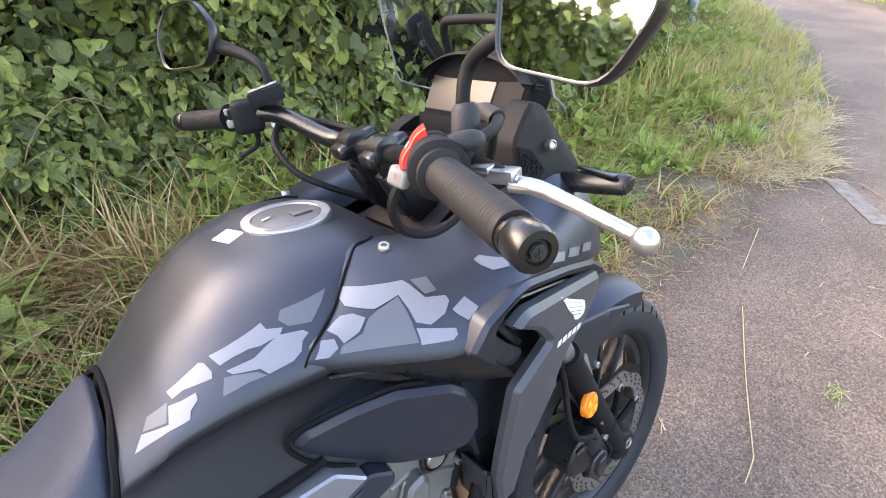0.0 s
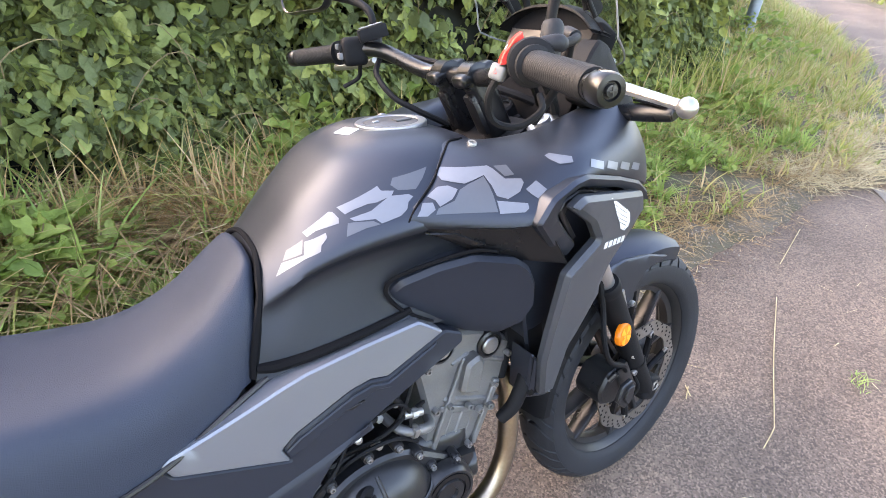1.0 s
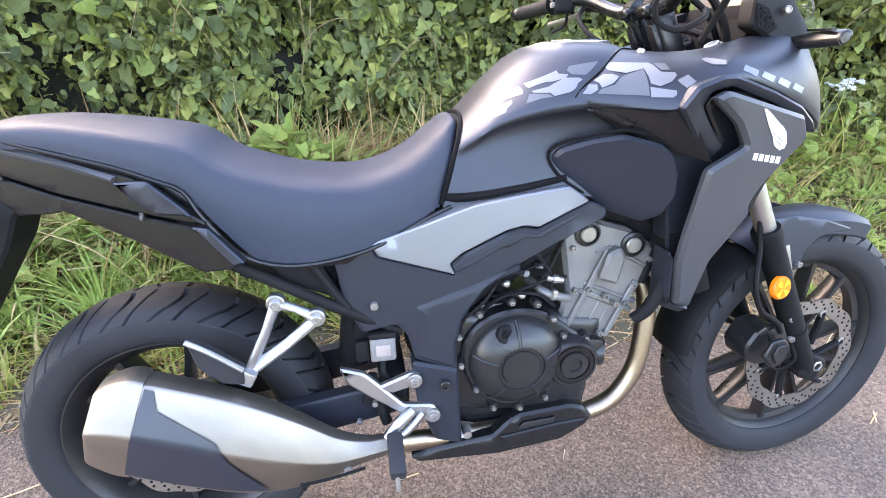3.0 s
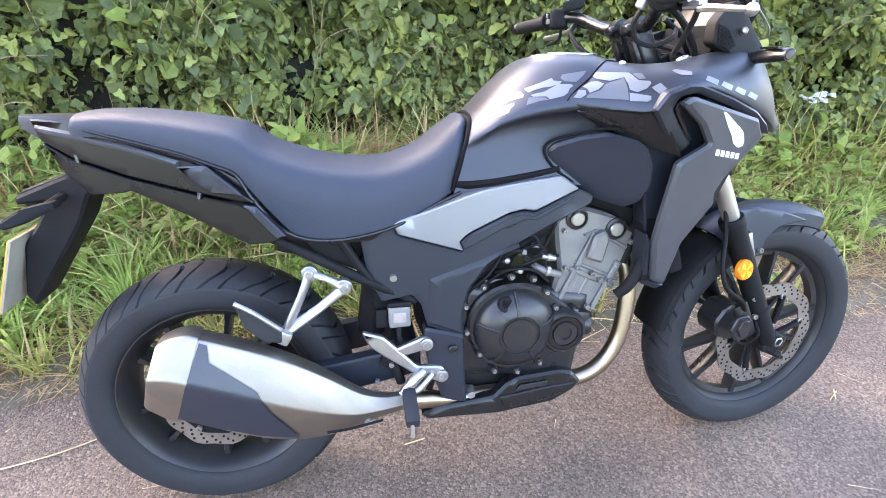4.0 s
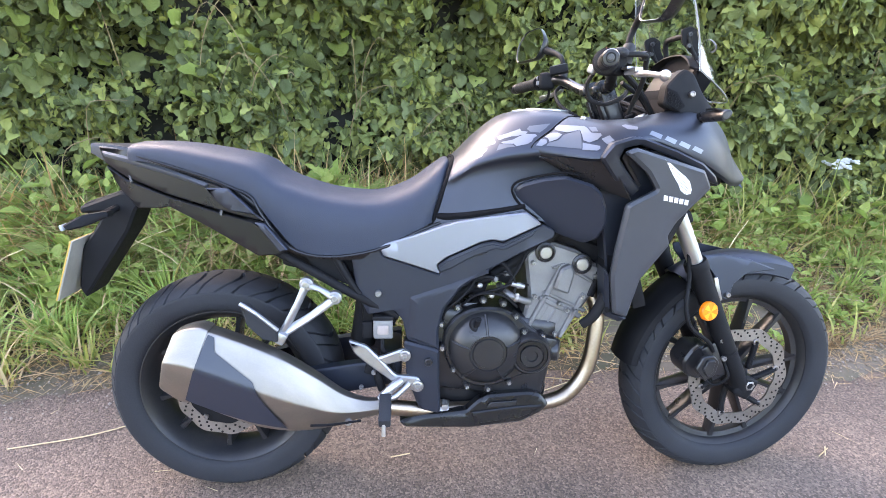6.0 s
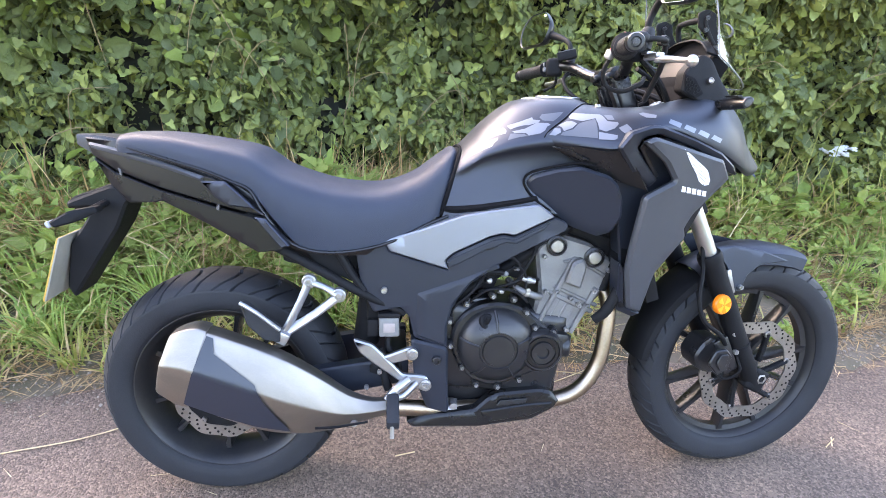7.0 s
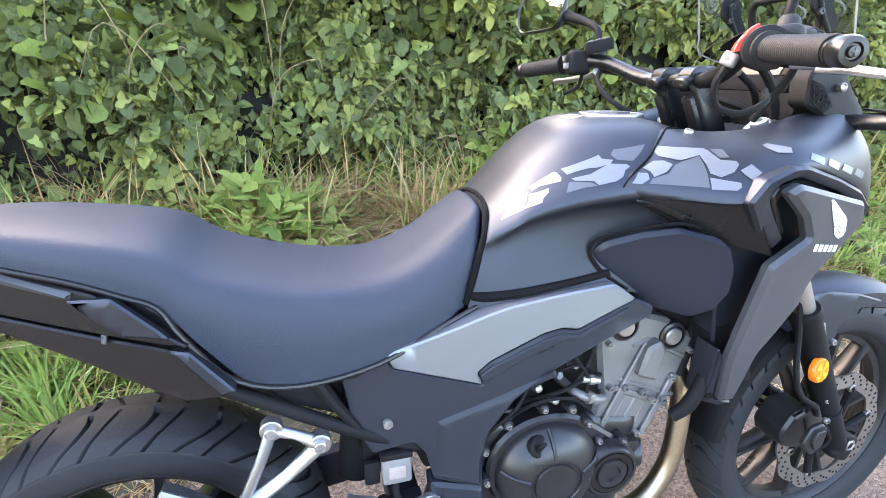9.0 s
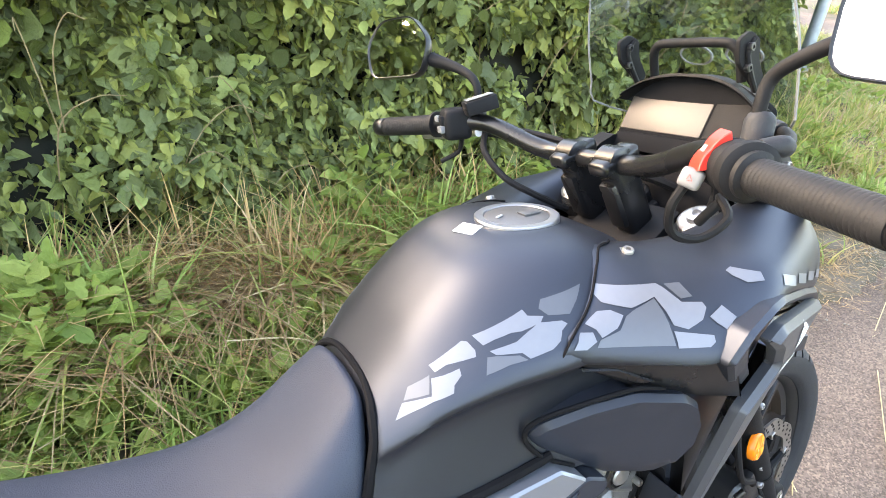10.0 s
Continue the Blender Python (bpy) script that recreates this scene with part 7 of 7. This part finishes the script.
part("stop_switch", moved(grid(rocker), BARS), RED, rs, "red engine stop rocker")
part("stop_mark", moved(grid([[round_bar(a, 0.0279, -0.006 + w) for a in (22, 32, 42)] for w in (-0.006, 0.001)], wrap=False, caps=False), BARS), WHITE, rs)
part("hazard_switch", moved(box((0.871, -0.222, 1.146), (0.012, 0.021, 0.019), (20, 12, 25), 0.0055, 4), BARS), GREYKEY, rs, "light grey hazard button")
part("hazard_mark", moved(grid([[Vector((0.8645 + 0.2 * r * math.sin(a), -0.2245 + r * math.cos(a), 1.1475 + r * math.sin(a))) for a in (math.pi / 2, math.pi * 7 / 6, math.pi * 11 / 6)] for r in (0.0042, 0.0032)], caps=False), BARS), RED, rs)
part("cable_loop", moved(tube([(0.880, -0.215, 1.145), (0.868, -0.205, 1.115), (0.880, -0.20, 1.085), (0.910, -0.21, 1.075), (0.945, -0.215, 1.090), (0.965, -0.19, 1.105)], 0.0048, 8, 6), BARS), BLACK, rs)
bm_perch = part("brake_perch", moved(join(box((0.915, -0.243, 1.158), (0.040, 0.028, 0.028), (0, 0, 12), 0.008, 3), tube([(0.925, -0.225, 1.150), (0.938, -0.262, 1.142), (0.940, -0.285, 1.138)], [0.011, 0.010, 0.008], 12, 3)), BARS), BLACK, bar, "brake master cylinder")
part("adjuster", moved(join(tube([(0.930, -0.262, 1.138), (0.944, -0.300, 1.136)], 0.006, 10, 0), box((0.940, -0.285, 1.141), (0.020, 0.026, 0.010), (0, 0, 15), 0.003), box((0.930, -0.268, 1.146), (0.016, 0.020, 0.006), (0, 0, 15), 0.002)), BARS), ALLOY, bm_perch)
part("brake_lever", moved(tube([(0.940, -0.292, 1.133), (0.948, -0.315, 1.131), (0.946, -0.350, 1.127), (0.941, -0.390, 1.122), (0.937, -0.422, 1.118)], [0.0085, 0.008, 0.0066, 0.006, 0.0056], 12, 4, 0.7), BARS), ALLOY, bm_perch, "bright alloy brake lever")
part("lever_ball", moved(ball((0.936, -0.428, 1.117), 0.0105), BARS), ALLOY, bm_perch)
hose = part("front_hose", moved(tube([(0.918, -0.272, 1.172), (0.950, -0.262, 1.175), (0.978, -0.240, 1.176), (0.990, -0.220, 1.170), (0.995, -0.200, 1.125), (0.99, -0.15, 1.06)], 0.0058, 10, 6), BARS), BLACK, bm_perch)
part("hose_sleeve", moved(tube([(0.982, -0.234, 1.1755), (0.986, -0.215, 1.180), (0.990, -0.200, 1.178)], 0.0095, 12, 4), BARS), RUBBER, hose, "ribbed rubber sleeve")
part("wire_boot", moved(tube([(0.895, -0.268, 1.176), (0.912, -0.276, 1.176), (0.922, -0.274, 1.173)], [0.0075, 0.0095, 0.0085], 12, 4), BARS), RUBBER, hose, "rubber boot")
ls = part("switch_housing", moved(join(box((0.895, 0.240, 1.158), (0.046, 0.052, 0.050), (0, 0, -18), 0.012, 3), box((0.872, 0.240, 1.165), (0.012, 0.020, 0.016), (0, 0, -18), 0.004)), BARS), BLACK, bar, "black left switch housing")
part("indicator_switch", moved(join(box((0.866, 0.236, 1.152), (0.010, 0.014, 0.012), (0, 0, 0), 0.003), box((0.869, 0.252, 1.168), (0.008, 0.012, 0.010), (0, 0, 0), 0.003)), BARS), GREYKEY, ls)
part("clutch_lever", moved(tube([(0.930, 0.225, 1.140), (0.945, 0.260, 1.135), (0.935, 0.33, 1.125), (0.920, 0.40, 1.120)], 0.007, 10, 4), BARS), ALLOY, ls, "alloy clutch lever")
ctl = part("control_box", moved(box((0.916, 0.196, 1.188), (0.052, 0.036, 0.022), (0, -12, -20), 0.003), BARS), BLACK, bar, "small black heated-grip control box")
part("control_label", moved(box((0.913, 0.196, 1.2005), (0.044, 0.026, 0.001), (0, -12, -20), 0.0003, 1), BARS), GREYKEY, ctl, "pale printed keypad")
for k in range(3):
    part("keypad_bar", moved(box((0.900 + 0.013 * k, 0.2005 - 0.0047 * k, 1.1985 + 0.0028 * k), (0.006, 0.014, 0.001), (0, -12, -20), 0.0003, 1), BARS), SMOKE, ctl)
part("clutch_cable", moved(tube([(0.93, 0.205, 1.145), (0.90, 0.165, 1.120), (0.905, 0.12, 1.085), (0.935, 0.09, 1.06), (0.985, 0.07, 1.03)], 0.0052, 8, 6), BARS), BLACK, ls)
part("left_cable", moved(tube([(0.90, 0.23, 1.135), (0.90, 0.245, 1.11), (0.875, 0.262, 1.095)], 0.004, 8, 4), BARS), BLACK, ls)
part("wiring", moved(join(tube([(0.935, 0.19, 1.15), (0.975, 0.13, 1.14), (1.00, 0.06, 1.12), (1.03, 0.0, 1.06)], 0.005, 8, 5), tube([(0.93, 0.20, 1.14), (0.98, 0.14, 1.125), (1.01, 0.07, 1.105), (1.04, 0.02, 1.05)], 0.004, 8, 5)), BARS), BLACK, bar)
for k, pts in enumerate((((0.985, 0.10, 1.125), (1.03, 0.05, 1.10), (1.075, -0.02, 1.075), (1.11, -0.06, 1.05)), ((0.980, -0.12, 1.130), (1.03, -0.10, 1.105), (1.08, -0.06, 1.07), (1.12, -0.02, 1.04)), ((0.96, -0.17, 1.150), (1.01, -0.155, 1.110), (1.06, -0.12, 1.060), (1.08, -0.08, 1.02)), ((0.95, 0.17, 1.150), (1.01, 0.13, 1.115), (1.06, 0.09, 1.070), (1.09, 0.05, 1.03)), ((1.00, 0.02, 1.100), (1.05, 0.06, 1.085), (1.09, 0.03, 1.06), (1.12, 0.01, 1.03)))):
    part("cable_loom", moved(tube(pts, 0.0055 if k % 2 else 0.007, 8, 5), BARS), BLACK, bar)
part("ignition_lock", join(lathe([(0.020, -0.03), (0.020, 0.012), (0.017, 0.015), (0.013, 0.015), (0.012, 0.012), (0.0003, 0.012)], (1.058, 0.0, 1.048), HEAD, 24), box((1.058, 0.0, 1.02), (0.05, 0.06, 0.04), (0, -27, 0), 0.008)), BLACK, bike, "black ignition lock")
# Added black sheet: hides the bright shapes below the dash and darkens that space.
part("dash_backing", grid([[Vector((1.10, y, 1.100)) for y in np.linspace(-0.13, 0.15, 8)], [Vector((1.085, y * 0.95, 1.060)) for y in np.linspace(-0.13, 0.15, 8)], [Vector((1.075, y * 0.9, 1.010)) for y in np.linspace(-0.13, 0.15, 8)], [Vector((1.085, y * 0.9, 1.008)) for y in np.linspace(-0.13, 0.15, 8)], [Vector((1.11, y, 1.098)) for y in np.linspace(-0.13, 0.15, 8)]], wrap=False, caps=False), MATT, bike, "black backing sheet added to keep the space below the instruments dark")
part("gaiter", join(box((1.02, 0, 0.985), (0.12, 0.19, 0.05), (0, -10, 0), 0.015)), BLACK, bike)
both("tank_front_bolt", join(lathe([(0.012, -0.004), (0.012, 0.0), (0.008, 0.001)], (0.889, -0.137, 1.0460), (0, -0.3, 1), 16), bolt((0.889, -0.137, 1.0465), 0.007, 0.006, (0, -0.3, 1))), CHROME, bike)


def mirror(s):
    """A handlebar mirror on its bent stem."""
    m = part("mirror_stem", moved(tube([(0.938, 0.236 * s, 1.165), (0.941, 0.236 * s, 1.205), (0.948, 0.240 * s, 1.230), (0.948, 0.266 * s, 1.247), (0.954, 0.292 * s, 1.258), (0.968, 0.318 * s, 1.266)] if s < 0 else [(0.937, 0.233, 1.165), (0.937, 0.233, 1.200), (0.936, 0.242, 1.223), (0.929, 0.275, 1.241), (0.908, 0.330, 1.259)], [0.0066, 0.0066, 0.0068, 0.0070, 0.0076, 0.011] if s < 0 else [0.0065, 0.0065, 0.0068, 0.008, 0.012], 12, 5), BARS), BLACK, bar, "black mirror stem")
    part("stem_boot", moved(lathe([(0.0135, 0), (0.0135, 0.034), (0.011, 0.039), (0.0075, 0.042)], (0.937, 0.237 * s, 1.158), (0.15, 0, 1), 18), BARS), RUBBER, m, "rubber stem boot")
    if s > 0:
        out = rounded([(-0.082, 0, 0.006), (-0.052, 0, 0.052), (0.030, 0, 0.056), (0.080, 0, 0.012), (0.070, 0, -0.050), (-0.058, 0, -0.054)], 0.022, 4)
        yaw, tip, roll, c = 19, -17, 0, (0.876, 0.396, 1.280)
    else:
        out = rounded([(-0.086, 0, 0.006), (-0.056, 0, 0.052), (0.028, 0, 0.056), (0.062, 0, 0.024), (0.056, 0, -0.046), (-0.050, 0, -0.054)], 0.022, 4)
        yaw, tip, roll, c = 2, -12.5, 4.1, (0.9485, -0.3458, 1.2724)
    turn = Matrix.Translation(c) @ Matrix.Rotation(radians(-90 + yaw), 4, "Z") @ pose(0, 0, 0, tip, 0, 0) @ Matrix.Rotation(radians(roll), 4, "Y")
    k = len(out)
    shell = grid([[Vector((p.x * f, d, p.z * f)) for p in out] for f, d in ((0.935, -0.002), (0.945, -0.005), (0.975, -0.006), (1.0, 0.0), (0.99, 0.008), (0.80, 0.024), (0.40, 0.034))])
    glass = grid([[Vector((p.x * 0.945, d, p.z * 0.945)) for p in out] for d in (0.0, -0.0035)])
    if s < 0:
        for b in (shell, glass):
            for v in b.verts:
                v.co.x = -v.co.x
            bmesh.ops.reverse_faces(b, faces=b.faces[:])
    sh = part("mirror_shell", moved(shell, BARS @ turn), GLOSSBLACK, m, "black mirror housing")
    part("mirror_glass", moved(glass, BARS @ turn), MIRROR, sh, "mirror glass")


mirror(-1)
mirror(1)

# films and marks on the paint
def patches(outlines, surface, material, thing, label, off, twins=False):
    for outline in outlines:
        film = skin(outline, surface, off, 0.007)
        if twins:
            part("camouflage_patch", flipped(film), material, thing, label)
        part("camouflage_patch", film, material, thing, label)


patches(([(0.643, 0.972), (0.677, 0.995), (0.681, 0.995), (0.684, 0.989), (0.682, 0.984), (0.670, 0.980), (0.656, 0.975), (0.645, 0.968)],
         [(0.599, 0.924), (0.610, 0.938), (0.622, 0.944), (0.634, 0.950), (0.640, 0.963), (0.650, 0.967), (0.665, 0.974), (0.664, 0.969), (0.655, 0.961), (0.652, 0.955), (0.633, 0.946)],
         [(0.687, 1.000), (0.730, 1.017), (0.739, 1.021), (0.741, 1.016), (0.755, 1.015), (0.750, 1.010), (0.730, 1.004), (0.720, 1.003), (0.704, 0.998), (0.692, 0.993)],
         [(0.695, 0.989), (0.721, 0.996), (0.734, 1.003), (0.748, 1.010), (0.770, 1.010), (0.774, 1.007), (0.766, 1.002), (0.761, 0.994), (0.751, 0.988), (0.727, 0.982), (0.722, 0.987), (0.699, 0.986)]), tank_surface, PATCH, tank, "pale grey angular film patch", 0.0012, True)
patches(([(0.620, 0.951), (0.640, 0.965), (0.633, 0.951), (0.612, 0.940)], [(0.691, 0.984), (0.699, 0.985), (0.719, 0.985), (0.725, 0.981), (0.708, 0.978), (0.684, 0.970)],
         [(0.760, 1.028), (0.808, 1.035), (0.795, 1.024), (0.781, 1.014), (0.760, 1.015), (0.754, 1.021)]), tank_surface, PATCH_MID, tank, "mid grey film patch", 0.0008)
patches(([(0.815, 1.026), (0.823, 1.033), (0.876, 1.032), (0.879, 1.029), (0.884, 1.019), (0.902, 1.018), (0.902, 1.014), (0.892, 1.005), (0.875, 0.998), (0.864, 1.002), (0.864, 1.013), (0.863, 1.024), (0.836, 1.017), (0.815, 1.021)],
         [(0.789, 1.006), (0.798, 1.011), (0.806, 1.015), (0.817, 1.016), (0.825, 1.012), (0.814, 1.002), (0.797, 0.995), (0.795, 1.002)],
         [(0.768, 0.986), (0.780, 1.000), (0.791, 1.000), (0.791, 0.992), (0.780, 0.985)], [(0.862, 0.997), (0.895, 0.992), (0.894, 0.986), (0.888, 0.982), (0.860, 0.982), (0.861, 0.987)],
         [(0.900, 1.007), (0.917, 1.015), (0.924, 1.005), (0.909, 0.996), (0.903, 1.002)], [(0.951, 1.037), (0.959, 1.039), (0.980, 1.035), (0.976, 1.029), (0.958, 1.029), (0.951, 1.034)]), cowl_surface, PATCH, bike, "pale grey angular film patch", 0.002)
patches(([(0.839, 1.016), (0.862, 1.023), (0.861, 1.004), (0.859, 0.984), (0.790, 0.986), (0.795, 0.993), (0.816, 1.000), (0.827, 1.011)],
         [(0.883, 1.031), (0.899, 1.031), (0.898, 1.022), (0.886, 1.021)]), cowl_surface, PATCH_MID, bike, "mid grey film patch", 0.0013)
# model mark as plain blocks along the cowl's lower edge
for k in range(4):
    x = 1.000 + 0.038 * k
    z = 1.020 - 0.0105 * k
    part("model_mark", skin([(x, z), (x + 0.008, z + 0.008), (x + 0.034, z - 0.001), (x + 0.028, z - 0.010)], cowl_surface, 0.0012), PATCH, bike, "pale block mark")


def shroud_mark(name, pts, label):
    part(name, skin(pts, shroud_surface, 0.0012, 0.02), WHITE, shroud, label)


for pts in ([(1.034, 0.974), (1.109, 0.926), (1.117, 0.915), (1.045, 0.959)], [(1.046, 0.9575), (1.118, 0.9135), (1.125, 0.902), (1.060, 0.940)], [(1.061, 0.9385), (1.126, 0.9005), (1.132, 0.890), (1.076, 0.922)], [(1.077, 0.9205), (1.132, 0.8885), (1.133, 0.882), (1.093, 0.905)], [(1.094, 0.9035), (1.132, 0.8805), (1.126, 0.873), (1.108, 0.884)], [(1.107, 0.929), (1.130, 0.912), (1.146, 0.886), (1.146, 0.874), (1.130, 0.870), (1.131, 0.892)]):
    shroud_mark("wing_mark", [(1.040 + (x - 1.034) * 0.80, 0.968 + (z - 0.974) * 0.80) for x, z in pts], "white wing-shaped mark")
for k in range(5):
    x, z = 1.058 + 0.0150 * k, 0.886 - 0.0030 * k
    shroud_mark("name_mark", [(x, z), (x + 0.0115, z - 0.0022), (x + 0.0135, z - 0.0150), (x + 0.002, z - 0.0130)], "white plain bar")
